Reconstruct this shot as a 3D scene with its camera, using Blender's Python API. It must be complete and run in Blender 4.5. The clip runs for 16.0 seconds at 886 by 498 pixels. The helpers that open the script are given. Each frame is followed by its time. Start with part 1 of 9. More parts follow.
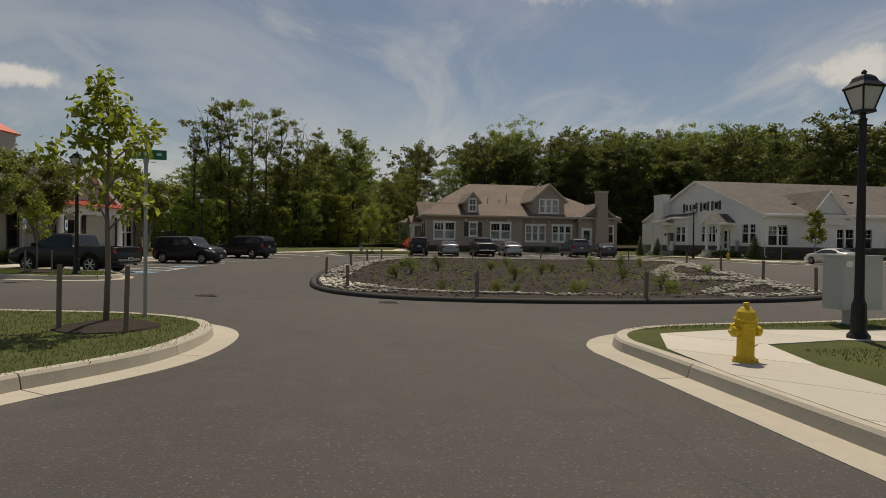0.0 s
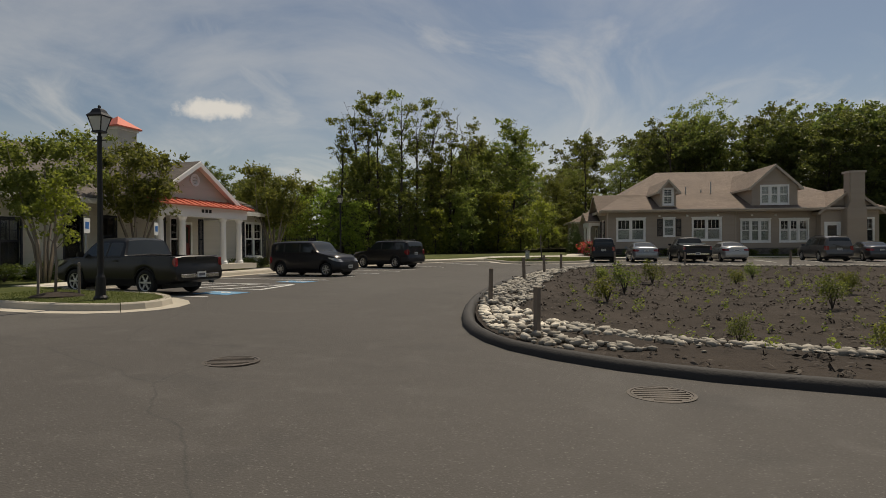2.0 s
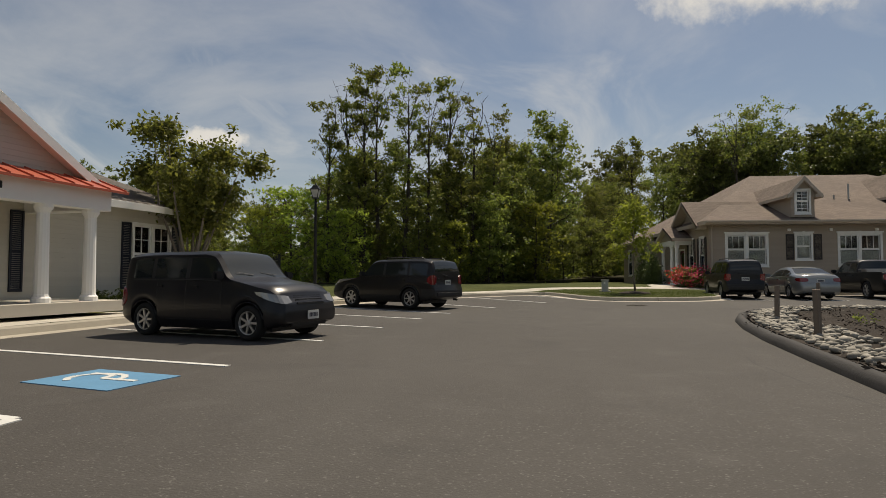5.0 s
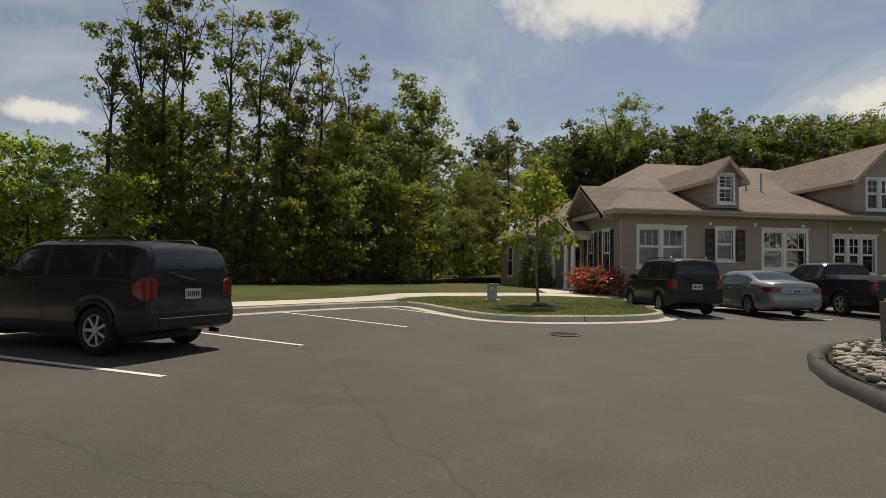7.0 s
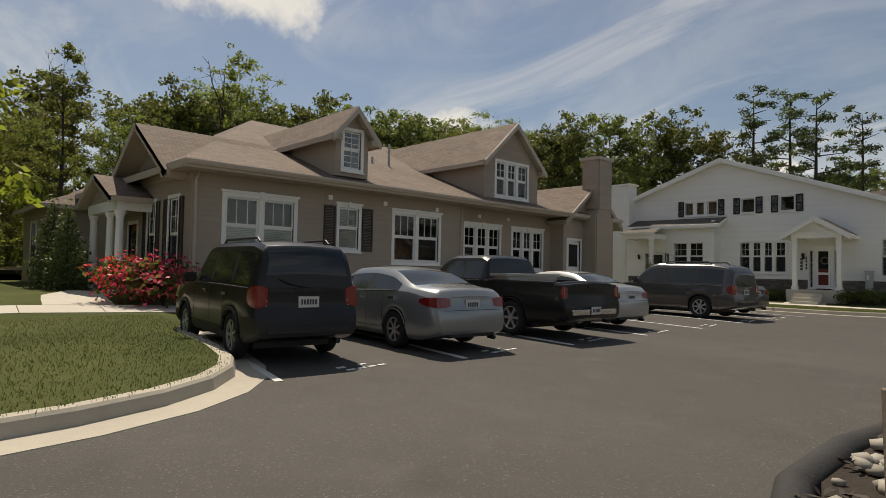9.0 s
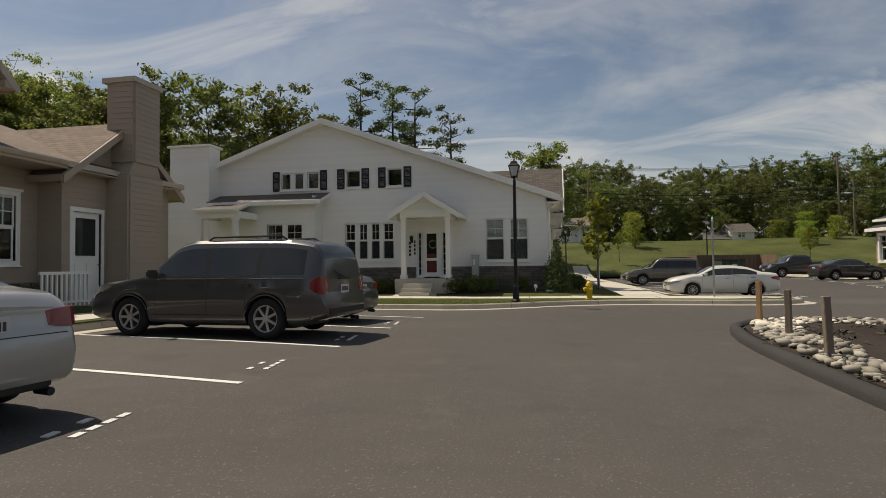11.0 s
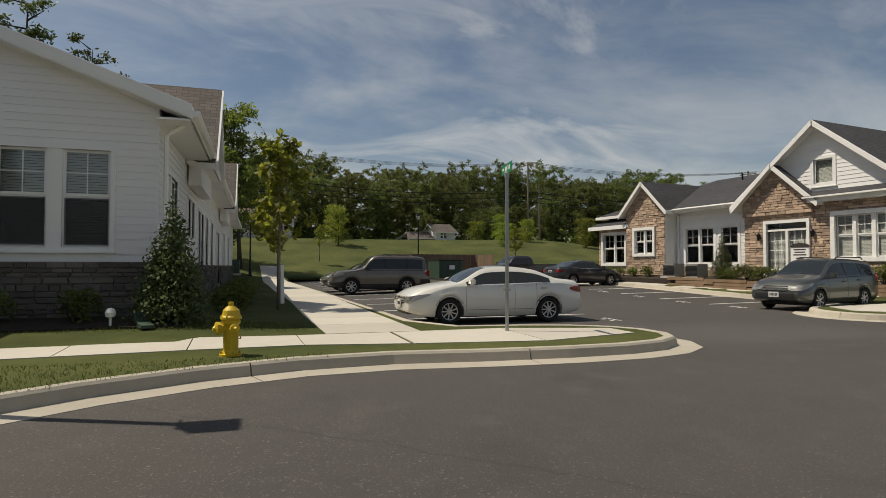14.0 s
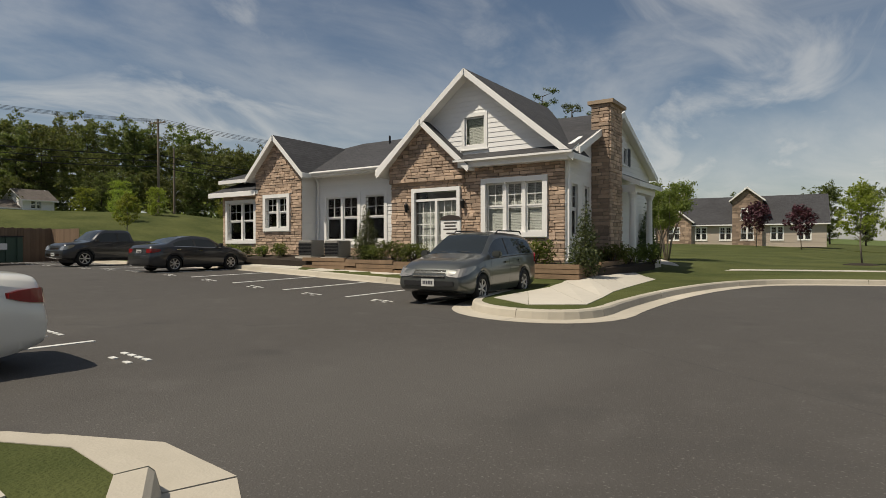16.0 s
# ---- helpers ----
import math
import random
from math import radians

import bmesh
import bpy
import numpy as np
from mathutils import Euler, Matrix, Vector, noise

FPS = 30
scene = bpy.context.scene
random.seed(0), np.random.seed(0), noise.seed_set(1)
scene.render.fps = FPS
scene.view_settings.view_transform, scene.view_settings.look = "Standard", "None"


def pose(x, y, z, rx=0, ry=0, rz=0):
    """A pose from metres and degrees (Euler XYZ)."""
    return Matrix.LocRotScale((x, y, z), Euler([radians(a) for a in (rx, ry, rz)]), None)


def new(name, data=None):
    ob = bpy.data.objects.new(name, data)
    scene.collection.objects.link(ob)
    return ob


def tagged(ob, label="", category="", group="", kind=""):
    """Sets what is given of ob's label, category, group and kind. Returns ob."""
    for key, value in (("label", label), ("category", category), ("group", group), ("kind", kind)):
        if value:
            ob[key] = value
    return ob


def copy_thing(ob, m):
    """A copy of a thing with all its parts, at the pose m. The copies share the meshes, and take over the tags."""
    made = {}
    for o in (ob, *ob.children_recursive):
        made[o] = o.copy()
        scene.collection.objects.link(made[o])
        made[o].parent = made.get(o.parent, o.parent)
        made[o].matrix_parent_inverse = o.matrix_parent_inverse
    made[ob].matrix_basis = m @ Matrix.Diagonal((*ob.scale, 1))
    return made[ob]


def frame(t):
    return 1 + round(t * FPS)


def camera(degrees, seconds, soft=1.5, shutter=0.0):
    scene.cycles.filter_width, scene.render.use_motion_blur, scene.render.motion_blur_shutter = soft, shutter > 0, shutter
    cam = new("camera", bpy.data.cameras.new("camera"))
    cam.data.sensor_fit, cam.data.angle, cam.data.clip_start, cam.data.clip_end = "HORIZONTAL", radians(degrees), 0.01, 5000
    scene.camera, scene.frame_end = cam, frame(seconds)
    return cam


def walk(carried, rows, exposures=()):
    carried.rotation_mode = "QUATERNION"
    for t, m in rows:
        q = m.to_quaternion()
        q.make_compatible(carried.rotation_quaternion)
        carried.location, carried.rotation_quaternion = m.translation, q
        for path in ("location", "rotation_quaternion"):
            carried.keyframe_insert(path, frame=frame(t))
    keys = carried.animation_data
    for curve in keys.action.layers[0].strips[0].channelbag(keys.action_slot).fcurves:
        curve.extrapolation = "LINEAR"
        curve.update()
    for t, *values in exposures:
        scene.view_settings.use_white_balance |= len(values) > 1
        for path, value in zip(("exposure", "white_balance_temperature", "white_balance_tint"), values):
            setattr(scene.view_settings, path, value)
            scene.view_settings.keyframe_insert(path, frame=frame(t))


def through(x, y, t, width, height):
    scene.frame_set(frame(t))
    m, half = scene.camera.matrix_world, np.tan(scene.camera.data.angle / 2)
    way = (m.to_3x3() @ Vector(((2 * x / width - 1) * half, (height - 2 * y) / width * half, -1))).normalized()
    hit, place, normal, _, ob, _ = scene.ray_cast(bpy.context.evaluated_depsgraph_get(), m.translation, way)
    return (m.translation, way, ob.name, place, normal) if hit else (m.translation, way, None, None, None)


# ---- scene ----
# ---- camera ----
cam = camera(74.04, 16.0, soft=0.85)
PATH = [
    (0.0, 0.144, -0.310, 1.441, -9.09, -0.75, 0.71),
    (0.5, 0.453, 2.305, 1.364, -7.05, -0.85, -0.08),
    (1.0, 0.598, 5.201, 1.361, -3.74, -0.66, -0.40),
    (1.5, 0.170, 7.649, 1.330, 0.75, -0.58, -0.29),
    (2.0, -0.403, 10.110, 1.252, 6.05, -0.19, -0.35),
    (2.5, -1.040, 12.661, 1.152, 12.52, -0.29, 0.01),
    (3.0, -1.734, 14.846, 1.100, 16.37, 0.32, 0.12),
    (5.5, -4.029, 27.917, 1.089, 2.37, 2.89, -0.34),
    (6.0, -3.791, 30.381, 1.178, -0.24, 2.91, -0.52),
    (6.5, -3.488, 32.887, 1.208, -3.48, 2.63, 0.29),
    (7.0, -3.104, 35.284, 1.248, -7.45, 2.40, 0.93),
    (7.5, -2.330, 38.222, 1.323, -13.40, 2.23, 1.86),
    (8.0, -1.275, 40.560, 1.362, -22.03, 2.42, 1.97),
    (8.5, 0.268, 42.227, 1.400, -31.99, 2.36, 1.44),
    (9.0, 2.044, 43.820, 1.453, -43.34, 2.07, 1.19),
    (9.5, 3.828, 44.891, 1.353, -54.66, 1.30, 2.20),
    (10.0, 6.242, 45.933, 1.344, -65.07, 1.88, 0.72),
    (12.5, 18.370, 47.062, 1.263, -90.13, 1.21, -0.08),
    (13.0, 20.617, 46.856, 1.268, -94.06, 1.31, -0.45),
    (13.5, 22.850, 46.310, 1.300, -99.87, 1.20, 0.90),
    (14.0, 24.520, 45.430, 1.280, -107.45, 1.65, 0.05),
    (14.5, 26.082, 44.303, 1.251, -116.94, 1.34, -0.27),
    (15.0, 27.639, 42.935, 1.255, -126.68, 0.05, 0.05),
    (15.5, 29.017, 41.567, 1.199, -135.51, -0.25, -0.03),
    (16.0, 29.963, 40.064, 1.244, -139.68, -0.48, -0.14),
]
walk(cam, [(t, pose(x, y, z, 0, 0, yaw) @ pose(0, 0, 0, 90 + pitch) @ pose(0, 0, 0, 0, 0, roll)) for t, x, y, z, yaw, pitch, roll in PATH],
     [(0.0, 0.12, 7650, 10), (2.0, 0.26, 7650, 10), (5.5, 0.42, 7650, 10), (9.0, 0.52, 7650, 10), (12.5, 0.44, 7700, 11), (14.0, 0.38, 7350, 9), (16.0, 0.4, 7300, 9)])

# ---- sky, sun, exposure ----
SUN_AZ, SUN_EL = 24.0, 60.0          # degrees clockwise from +y, and above the horizon
world = bpy.data.worlds.new("world")
scene.world = world
world.use_nodes = True
wn, wl = world.node_tree.nodes, world.node_tree.links
wn.clear()
w_out = wn.new("ShaderNodeOutputWorld")
w_bg = wn.new("ShaderNodeBackground")
w_sky = wn.new("ShaderNodeTexSky")
w_sky.sky_type = "NISHITA"
w_sky.sun_disc = False
w_sky.sun_elevation, w_sky.sun_rotation = radians(SUN_EL), radians(SUN_AZ)
w_sky.air_density, w_sky.dust_density, w_sky.ozone_density = 1.0, 0.9, 3.2
w_geo = wn.new("ShaderNodeTexCoord")


def wnode(kind, **kw):
    n = wn.new(kind)
    for k, v in kw.items():
        n.inputs[k].default_value = v
    return n


# clouds: the direction is laid on a flat layer, stretched into streaks
w_sep = wn.new("ShaderNodeSeparateXYZ")
wl.new(w_geo.outputs["Generated"], w_sep.inputs[0])


def wmath(op, a, b):
    n = wn.new("ShaderNodeMath")
    n.operation = op
    for i, v in enumerate((a, b)):
        if isinstance(v, (int, float)):
            n.inputs[i].default_value = v
        else:
            wl.new(v, n.inputs[i])
    return n.outputs[0]


w_h = wmath("MAXIMUM", wmath("ADD", w_sep.outputs[2], 0.22), 0.1)
w_flat = wn.new("ShaderNodeCombineXYZ")
wl.new(wmath("DIVIDE", w_sep.outputs[0], w_h), w_flat.inputs[0])
wl.new(wmath("DIVIDE", w_sep.outputs[1], w_h), w_flat.inputs[1])


def cloud(scale, detail, distort, stretch, turn, lo, hi, shift=(0, 0, 0)):
    m = wn.new("ShaderNodeMapping")
    m.inputs["Rotation"].default_value = (0, 0, radians(turn))
    m.inputs["Scale"].default_value = stretch
    m.inputs["Location"].default_value = shift
    wl.new(w_flat.outputs[0], m.inputs[0])
    t = wnode("ShaderNodeTexNoise", Scale=scale, Detail=detail, Distortion=distort, Roughness=0.58)
    wl.new(m.outputs[0], t.inputs["Vector"])
    r = wn.new("ShaderNodeMapRange")
    r.interpolation_type = "SMOOTHSTEP"
    r.inputs["From Min"].default_value, r.inputs["From Max"].default_value = lo, hi
    wl.new(t.outputs["Fac"], r.inputs["Value"])
    return r.outputs[0]


w_cirrus = wmath("MULTIPLY", cloud(1.7, 9, 1.3, (1.0, 0.6, 1), 62, 0.44, 0.74, (3.1, 1.7, 0)), 0.46)
w_veil = wmath("MULTIPLY", cloud(0.9, 8, 0.9, (1, 0.7, 1), 20, 0.40, 0.70, (1.1, 7.2, 0)), 0.36)
w_low = wn.new("ShaderNodeMapRange")                  # the sky pales towards the horizon
w_low.interpolation_type = "SMOOTHSTEP"
for k_, v_ in (("From Min", 0.28), ("From Max", 0.0), ("To Min", 0.0), ("To Max", 0.22)):
    w_low.inputs[k_].default_value = v_
wl.new(w_sep.outputs[2], w_low.inputs["Value"])


def heap(az, el, wide, high, scale, lo, hi):
    """A cumulus heap round one direction: a soft oval broken up by noise."""
    a, e = radians(az), radians(el)
    mid = Vector((math.sin(a) * math.cos(e), math.cos(a) * math.cos(e), math.sin(e)))
    side = Vector((math.cos(a), -math.sin(a), 0))
    over = side.cross(mid)

    def along_axis(axis, size):
        d = wn.new("ShaderNodeVectorMath")
        d.operation = "DOT_PRODUCT"
        wl.new(w_geo.outputs["Generated"], d.inputs[0])
        d.inputs[1].default_value = axis
        q = wmath("DIVIDE", wmath("SUBTRACT", d.outputs["Value"], axis.dot(mid)), size)
        return wmath("MULTIPLY", q, q)
    ahead = wn.new("ShaderNodeVectorMath")
    ahead.operation = "DOT_PRODUCT"
    wl.new(w_geo.outputs["Generated"], ahead.inputs[0])
    ahead.inputs[1].default_value = mid
    q = wmath("ADD", along_axis(side, wide), along_axis(over, high))
    t = wnode("ShaderNodeTexNoise", Scale=scale, Detail=8, Distortion=0.1, Roughness=0.62)
    wl.new(w_geo.outputs["Generated"], t.inputs["Vector"])
    body = wmath("SUBTRACT", wmath("ADD", t.outputs["Fac"], 0.45), wmath("MULTIPLY", wmath("SQRT", q, 0), 0.45))
    r = wn.new("ShaderNodeMapRange")
    r.interpolation_type = "SMOOTHSTEP"
    r.inputs["From Min"].default_value, r.inputs["From Max"].default_value = lo, hi
    wl.new(body, r.inputs["Value"])
    return wmath("MULTIPLY", r.outputs[0], wmath("GREATER_THAN", ahead.outputs["Value"], 0.5))


w_heaps = heap(22.5, 24.5, 0.19, 0.06, 13, 0.44, 0.84)
for h_args in ((44, 14, 0.09, 0.035, 18, 0.46, 0.84), (-27, 12.5, 0.08, 0.022, 22, 0.47, 0.86), (71, 9, 0.14, 0.02, 16, 0.54, 0.84)):
    w_heaps = wmath("MAXIMUM", w_heaps, heap(*h_args))
w_thin = wmath("MINIMUM", wmath("ADD", wmath("MAXIMUM", w_cirrus, w_veil), w_low.outputs[0]), 0.8)
w_amount = wmath("MAXIMUM", w_thin, w_heaps)
w_mix = wn.new("ShaderNodeMix")
w_mix.data_type = "RGBA"
wl.new(w_amount, w_mix.inputs[0])
wl.new(w_sky.outputs[0], w_mix.inputs[6])
w_mix.inputs[7].default_value = (9.3, 9.6, 10.0, 1)
wl.new(w_mix.outputs[2], w_bg.inputs[0])
w_bg.inputs[1].default_value = 0.0545
wl.new(w_bg.outputs[0], w_out.inputs[0])

sun = new("sun", bpy.data.lights.new("sun", "SUN"))
sun.data.energy, sun.data.angle, sun.data.color = 3.1, radians(0.53), (1.0, 0.955, 0.88)
sun_to = Vector((math.sin(radians(SUN_AZ)) * math.cos(radians(SUN_EL)), math.cos(radians(SUN_AZ)) * math.cos(radians(SUN_EL)), math.sin(radians(SUN_EL))))
sun.matrix_world = Matrix.Translation((0, 0, 60)) @ sun_to.to_track_quat("Z", "Y").to_matrix().to_4x4()


# ---- materials ----
def mat(name, col, rough=0.7, metal=0.0, vary=0.18, scale=6.0, big=0.35, bump=0.15, bscale=None, spec=0.4, coat=0.0, per=0.0, tint=None, island=0.0):
    """Base colour with a fine and a coarse variation, a fine relief, and a change from object to object (per) or island to island."""
    m = bpy.data.materials.new(name)
    m.use_nodes = True
    n, l = m.node_tree.nodes, m.node_tree.links
    p = n["Principled BSDF"]
    p.inputs["Roughness"].default_value, p.inputs["Metallic"].default_value = rough, metal
    p.inputs["Specular IOR Level"].default_value, p.inputs["Coat Weight"].default_value = spec, coat
    p.inputs["Coat Roughness"].default_value = 0.06
    tc = n.new("ShaderNodeTexCoord")
    fine, wide = n.new("ShaderNodeTexNoise"), n.new("ShaderNodeTexNoise")
    fine.inputs["Scale"].default_value, fine.inputs["Detail"].default_value = scale, 6
    wide.inputs["Scale"].default_value, wide.inputs["Detail"].default_value = big, 4
    for t in (fine, wide):
        l.new(tc.outputs["Object"], t.inputs["Vector"])
    c = Vector(col)
    mx = n.new("ShaderNodeMix")
    mx.data_type = "RGBA"
    mx.inputs[6].default_value = (*(c * (1 - vary)), 1)
    mx.inputs[7].default_value = (*(Vector(tint) if tint else c * (1 + vary)), 1)
    add = n.new("ShaderNodeMath")
    add.operation = "MULTIPLY_ADD"
    l.new(fine.outputs["Fac"], add.inputs[0])
    add.inputs[1].default_value = 0.55
    half = n.new("ShaderNodeMath")
    half.operation = "MULTIPLY_ADD"
    l.new(wide.outputs["Fac"], half.inputs[0])
    half.inputs[1].default_value, half.inputs[2].default_value = 1.3, -0.42
    l.new(half.outputs[0], add.inputs[2])
    add.use_clamp = True
    l.new(add.outputs[0], mx.inputs[0])
    out = mx.outputs[2]
    for amount, socket in ((per, "Object Info"), (island, "Geometry")):
        if amount:
            src = n.new("ShaderNodeObjectInfo").outputs["Random"] if socket == "Object Info" else n.new("ShaderNodeNewGeometry").outputs["Random Per Island"]
            hs = n.new("ShaderNodeHueSaturation")
            v = n.new("ShaderNodeMapRange")
            v.inputs["To Min"].default_value, v.inputs["To Max"].default_value = 1 - amount, 1 + amount
            l.new(src, v.inputs["Value"])
            l.new(v.outputs[0], hs.inputs["Value"])
            l.new(out, hs.inputs["Color"])
            out = hs.outputs[0]
    l.new(out, p.inputs["Base Color"])
    if bump:
        b, bt = n.new("ShaderNodeBump"), n.new("ShaderNodeTexNoise")
        bt.inputs["Scale"].default_value, bt.inputs["Detail"].default_value = bscale or scale * 4, 5
        l.new(tc.outputs["Object"], bt.inputs["Vector"])
        l.new(bt.outputs["Fac"], b.inputs["Height"])
        b.inputs["Strength"].default_value, b.inputs["Distance"].default_value = bump, 0.02
        l.new(b.outputs[0], p.inputs["Normal"])
    return m


def leaf_mat(name, col, col2, through=0.35):
    m = bpy.data.materials.new(name)
    m.use_nodes = True
    n, l = m.node_tree.nodes, m.node_tree.links
    p, out = n["Principled BSDF"], n["Material Output"]
    p.inputs["Roughness"].default_value, p.inputs["Specular IOR Level"].default_value = 0.5, 0.3
    geo, info = n.new("ShaderNodeNewGeometry"), n.new("ShaderNodeObjectInfo")
    mx = n.new("ShaderNodeMix")
    mx.data_type = "RGBA"
    mx.inputs[6].default_value, mx.inputs[7].default_value = (*col, 1), (*col2, 1)
    l.new(geo.outputs["Random Per Island"], mx.inputs[0])
    hs = n.new("ShaderNodeHueSaturation")
    for lo, hi, key in ((0.465, 0.508, "Hue"), (0.72, 1.32, "Value")):
        r = n.new("ShaderNodeMapRange")
        r.inputs["To Min"].default_value, r.inputs["To Max"].default_value = lo, hi
        l.new(info.outputs["Random"], r.inputs["Value"])
        l.new(r.outputs[0], hs.inputs[key])
    l.new(mx.outputs[2], hs.inputs["Color"])
    l.new(hs.outputs[0], p.inputs["Base Color"])
    tr, ms = n.new("ShaderNodeBsdfTranslucent"), n.new("ShaderNodeMixShader")
    glow = n.new("ShaderNodeMix")                       # light that comes through a leaf is yellower
    glow.data_type, glow.blend_type = "RGBA", "MULTIPLY"
    glow.inputs[0].default_value = 1.0
    glow.inputs[7].default_value = (1.22, 1.25, 0.85, 1)
    l.new(hs.outputs[0], glow.inputs[6])
    l.new(glow.outputs[2], tr.inputs["Color"])
    ms.inputs[0].default_value = through
    l.new(p.outputs[0], ms.inputs[1])
    l.new(tr.outputs[0], ms.inputs[2])
    l.new(ms.outputs[0], out.inputs["Surface"])
    return m


def glass_mat(name, tint, rough=0.02, mixing=0.35):
    """A window pane: part clear, part mirror by Fresnel."""
    m = bpy.data.materials.new(name)
    m.use_nodes = True
    n, l = m.node_tree.nodes, m.node_tree.links
    out = n["Material Output"]
    n.remove(n["Principled BSDF"])
    tr, gl, fr, ms = n.new("ShaderNodeBsdfTransparent"), n.new("ShaderNodeBsdfGlossy"), n.new("ShaderNodeFresnel"), n.new("ShaderNodeMixShader")
    tr.inputs[0].default_value = (*tint, 1)
    gl.inputs["Roughness"].default_value = rough
    fr.inputs[0].default_value = 1.6
    l.new(fr.outputs[0], ms.inputs[0])
    l.new(tr.outputs[0], ms.inputs[1])
    l.new(gl.outputs[0], ms.inputs[2])
    l.new(ms.outputs[0], out.inputs["Surface"])
    return m


def screen_mat(m):
    """Turns a pane material into a fine grey weave, half of it open."""
    m.use_nodes = True
    n, l = m.node_tree.nodes, m.node_tree.links
    n.clear()
    out, tr, df, ms = n.new("ShaderNodeOutputMaterial"), n.new("ShaderNodeBsdfTransparent"), n.new("ShaderNodeBsdfDiffuse"), n.new("ShaderNodeMixShader")
    df.inputs[0].default_value = (0.055, 0.055, 0.055, 1)
    ms.inputs[0].default_value = 0.42
    l.new(tr.outputs[0], ms.inputs[1])
    l.new(df.outputs[0], ms.inputs[2])
    l.new(ms.outputs[0], out.inputs["Surface"])
    return m


def shingle_mat(name, col, dark):
    m = mat(name, col, 0.9, vary=0.22, scale=9, big=0.5, bump=0.0, island=0.0)
    n, l = m.node_tree.nodes, m.node_tree.links
    p = n["Principled BSDF"]
    src = p.inputs["Base Color"].links[0].from_socket
    uv = n.new("ShaderNodeUVMap")
    br = n.new("ShaderNodeTexBrick")
    br.inputs["Scale"].default_value = 1.0
    br.inputs["Brick Width"].default_value, br.inputs["Row Height"].default_value = 0.32, 0.145
    br.inputs["Mortar Size"].default_value = 0.012
    br.inputs["Color1"].default_value, br.inputs["Color2"].default_value, br.inputs["Mortar"].default_value = (1, 1, 1, 1), (0.72, 0.72, 0.74, 1), (dark, dark, dark, 1)
    l.new(uv.outputs[0], br.inputs["Vector"])
    mu = n.new("ShaderNodeMix")
    mu.data_type, mu.blend_type = "RGBA", "MULTIPLY"
    mu.inputs[0].default_value = 1.0
    l.new(src, mu.inputs[6])
    l.new(br.outputs["Color"], mu.inputs[7])
    l.new(mu.outputs[2], p.inputs["Base Color"])
    b = n.new("ShaderNodeBump")
    b.inputs["Strength"].default_value, b.inputs["Distance"].default_value = 0.5, 0.02
    l.new(br.outputs["Fac"], b.inputs["Height"])
    b.invert = True
    l.new(b.outputs[0], p.inputs["Normal"])
    return m


M_ASPHALT = mat("asphalt", (0.064, 0.0585, 0.053), 0.85, vary=0.2, scale=3.0, big=0.12, bump=0.35, bscale=60, spec=0.35)


def worn(m):
    """Paler wheel tracks, dusty spots, aggregate speckle and a few dark hairline cracks."""
    n, l = m.node_tree.nodes, m.node_tree.links
    p = n["Principled BSDF"]
    out = p.inputs["Base Color"].links[0].from_socket
    tc = n.new("ShaderNodeTexCoord")

    def layer(out, scale, detail, lo, hi, col, amount, cracks=False, stretch=(1, 1, 1)):
        mp = n.new("ShaderNodeMapping")
        mp.inputs["Scale"].default_value = stretch
        l.new(tc.outputs["Object"], mp.inputs[0])
        if cracks:
            warp = n.new("ShaderNodeTexNoise")
            warp.inputs["Scale"].default_value, warp.inputs["Detail"].default_value = 0.9, 5
            l.new(mp.outputs[0], warp.inputs["Vector"])
            mixv = n.new("ShaderNodeMix")
            mixv.data_type = "VECTOR"
            mixv.inputs[0].default_value = 0.35
            l.new(mp.outputs[0], mixv.inputs[4])
            l.new(warp.outputs["Color"], mixv.inputs[5])
            t = n.new("ShaderNodeTexVoronoi")
            t.feature = "DISTANCE_TO_EDGE"
            l.new(mixv.outputs[1], t.inputs["Vector"])
            val = t.outputs["Distance"]
        else:
            t = n.new("ShaderNodeTexNoise")
            t.inputs["Detail"].default_value = detail
            l.new(mp.outputs[0], t.inputs["Vector"])
            val = t.outputs["Fac"]
        t.inputs["Scale"].default_value = scale
        r = n.new("ShaderNodeMapRange")
        r.inputs["From Min"].default_value, r.inputs["From Max"].default_value = lo, hi
        r.inputs["To Max"].default_value = amount
        l.new(val, r.inputs["Value"])
        mx = n.new("ShaderNodeMix")
        mx.data_type = "RGBA"
        l.new(r.outputs[0], mx.inputs[0])
        l.new(out, mx.inputs[6])
        mx.inputs[7].default_value = (*col, 1)
        return mx.outputs[2]
    out = layer(out, 0.25, 5, 0.52, 0.72, (0.10, 0.094, 0.086), 0.45, stretch=(1, 0.35, 1))
    out = layer(out, 1.6, 8, 0.56, 0.75, (0.115, 0.108, 0.1), 0.3)
    out = layer(out, 45, 2, 0.6, 0.75, (0.2, 0.19, 0.175), 0.6)
    out = layer(out, 0.7, 6, 0.6, 0.7, (0.042, 0.04, 0.038), 0.4)
    out = layer(out, 0.13, 0, 0.0016, 0.0, (0.03, 0.03, 0.03), 0.5, cracks=True)
    l.new(out, p.inputs["Base Color"])


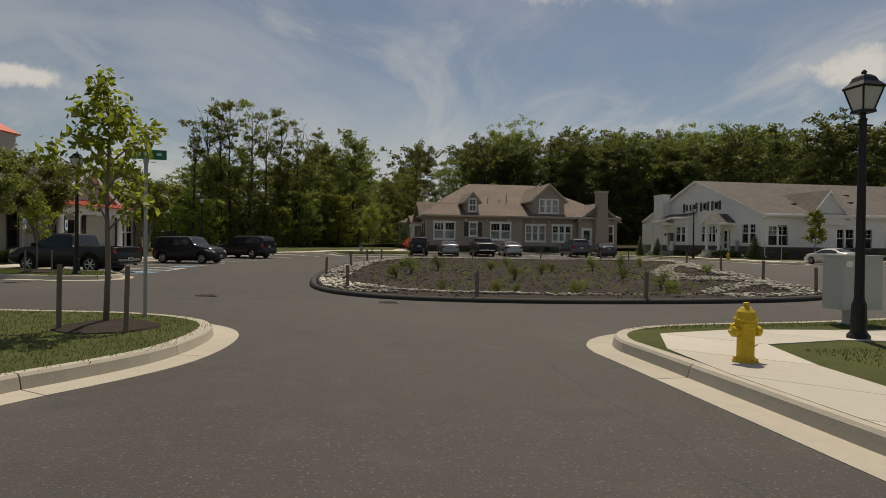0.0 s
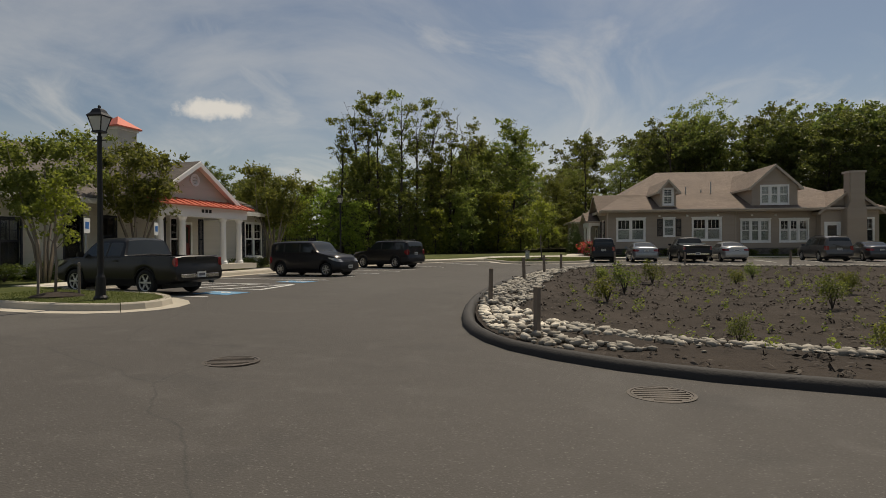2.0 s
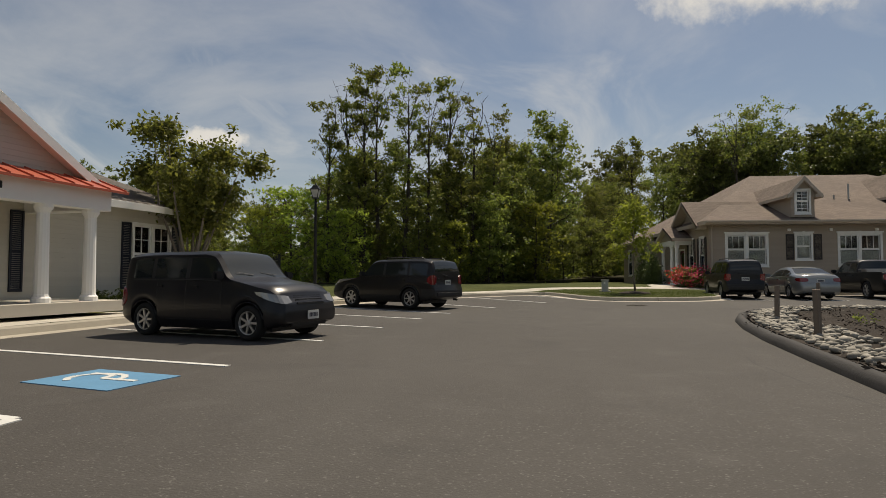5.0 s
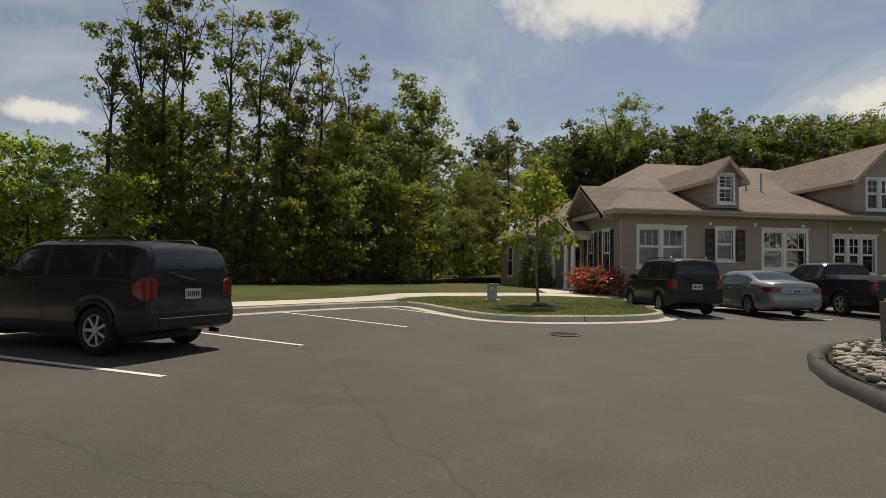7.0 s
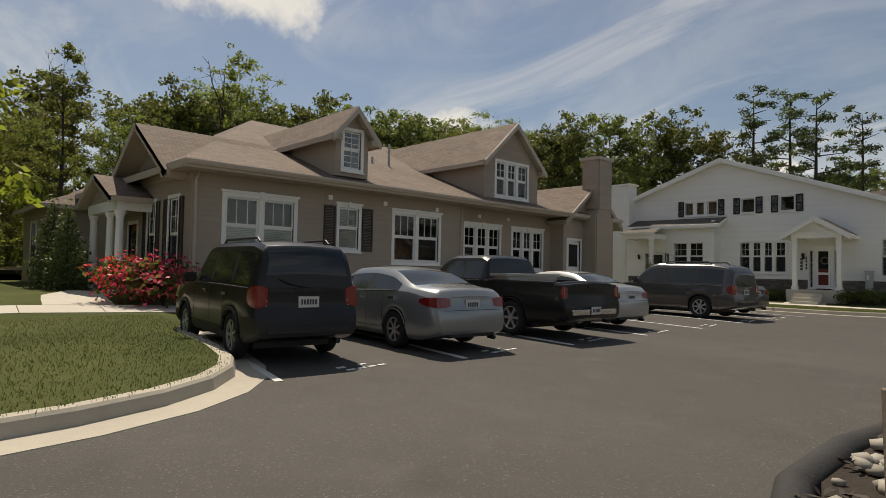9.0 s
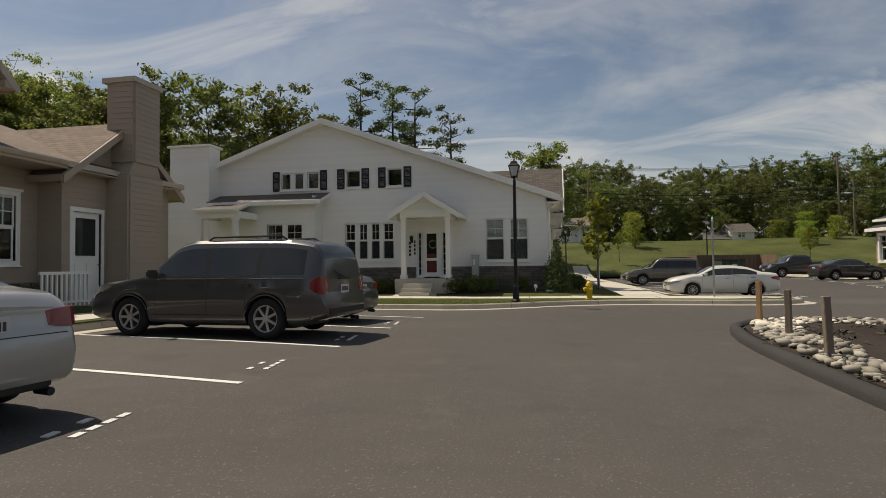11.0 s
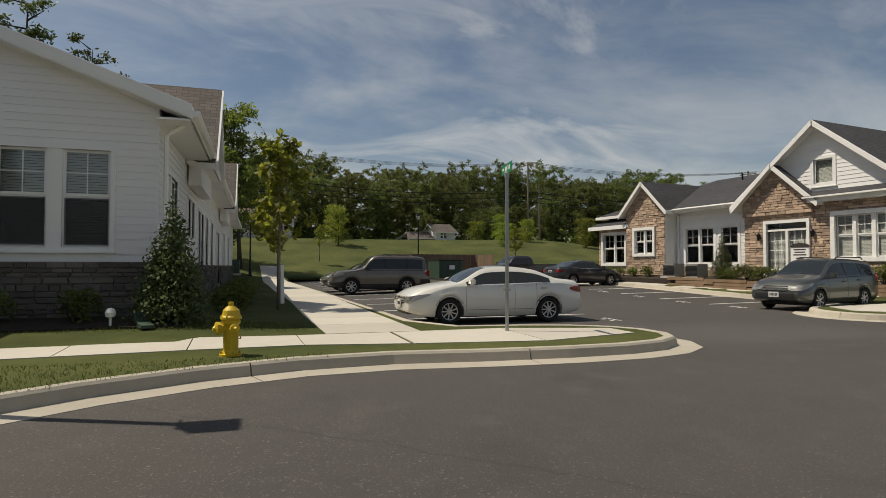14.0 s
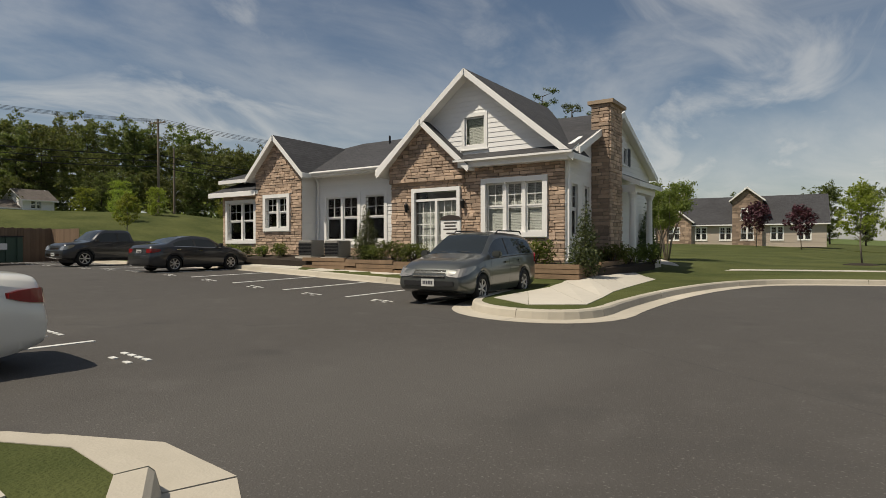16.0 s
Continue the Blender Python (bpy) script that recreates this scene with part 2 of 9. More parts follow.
worn(M_ASPHALT)
M_GRASS = mat("grass", (0.05, 0.074, 0.022), 0.95, vary=0.4, scale=3.5, big=0.3, bump=0.9, bscale=34, spec=0.1, tint=(0.115, 0.122, 0.044))
M_BLADE = leaf_mat("grass_blade", (0.065, 0.095, 0.024), (0.135, 0.155, 0.042), 0.25)
M_FIELD = mat("field", (0.10, 0.13, 0.045), 0.95, vary=0.3, scale=0.8, big=0.05, bump=0.4, bscale=10, spec=0.1)
M_FLOOR = mat("forest_floor", (0.05, 0.045, 0.025), 0.95, vary=0.35, scale=2, big=0.2, bump=0.6, bscale=20, spec=0.1)
M_CONC = mat("concrete", (0.50, 0.465, 0.40), 0.85, vary=0.12, scale=5, big=0.3, bump=0.12, bscale=50, per=0.06)
M_KERB = mat("kerb_concrete", (0.43, 0.39, 0.32), 0.85, vary=0.2, scale=6, big=0.4, bump=0.2, bscale=50, per=0.08)
M_BLACKKERB = mat("asphalt_kerb", (0.03, 0.028, 0.027), 0.8, vary=0.25, scale=5, big=0.6, bump=0.4, bscale=30)
M_MULCH = mat("mulch", (0.042, 0.034, 0.028), 0.95, vary=0.45, scale=7, big=0.5, bump=1.0, bscale=26, spec=0.15)
M_STONE = mat("river_stone", (0.46, 0.42, 0.35), 0.75, vary=0.18, scale=9, big=2.0, bump=0.15, per=0.35, island=0.3)
M_PAINT = mat("line_paint", (0.62, 0.62, 0.59), 0.7, vary=0.16, scale=9, big=1.2, bump=0.1)
M_BLUE = mat("blue_paint", (0.10, 0.26, 0.42), 0.7, vary=0.16, scale=9, big=1.2, bump=0.1)
M_TAN = mat("tan_siding", (0.37, 0.305, 0.245), 0.65, vary=0.05, scale=3, big=0.25, bump=0.05, island=0.03)
M_WHITE = mat("white_siding", (0.82, 0.81, 0.79), 0.55, vary=0.04, scale=3, big=0.25, bump=0.04, island=0.02)
M_GREYSIDE = mat("cream_siding", (0.55, 0.52, 0.45), 0.6, vary=0.05, scale=3, big=0.25, bump=0.04, island=0.03)
M_TRIM = mat("white_trim", (0.84, 0.83, 0.80), 0.5, vary=0.04, scale=4, big=0.4, bump=0.03)
M_TANTRIM = mat("tan_trim", (0.38, 0.315, 0.255), 0.55, vary=0.05, scale=4, big=0.4, bump=0.03)
M_GUTTER = mat("tan_gutter", (0.47, 0.4, 0.33), 0.45, vary=0.05, scale=4, big=0.4, bump=0.02)
M_ROOFTAN = shingle_mat("brown_shingle", (0.2, 0.152, 0.12), 0.55)
M_ROOFGREY = shingle_mat("grey_brown_shingle", (0.145, 0.125, 0.11), 0.55)
M_ROOFDARK = shingle_mat("charcoal_shingle", (0.058, 0.058, 0.062), 0.5)
M_REDMETAL = mat("red_metal", (0.50, 0.12, 0.07), 0.4, metal=0.2, vary=0.1, scale=3, bump=0.03)
M_SHUTTER = mat("dark_shutter", (0.05, 0.04, 0.036), 0.5, vary=0.15, scale=5, bump=0.05)
M_BLUESHUT = mat("navy_shutter", (0.016, 0.018, 0.028), 0.5, vary=0.15, scale=5, bump=0.05)
M_BLIND = mat("blind", (0.72, 0.70, 0.65), 0.8, vary=0.06, scale=4, bump=0.02)
M_GLASS = glass_mat("window_glass", (0.86, 0.89, 0.89))
# near-black that stands in for the shade inside the empty rooms
M_DARK = mat("room_shade", (0.03, 0.03, 0.032), 0.9, vary=0.2, scale=1, bump=0.0)
M_STONEWALL = mat("veneer_stone", (0.39, 0.285, 0.21), 0.85, vary=0.32, scale=5, big=0.8, bump=0.5, bscale=22, per=0.33, island=0.33)
M_STONEDK = mat("grey_veneer_stone", (0.13, 0.115, 0.10), 0.85, vary=0.25, scale=5, big=0.8, bump=0.5, bscale=22, per=0.3, island=0.3)
M_MORTAR = mat("mortar", (0.24, 0.2, 0.16), 0.95, vary=0.15, scale=12, bump=0.3)
M_WOODPOST = mat("weathered_post", (0.2, 0.16, 0.125), 0.85, vary=0.25, scale=(9), big=1.5, bump=0.4)
M_TIMBER = mat("landscape_timber", (0.24, 0.16, 0.10), 0.8, vary=0.25, scale=6, big=1.5, bump=0.4)
M_BLACKMETAL = mat("black_metal", (0.016, 0.016, 0.017), 0.42, metal=0.3, vary=0.2, scale=6, bump=0.04)
M_GALV = mat("galvanised_steel", (0.36, 0.37, 0.37), 0.45, metal=0.8, vary=0.12, scale=8, bump=0.05)
M_IRON = mat("worn_iron", (0.075, 0.062, 0.05), 0.6, metal=0.2, vary=0.3, scale=12, big=2.0, bump=0.2)
M_SCREEN = screen_mat(bpy.data.materials.new("insect_screen"))
M_UNIT = mat("grey_unit", (0.25, 0.24, 0.22), 0.55, vary=0.12, scale=8, bump=0.05)
M_CHIP = mat("bark_chip", (0.066, 0.054, 0.044), 0.95, vary=0.3, scale=9, bump=0.2, island=0.45)
M_NEWPOST = mat("new_timber", (0.36, 0.22, 0.115), 0.8, vary=0.2, scale=7, big=1.5, bump=0.3)
M_LAMPGLASS = mat("frosted_lamp_glass", (0.55, 0.55, 0.52), 0.35, vary=0.06, bump=0.0)
M_YELLOW = mat("yellow_paint", (0.62, 0.42, 0.025), 0.42, vary=0.12, scale=9, big=2, bump=0.06)
M_GREENSIGN = mat("green_sign", (0.012, 0.20, 0.10), 0.4, vary=0.06, bump=0.0)
M_SIGNWHITE = mat("sign_white", (0.75, 0.75, 0.73), 0.4, vary=0.04, bump=0.0)
M_SIGNBLUE = mat("sign_blue", (0.04, 0.16, 0.42), 0.4, vary=0.04, bump=0.0)
M_BARK = mat("bark", (0.055, 0.045, 0.036), 0.95, vary=0.35, scale=5, big=0.8, bump=0.8, bscale=14)
M_BARKLT = mat("pale_bark", (0.20, 0.17, 0.14), 0.9, vary=0.25, scale=6, big=1, bump=0.4)
M_LEAF = leaf_mat("leaf_dark", (0.066, 0.094, 0.03), (0.15, 0.185, 0.056), 0.6)
M_LEAF2 = leaf_mat("leaf_mid", (0.09, 0.122, 0.034), (0.2, 0.228, 0.066), 0.6)
M_LEAF3 = leaf_mat("leaf_bright", (0.15, 0.21, 0.035), (0.27, 0.33, 0.07), 0.6)
M_FARLEAF = leaf_mat("leaf_far", (0.075, 0.103, 0.036), (0.16, 0.188, 0.062), 0.5)
M_NEEDLE = leaf_mat("needle", (0.05, 0.08, 0.032), (0.11, 0.14, 0.05), 0.35)
M_PURPLE = leaf_mat("purple_leaf", (0.06, 0.022, 0.028), (0.10, 0.035, 0.04), 0.25)
M_FLOWER = leaf_mat("red_flower", (0.50, 0.03, 0.05), (0.70, 0.09, 0.12), 0.3)
M_YELLOWLEAF = leaf_mat("yellow_shrub", (0.30, 0.30, 0.03), (0.45, 0.40, 0.05), 0.35)
M_GREENBOX = mat("green_utility", (0.05, 0.085, 0.06), 0.5, vary=0.1, bump=0.04)
M_GREYBOX = mat("grey_utility", (0.42, 0.43, 0.42), 0.5, vary=0.08, bump=0.04)
M_REDDOOR = mat("red_door", (0.16, 0.02, 0.018), 0.4, vary=0.08, bump=0.02)
M_FENCE = mat("fence_board", (0.17, 0.115, 0.075), 0.85, vary=0.2, scale=5, bump=0.3, per=0.15, island=0.15)
M_BRICKLEDGE = mat("ledge_stone", (0.36, 0.27, 0.19), 0.85, vary=0.2, bump=0.3)
M_TYRE = mat("tyre", (0.015, 0.015, 0.015), 0.85, vary=0.15, scale=10, bump=0.1)
M_RIM = mat("alloy", (0.5, 0.5, 0.51), 0.32, metal=0.75, vary=0.06, bump=0.0)
M_CHROME = mat("chrome", (0.7, 0.7, 0.7), 0.14, metal=1.0, vary=0.03, bump=0.0)
M_PLASTIC = mat("black_plastic", (0.022, 0.022, 0.023), 0.55, vary=0.1, scale=10, bump=0.05)
M_CARGLASS = mat("car_glass", (0.022, 0.026, 0.026), 0.04, vary=0.3, scale=2.5, bump=0.0, spec=0.6)
M_TAIL = mat("tail_lamp", (0.22, 0.01, 0.012), 0.15, vary=0.1, bump=0.0, spec=0.6, coat=0.6)
M_HEAD = mat("head_lamp", (0.3, 0.29, 0.27), 0.12, metal=0.5, vary=0.1, bump=0.0, spec=0.6, coat=0.8)
M_AMBER = mat("amber_lamp", (0.5, 0.16, 0.02), 0.2, vary=0.1, bump=0.0, coat=0.5)
M_PLATE = mat("number_plate", (0.6, 0.6, 0.57), 0.4, vary=0.05, bump=0.0)
M_PLATEBAR = mat("plate_marks", (0.05, 0.05, 0.07), 0.5, vary=0.05, bump=0.0)


def car_paint(name, col, metal=0.35):
    return mat(name, col, 0.3, metal=metal, vary=0.06, scale=3, big=0.6, bump=0.0, coat=0.12 if max(col) < 0.03 else 0.8, spec=0.3 if max(col) < 0.03 else 0.4)


# ---- mesh helpers ----
def obj(name, verts, faces, material, parent=None, smooth=False):
    me = bpy.data.meshes.new(name)
    me.from_pydata([tuple(v) for v in verts], [], faces)
    me.materials.append(material)
    if smooth:
        me.shade_smooth()
    ob = new(name, me)
    ob.parent = parent
    return ob


def part(name, bm, material, parent, label="", smooth=False):
    me = bpy.data.meshes.new(name)
    bmesh.ops.recalc_face_normals(bm, faces=bm.faces)
    bm.to_mesh(me)
    bm.free()
    me.materials.append(material)
    if smooth:
        me.shade_smooth()
    ob = new(name, me)
    ob.parent = parent
    if label:
        ob["label"] = label
    return ob


def thing(name, label, category, at=(0, 0, 0), turn=0.0, group="", kind=""):
    e = new(name)
    e.empty_display_size = 0.2
    e.matrix_basis = pose(*at, 0, 0, turn)
    return tagged(e, label, category, group, kind)


def box(bm, a, b, m=None):
    """An upright box between two corners, or that box moved by m."""
    vs = [bm.verts.new((x, y, z)) for x in (a[0], b[0]) for y in (a[1], b[1]) for z in (a[2], b[2])]
    if m is not None:
        for v in vs:
            v.co = m @ v.co
    for f in ((0, 1, 3, 2), (4, 6, 7, 5), (0, 4, 5, 1), (2, 3, 7, 6), (0, 2, 6, 4), (1, 5, 7, 3)):
        bm.faces.new([vs[i] for i in f])
    return vs


def tube(bm, points, radii, sides=8, cap=True):
    rings = []
    for i, p in enumerate(points):
        p = Vector(p)
        d = (Vector(points[min(i + 1, len(points) - 1)]) - Vector(points[max(i - 1, 0)])).normalized()
        u = d.orthogonal().normalized() if abs(d.z) < 0.95 else Vector((1, 0, 0))
        u = (u - d * u.dot(d)).normalized()
        w = d.cross(u)
        rings.append([bm.verts.new(p + radii[i] * (math.cos(2 * math.pi * k / sides) * u + math.sin(2 * math.pi * k / sides) * w)) for k in range(sides)])
    for a, b in zip(rings, rings[1:]):
        for k in range(sides):
            bm.faces.new((a[k], a[(k + 1) % sides], b[(k + 1) % sides], b[k]))
    if cap:
        bm.faces.new(rings[0][::-1])
        bm.faces.new(rings[-1])


def lathe(bm, profile, sides=12, m=None, caps=True):
    """A turned solid from (radius, height) pairs."""
    rings = []
    for r, z in profile:
        ring = [bm.verts.new((r * math.cos(2 * math.pi * k / sides), r * math.sin(2 * math.pi * k / sides), z)) for k in range(sides)]
        if m is not None:
            for v in ring:
                v.co = m @ v.co
        rings.append(ring)
    for a, b in zip(rings, rings[1:]):
        for k in range(sides):
            bm.faces.new((a[k], a[(k + 1) % sides], b[(k + 1) % sides], b[k]))
    if caps:
        bm.faces.new(rings[0][::-1])
        bm.faces.new(rings[-1])


def prism(bm, outline, y0, y1, m=None):
    """An outline in x and z, drawn out along y."""
    a = [bm.verts.new((x, y0, z)) for x, z in outline]
    b = [bm.verts.new((x, y1, z)) for x, z in outline]
    if m is not None:
        for v in a + b:
            v.co = m @ v.co
    n = len(outline)
    bm.faces.new(a)
    bm.faces.new(b[::-1])
    for i in range(n):
        bm.faces.new((a[i], b[i], b[(i + 1) % n], a[(i + 1) % n]))


def bar(name, a, b, material, parent, label="", bevel=0.0):
    bm = bmesh.new()
    box(bm, a, b)
    if bevel:
        bmesh.ops.bevel(bm, geom=list(bm.edges), offset=bevel, segments=2, affect="EDGES")
    return part(name, bm, material, parent, label)


# ---- ground, roads, kerbs ----
from mathutils.geometry import delaunay_2d_cdt


def ease(a, b, v):
    s = min(1.0, max(0.0, (v - a) / (b - a)))
    return s * s * (3 - 2 * s)


def gz(x, y):
    """The height of the asphalt."""
    return (-0.36 * math.exp(-((x - 3) / 9) ** 2 - ((y - 17) / 7) ** 2) + 0.16 * ease(42, 54, y) * (1 - ease(20, 34, x))
            + 0.28 * ease(40, 52, x) * (1 - ease(33, 44, y)))


def lz(x, y):
    """The height of lawns and walks: a kerb's height over the asphalt, rising towards the houses, the wood and the far bank."""
    z = gz(x, y) + 0.15
    z += 0.25 * ease(54, 63, y) * (1 - ease(22, 30, x)) + 0.18 * ease(33.5, 36, x) * ease(44.5, 47, y)
    z += 0.25 * ease(36.8, 38.5, x) * (1 - ease(24.5, 27, y))
    z += 2.2 * ease(66, 84, x) * ease(8, 30, y)
    z += 0.5 * ease(30, 60, x) * (1 - ease(-30, 8, y))
    return z


def inside(p, poly):
    hit, j = False, len(poly) - 1
    for i in range(len(poly)):
        (xi, yi), (xj, yj) = poly[i], poly[j]
        if (yi > p[1]) != (yj > p[1]) and p[0] < (xj - xi) * (p[1] - yi) / (yj - yi) + xi:
            hit = not hit
        j = i
    return hit


def dense(points, step, closed=True):
    out = []
    n = len(points)
    for i in range(n if closed else n - 1):
        a, b = Vector(points[i][:2]), Vector(points[(i + 1) % n][:2])
        k = max(1, int((b - a).length / step))
        out += [tuple(a.lerp(b, j / k)) for j in range(k)]
    if not closed:
        out.append(tuple(points[-1][:2]))
    return out


def rounded(points, closed=True, times=2):
    """A smoother outline: corners cut off, twice over."""
    for _ in range(times):
        out = []
        n = len(points)
        for i in range(n if closed else n - 1):
            a, b = Vector(points[i][:2]), Vector(points[(i + 1) % n][:2])
            out += [tuple(a.lerp(b, 0.25)), tuple(a.lerp(b, 0.75))]
        if not closed:
            out = [tuple(points[0][:2])] + out[1:-1] + [tuple(points[-1][:2])]
        points = out
    return points


def sheet(name, outline, height, material, label, category, step=1.5, thick=0.2, kind="structure", bumps=0.0, hole=()):
    """A piece of ground with that outline, laid at height(x, y), with a skirt."""
    rim = dense(outline, step)
    pts = list(rim)
    xs, ys = [p[0] for p in rim], [p[1] for p in rim]
    nx, ny = int((max(xs) - min(xs)) / step), int((max(ys) - min(ys)) / step)
    for i in range(1, nx + 1):
        for j in range(1, ny + 1):
            p = (min(xs) + i * (max(xs) - min(xs)) / (nx + 1), min(ys) + j * (max(ys) - min(ys)) / (ny + 1))
            if inside(p, rim) and not (hole and inside(p, hole)):
                pts.append(p)
    n = len(rim)
    ring = [(i, (i + 1) % n) for i in range(n)]
    if hole:
        k0 = len(pts)
        pts += list(hole)
        ring += [(k0 + i, k0 + (i + 1) % len(hole)) for i in range(len(hole))]
    vs, _, fs, *_ = delaunay_2d_cdt([Vector(p) for p in pts], ring, [], 1, 1e-5)
    verts = [(v.x, v.y, height(v.x, v.y) + (bumps * noise.noise((v.x * 1.7, v.y * 1.7, 0)) if bumps else 0)) for v in vs]
    faces = [tuple(f) for f in fs]
    if hole:
        faces = [f for f in faces if not inside((sum(vs[i].x for i in f) / len(f), sum(vs[i].y for i in f) / len(f)), hole)]
    edge = {}
    for f in faces:
        for a, b in zip(f, f[1:] + f[:1]):
            edge[(a, b)] = edge.get((a, b), 0) + 1
    lip = [(a, b) for (a, b) in edge if (b, a) not in edge]
    low = {}
    for a, b in lip:
        for v in (a, b):
            if v not in low:
                low[v] = len(verts)
                verts.append((verts[v][0], verts[v][1], verts[v][2] - thick))
    faces += [(b, a, low[a], low[b]) for a, b in lip]
    ob = obj(name, verts, faces, material)
    ob.data.shade_flat()
    return tagged(ob, label, category, kind=kind)


def offset_line(points, d, closed=False):
    """The line moved d to its right."""
    out = []
    n = len(points)
    for i in range(n):
        a = Vector(points[(i - 1) % n] if closed or i else points[0])
        b = Vector(points[(i + 1) % n] if closed or i < n - 1 else points[-1])
        t = (b - a).normalized()
        out.append((points[i][0] + t.y * d, points[i][1] - t.x * d))
    return out


def kerb(name, line, closed=False, piece=3.0):
    """Concrete kerb with its gutter, the road to the right of the line; cast in lengths with a joint between them."""
    top = thing(name, "pale concrete kerb and gutter edging the asphalt", "kerb", kind="structure")
    pts = dense(line, 0.5, closed)
    if closed:
        pts.append(pts[0])
    prof = [(-0.16, -0.1), (-0.16, 0.155), (-0.01, 0.16), (0.02, 0.13), (0.05, 0.012), (0.42, 0.006), (0.44, -0.1)]
    lines = [offset_line(pts, d, False) for d, _ in prof]
    per = max(2, int(piece / 0.5))
    for s in range(0, len(pts) - 1, per):
        e = min(s + per, len(pts) - 1)
        verts, faces = [], []
        for i in range(s, e + 1):
            for k, (d, z) in enumerate(prof):
                x, y = lines[k][i]
                if i == e and e > s:
                    px, py = lines[k][i - 1]
                    x, y = x + (px - x) * 0.03, y + (py - y) * 0.03
                verts.append((x, y, gz(x, y) + z))
        m = len(prof)
        for i in range(e - s):
            for k in range(m - 1):
                faces.append((i * m + k, i * m + k + 1, (i + 1) * m + k + 1, (i + 1) * m + k))
        faces.append(tuple(range(m)))
        faces.append(tuple(range((e - s) * m, (e - s) * m + m))[::-1])
        obj("kerb_stone", verts, faces, M_KERB, top)
    return top


def strip(line, width):
    """The outline of a band of that width along a line."""
    return offset_line(line, -width / 2) + offset_line(line, width / 2)[::-1]


def walk_slabs(name, a_line, b_line, slab=1.5, up=0.012, label="pale concrete footpath slabs with tooled joints"):
    """A footpath between two edge lines, cast as slabs with joints."""
    top = thing(name, label, "footpath", kind="structure")
    n = max(1, int(sum((Vector(p) - Vector(q)).length for p, q in zip(a_line, a_line[1:])) / slab))

    def at(line, s):
        d = [0.0]
        for p, q in zip(line, line[1:]):
            d.append(d[-1] + (Vector(p) - Vector(q)).length)
        s *= d[-1]
        for i in range(len(line) - 1):
            if s <= d[i + 1] + 1e-9:
                return Vector(line[i]).lerp(Vector(line[i + 1]), (s - d[i]) / max(1e-6, d[i + 1] - d[i]))
        return Vector(line[-1])

    for i in range(n):
        g = 0.008 / slab
        s0, s1 = i / n + g / n, (i + 1) / n - g / n
        verts = []
        for lo in (0, 1):
            for line, s in ((a_line, s0), (a_line, s1), (b_line, s1), (b_line, s0)):
                p = at(line, s)
                verts.append((p.x, p.y, lz(p.x, p.y) + up - 0.15 * (1 - lo)))
        obj("slab", verts, [(3, 2, 1, 0), (4, 5, 6, 7), (0, 1, 5, 4), (1, 2, 6, 5), (2, 3, 7, 6), (3, 0, 4, 7)], M_CONC, top)
    return top


def far_ground(x, y):
    """The wide land: flat, dug out under the lane, with a wooded hill to the east."""
    cut = ease(-45, -35, x) * (1 - ease(66, 78, x)) * ease(-40, -30, y) * (1 - ease(50, 58, y))
    return -0.35 - 0.95 * cut + 9.0 * ease(92, 175, x) + 0.4 * ease(60, 90, y)


# the wide land, coarse far off, one sheet to the horizon
ticks = [-2500, -1200, -600, -300, -180, -120, -90, -70, -55, -45, -38] + [-30 + 4 * i for i in range(36)] + [120, 135, 150, 170, 200, 250, 330, 450, 700, 1200, 2500]
gv = [(x, y, far_ground(x, y)) for y in ticks for x in ticks]
gn = len(ticks)
gf = [(j * gn + i, j * gn + i + 1, (j + 1) * gn + i + 1, (j + 1) * gn + i) for j in range(gn - 1) for i in range(gn - 1)]
tagged(obj("ground", gv, gf, M_FIELD), "wide rough grass land reaching the horizon", "ground", kind="structure")


# island with the rain garden
ISLAND = rounded([(-1.15, 21.3), (-1.2, 24), (-0.8, 27.6), (-0.1, 32), (0.9, 37.1), (2.1, 41), (3.5, 43.3), (5, 44.7), (7, 45.2), (10, 44.7), (15, 43.9), (20, 43.9), (22.5, 43.7), (24.5, 43.2), (25.6, 41.9), (25.2, 39.5),
                  (22.2, 34.0), (18.6, 25.6), (16.2, 19.5), (14.8, 15.8), (13.9, 14.6), (12.2, 14.1), (10.4, 14.3), (8.6, 14.8), (6, 15.9), (3.8, 16.8), (1.5, 17.6), (-0.1, 18.7), (-0.8, 19.8)], True, 1)

sheet("road", [(-45, -40), (78, -40), (78, 58), (-45, 58)], gz, M_ASPHALT, "worn grey asphalt of the lane and car parks", "road", step=1.5, thick=0.3, hole=ISLAND)


def edge_far(x, y):
    """How far a place in the island lies from its edge."""
    p = Vector((x, y))
    best = 99.0
    for a, b in zip(ISLAND, ISLAND[1:] + ISLAND[:1]):
        a, b = Vector(a), Vector(b)
        d = b - a
        t = min(1, max(0, (p - a).dot(d) / d.dot(d)))
        best = min(best, (a + d * t - p).length)
    return best


def bed_z(x, y):
    return gz(x, y) + 0.10 - 0.38 * ease(1.2, 5.0, edge_far(x, y)) + 0.03 * noise.noise((x * 0.8, y * 0.8, 3))


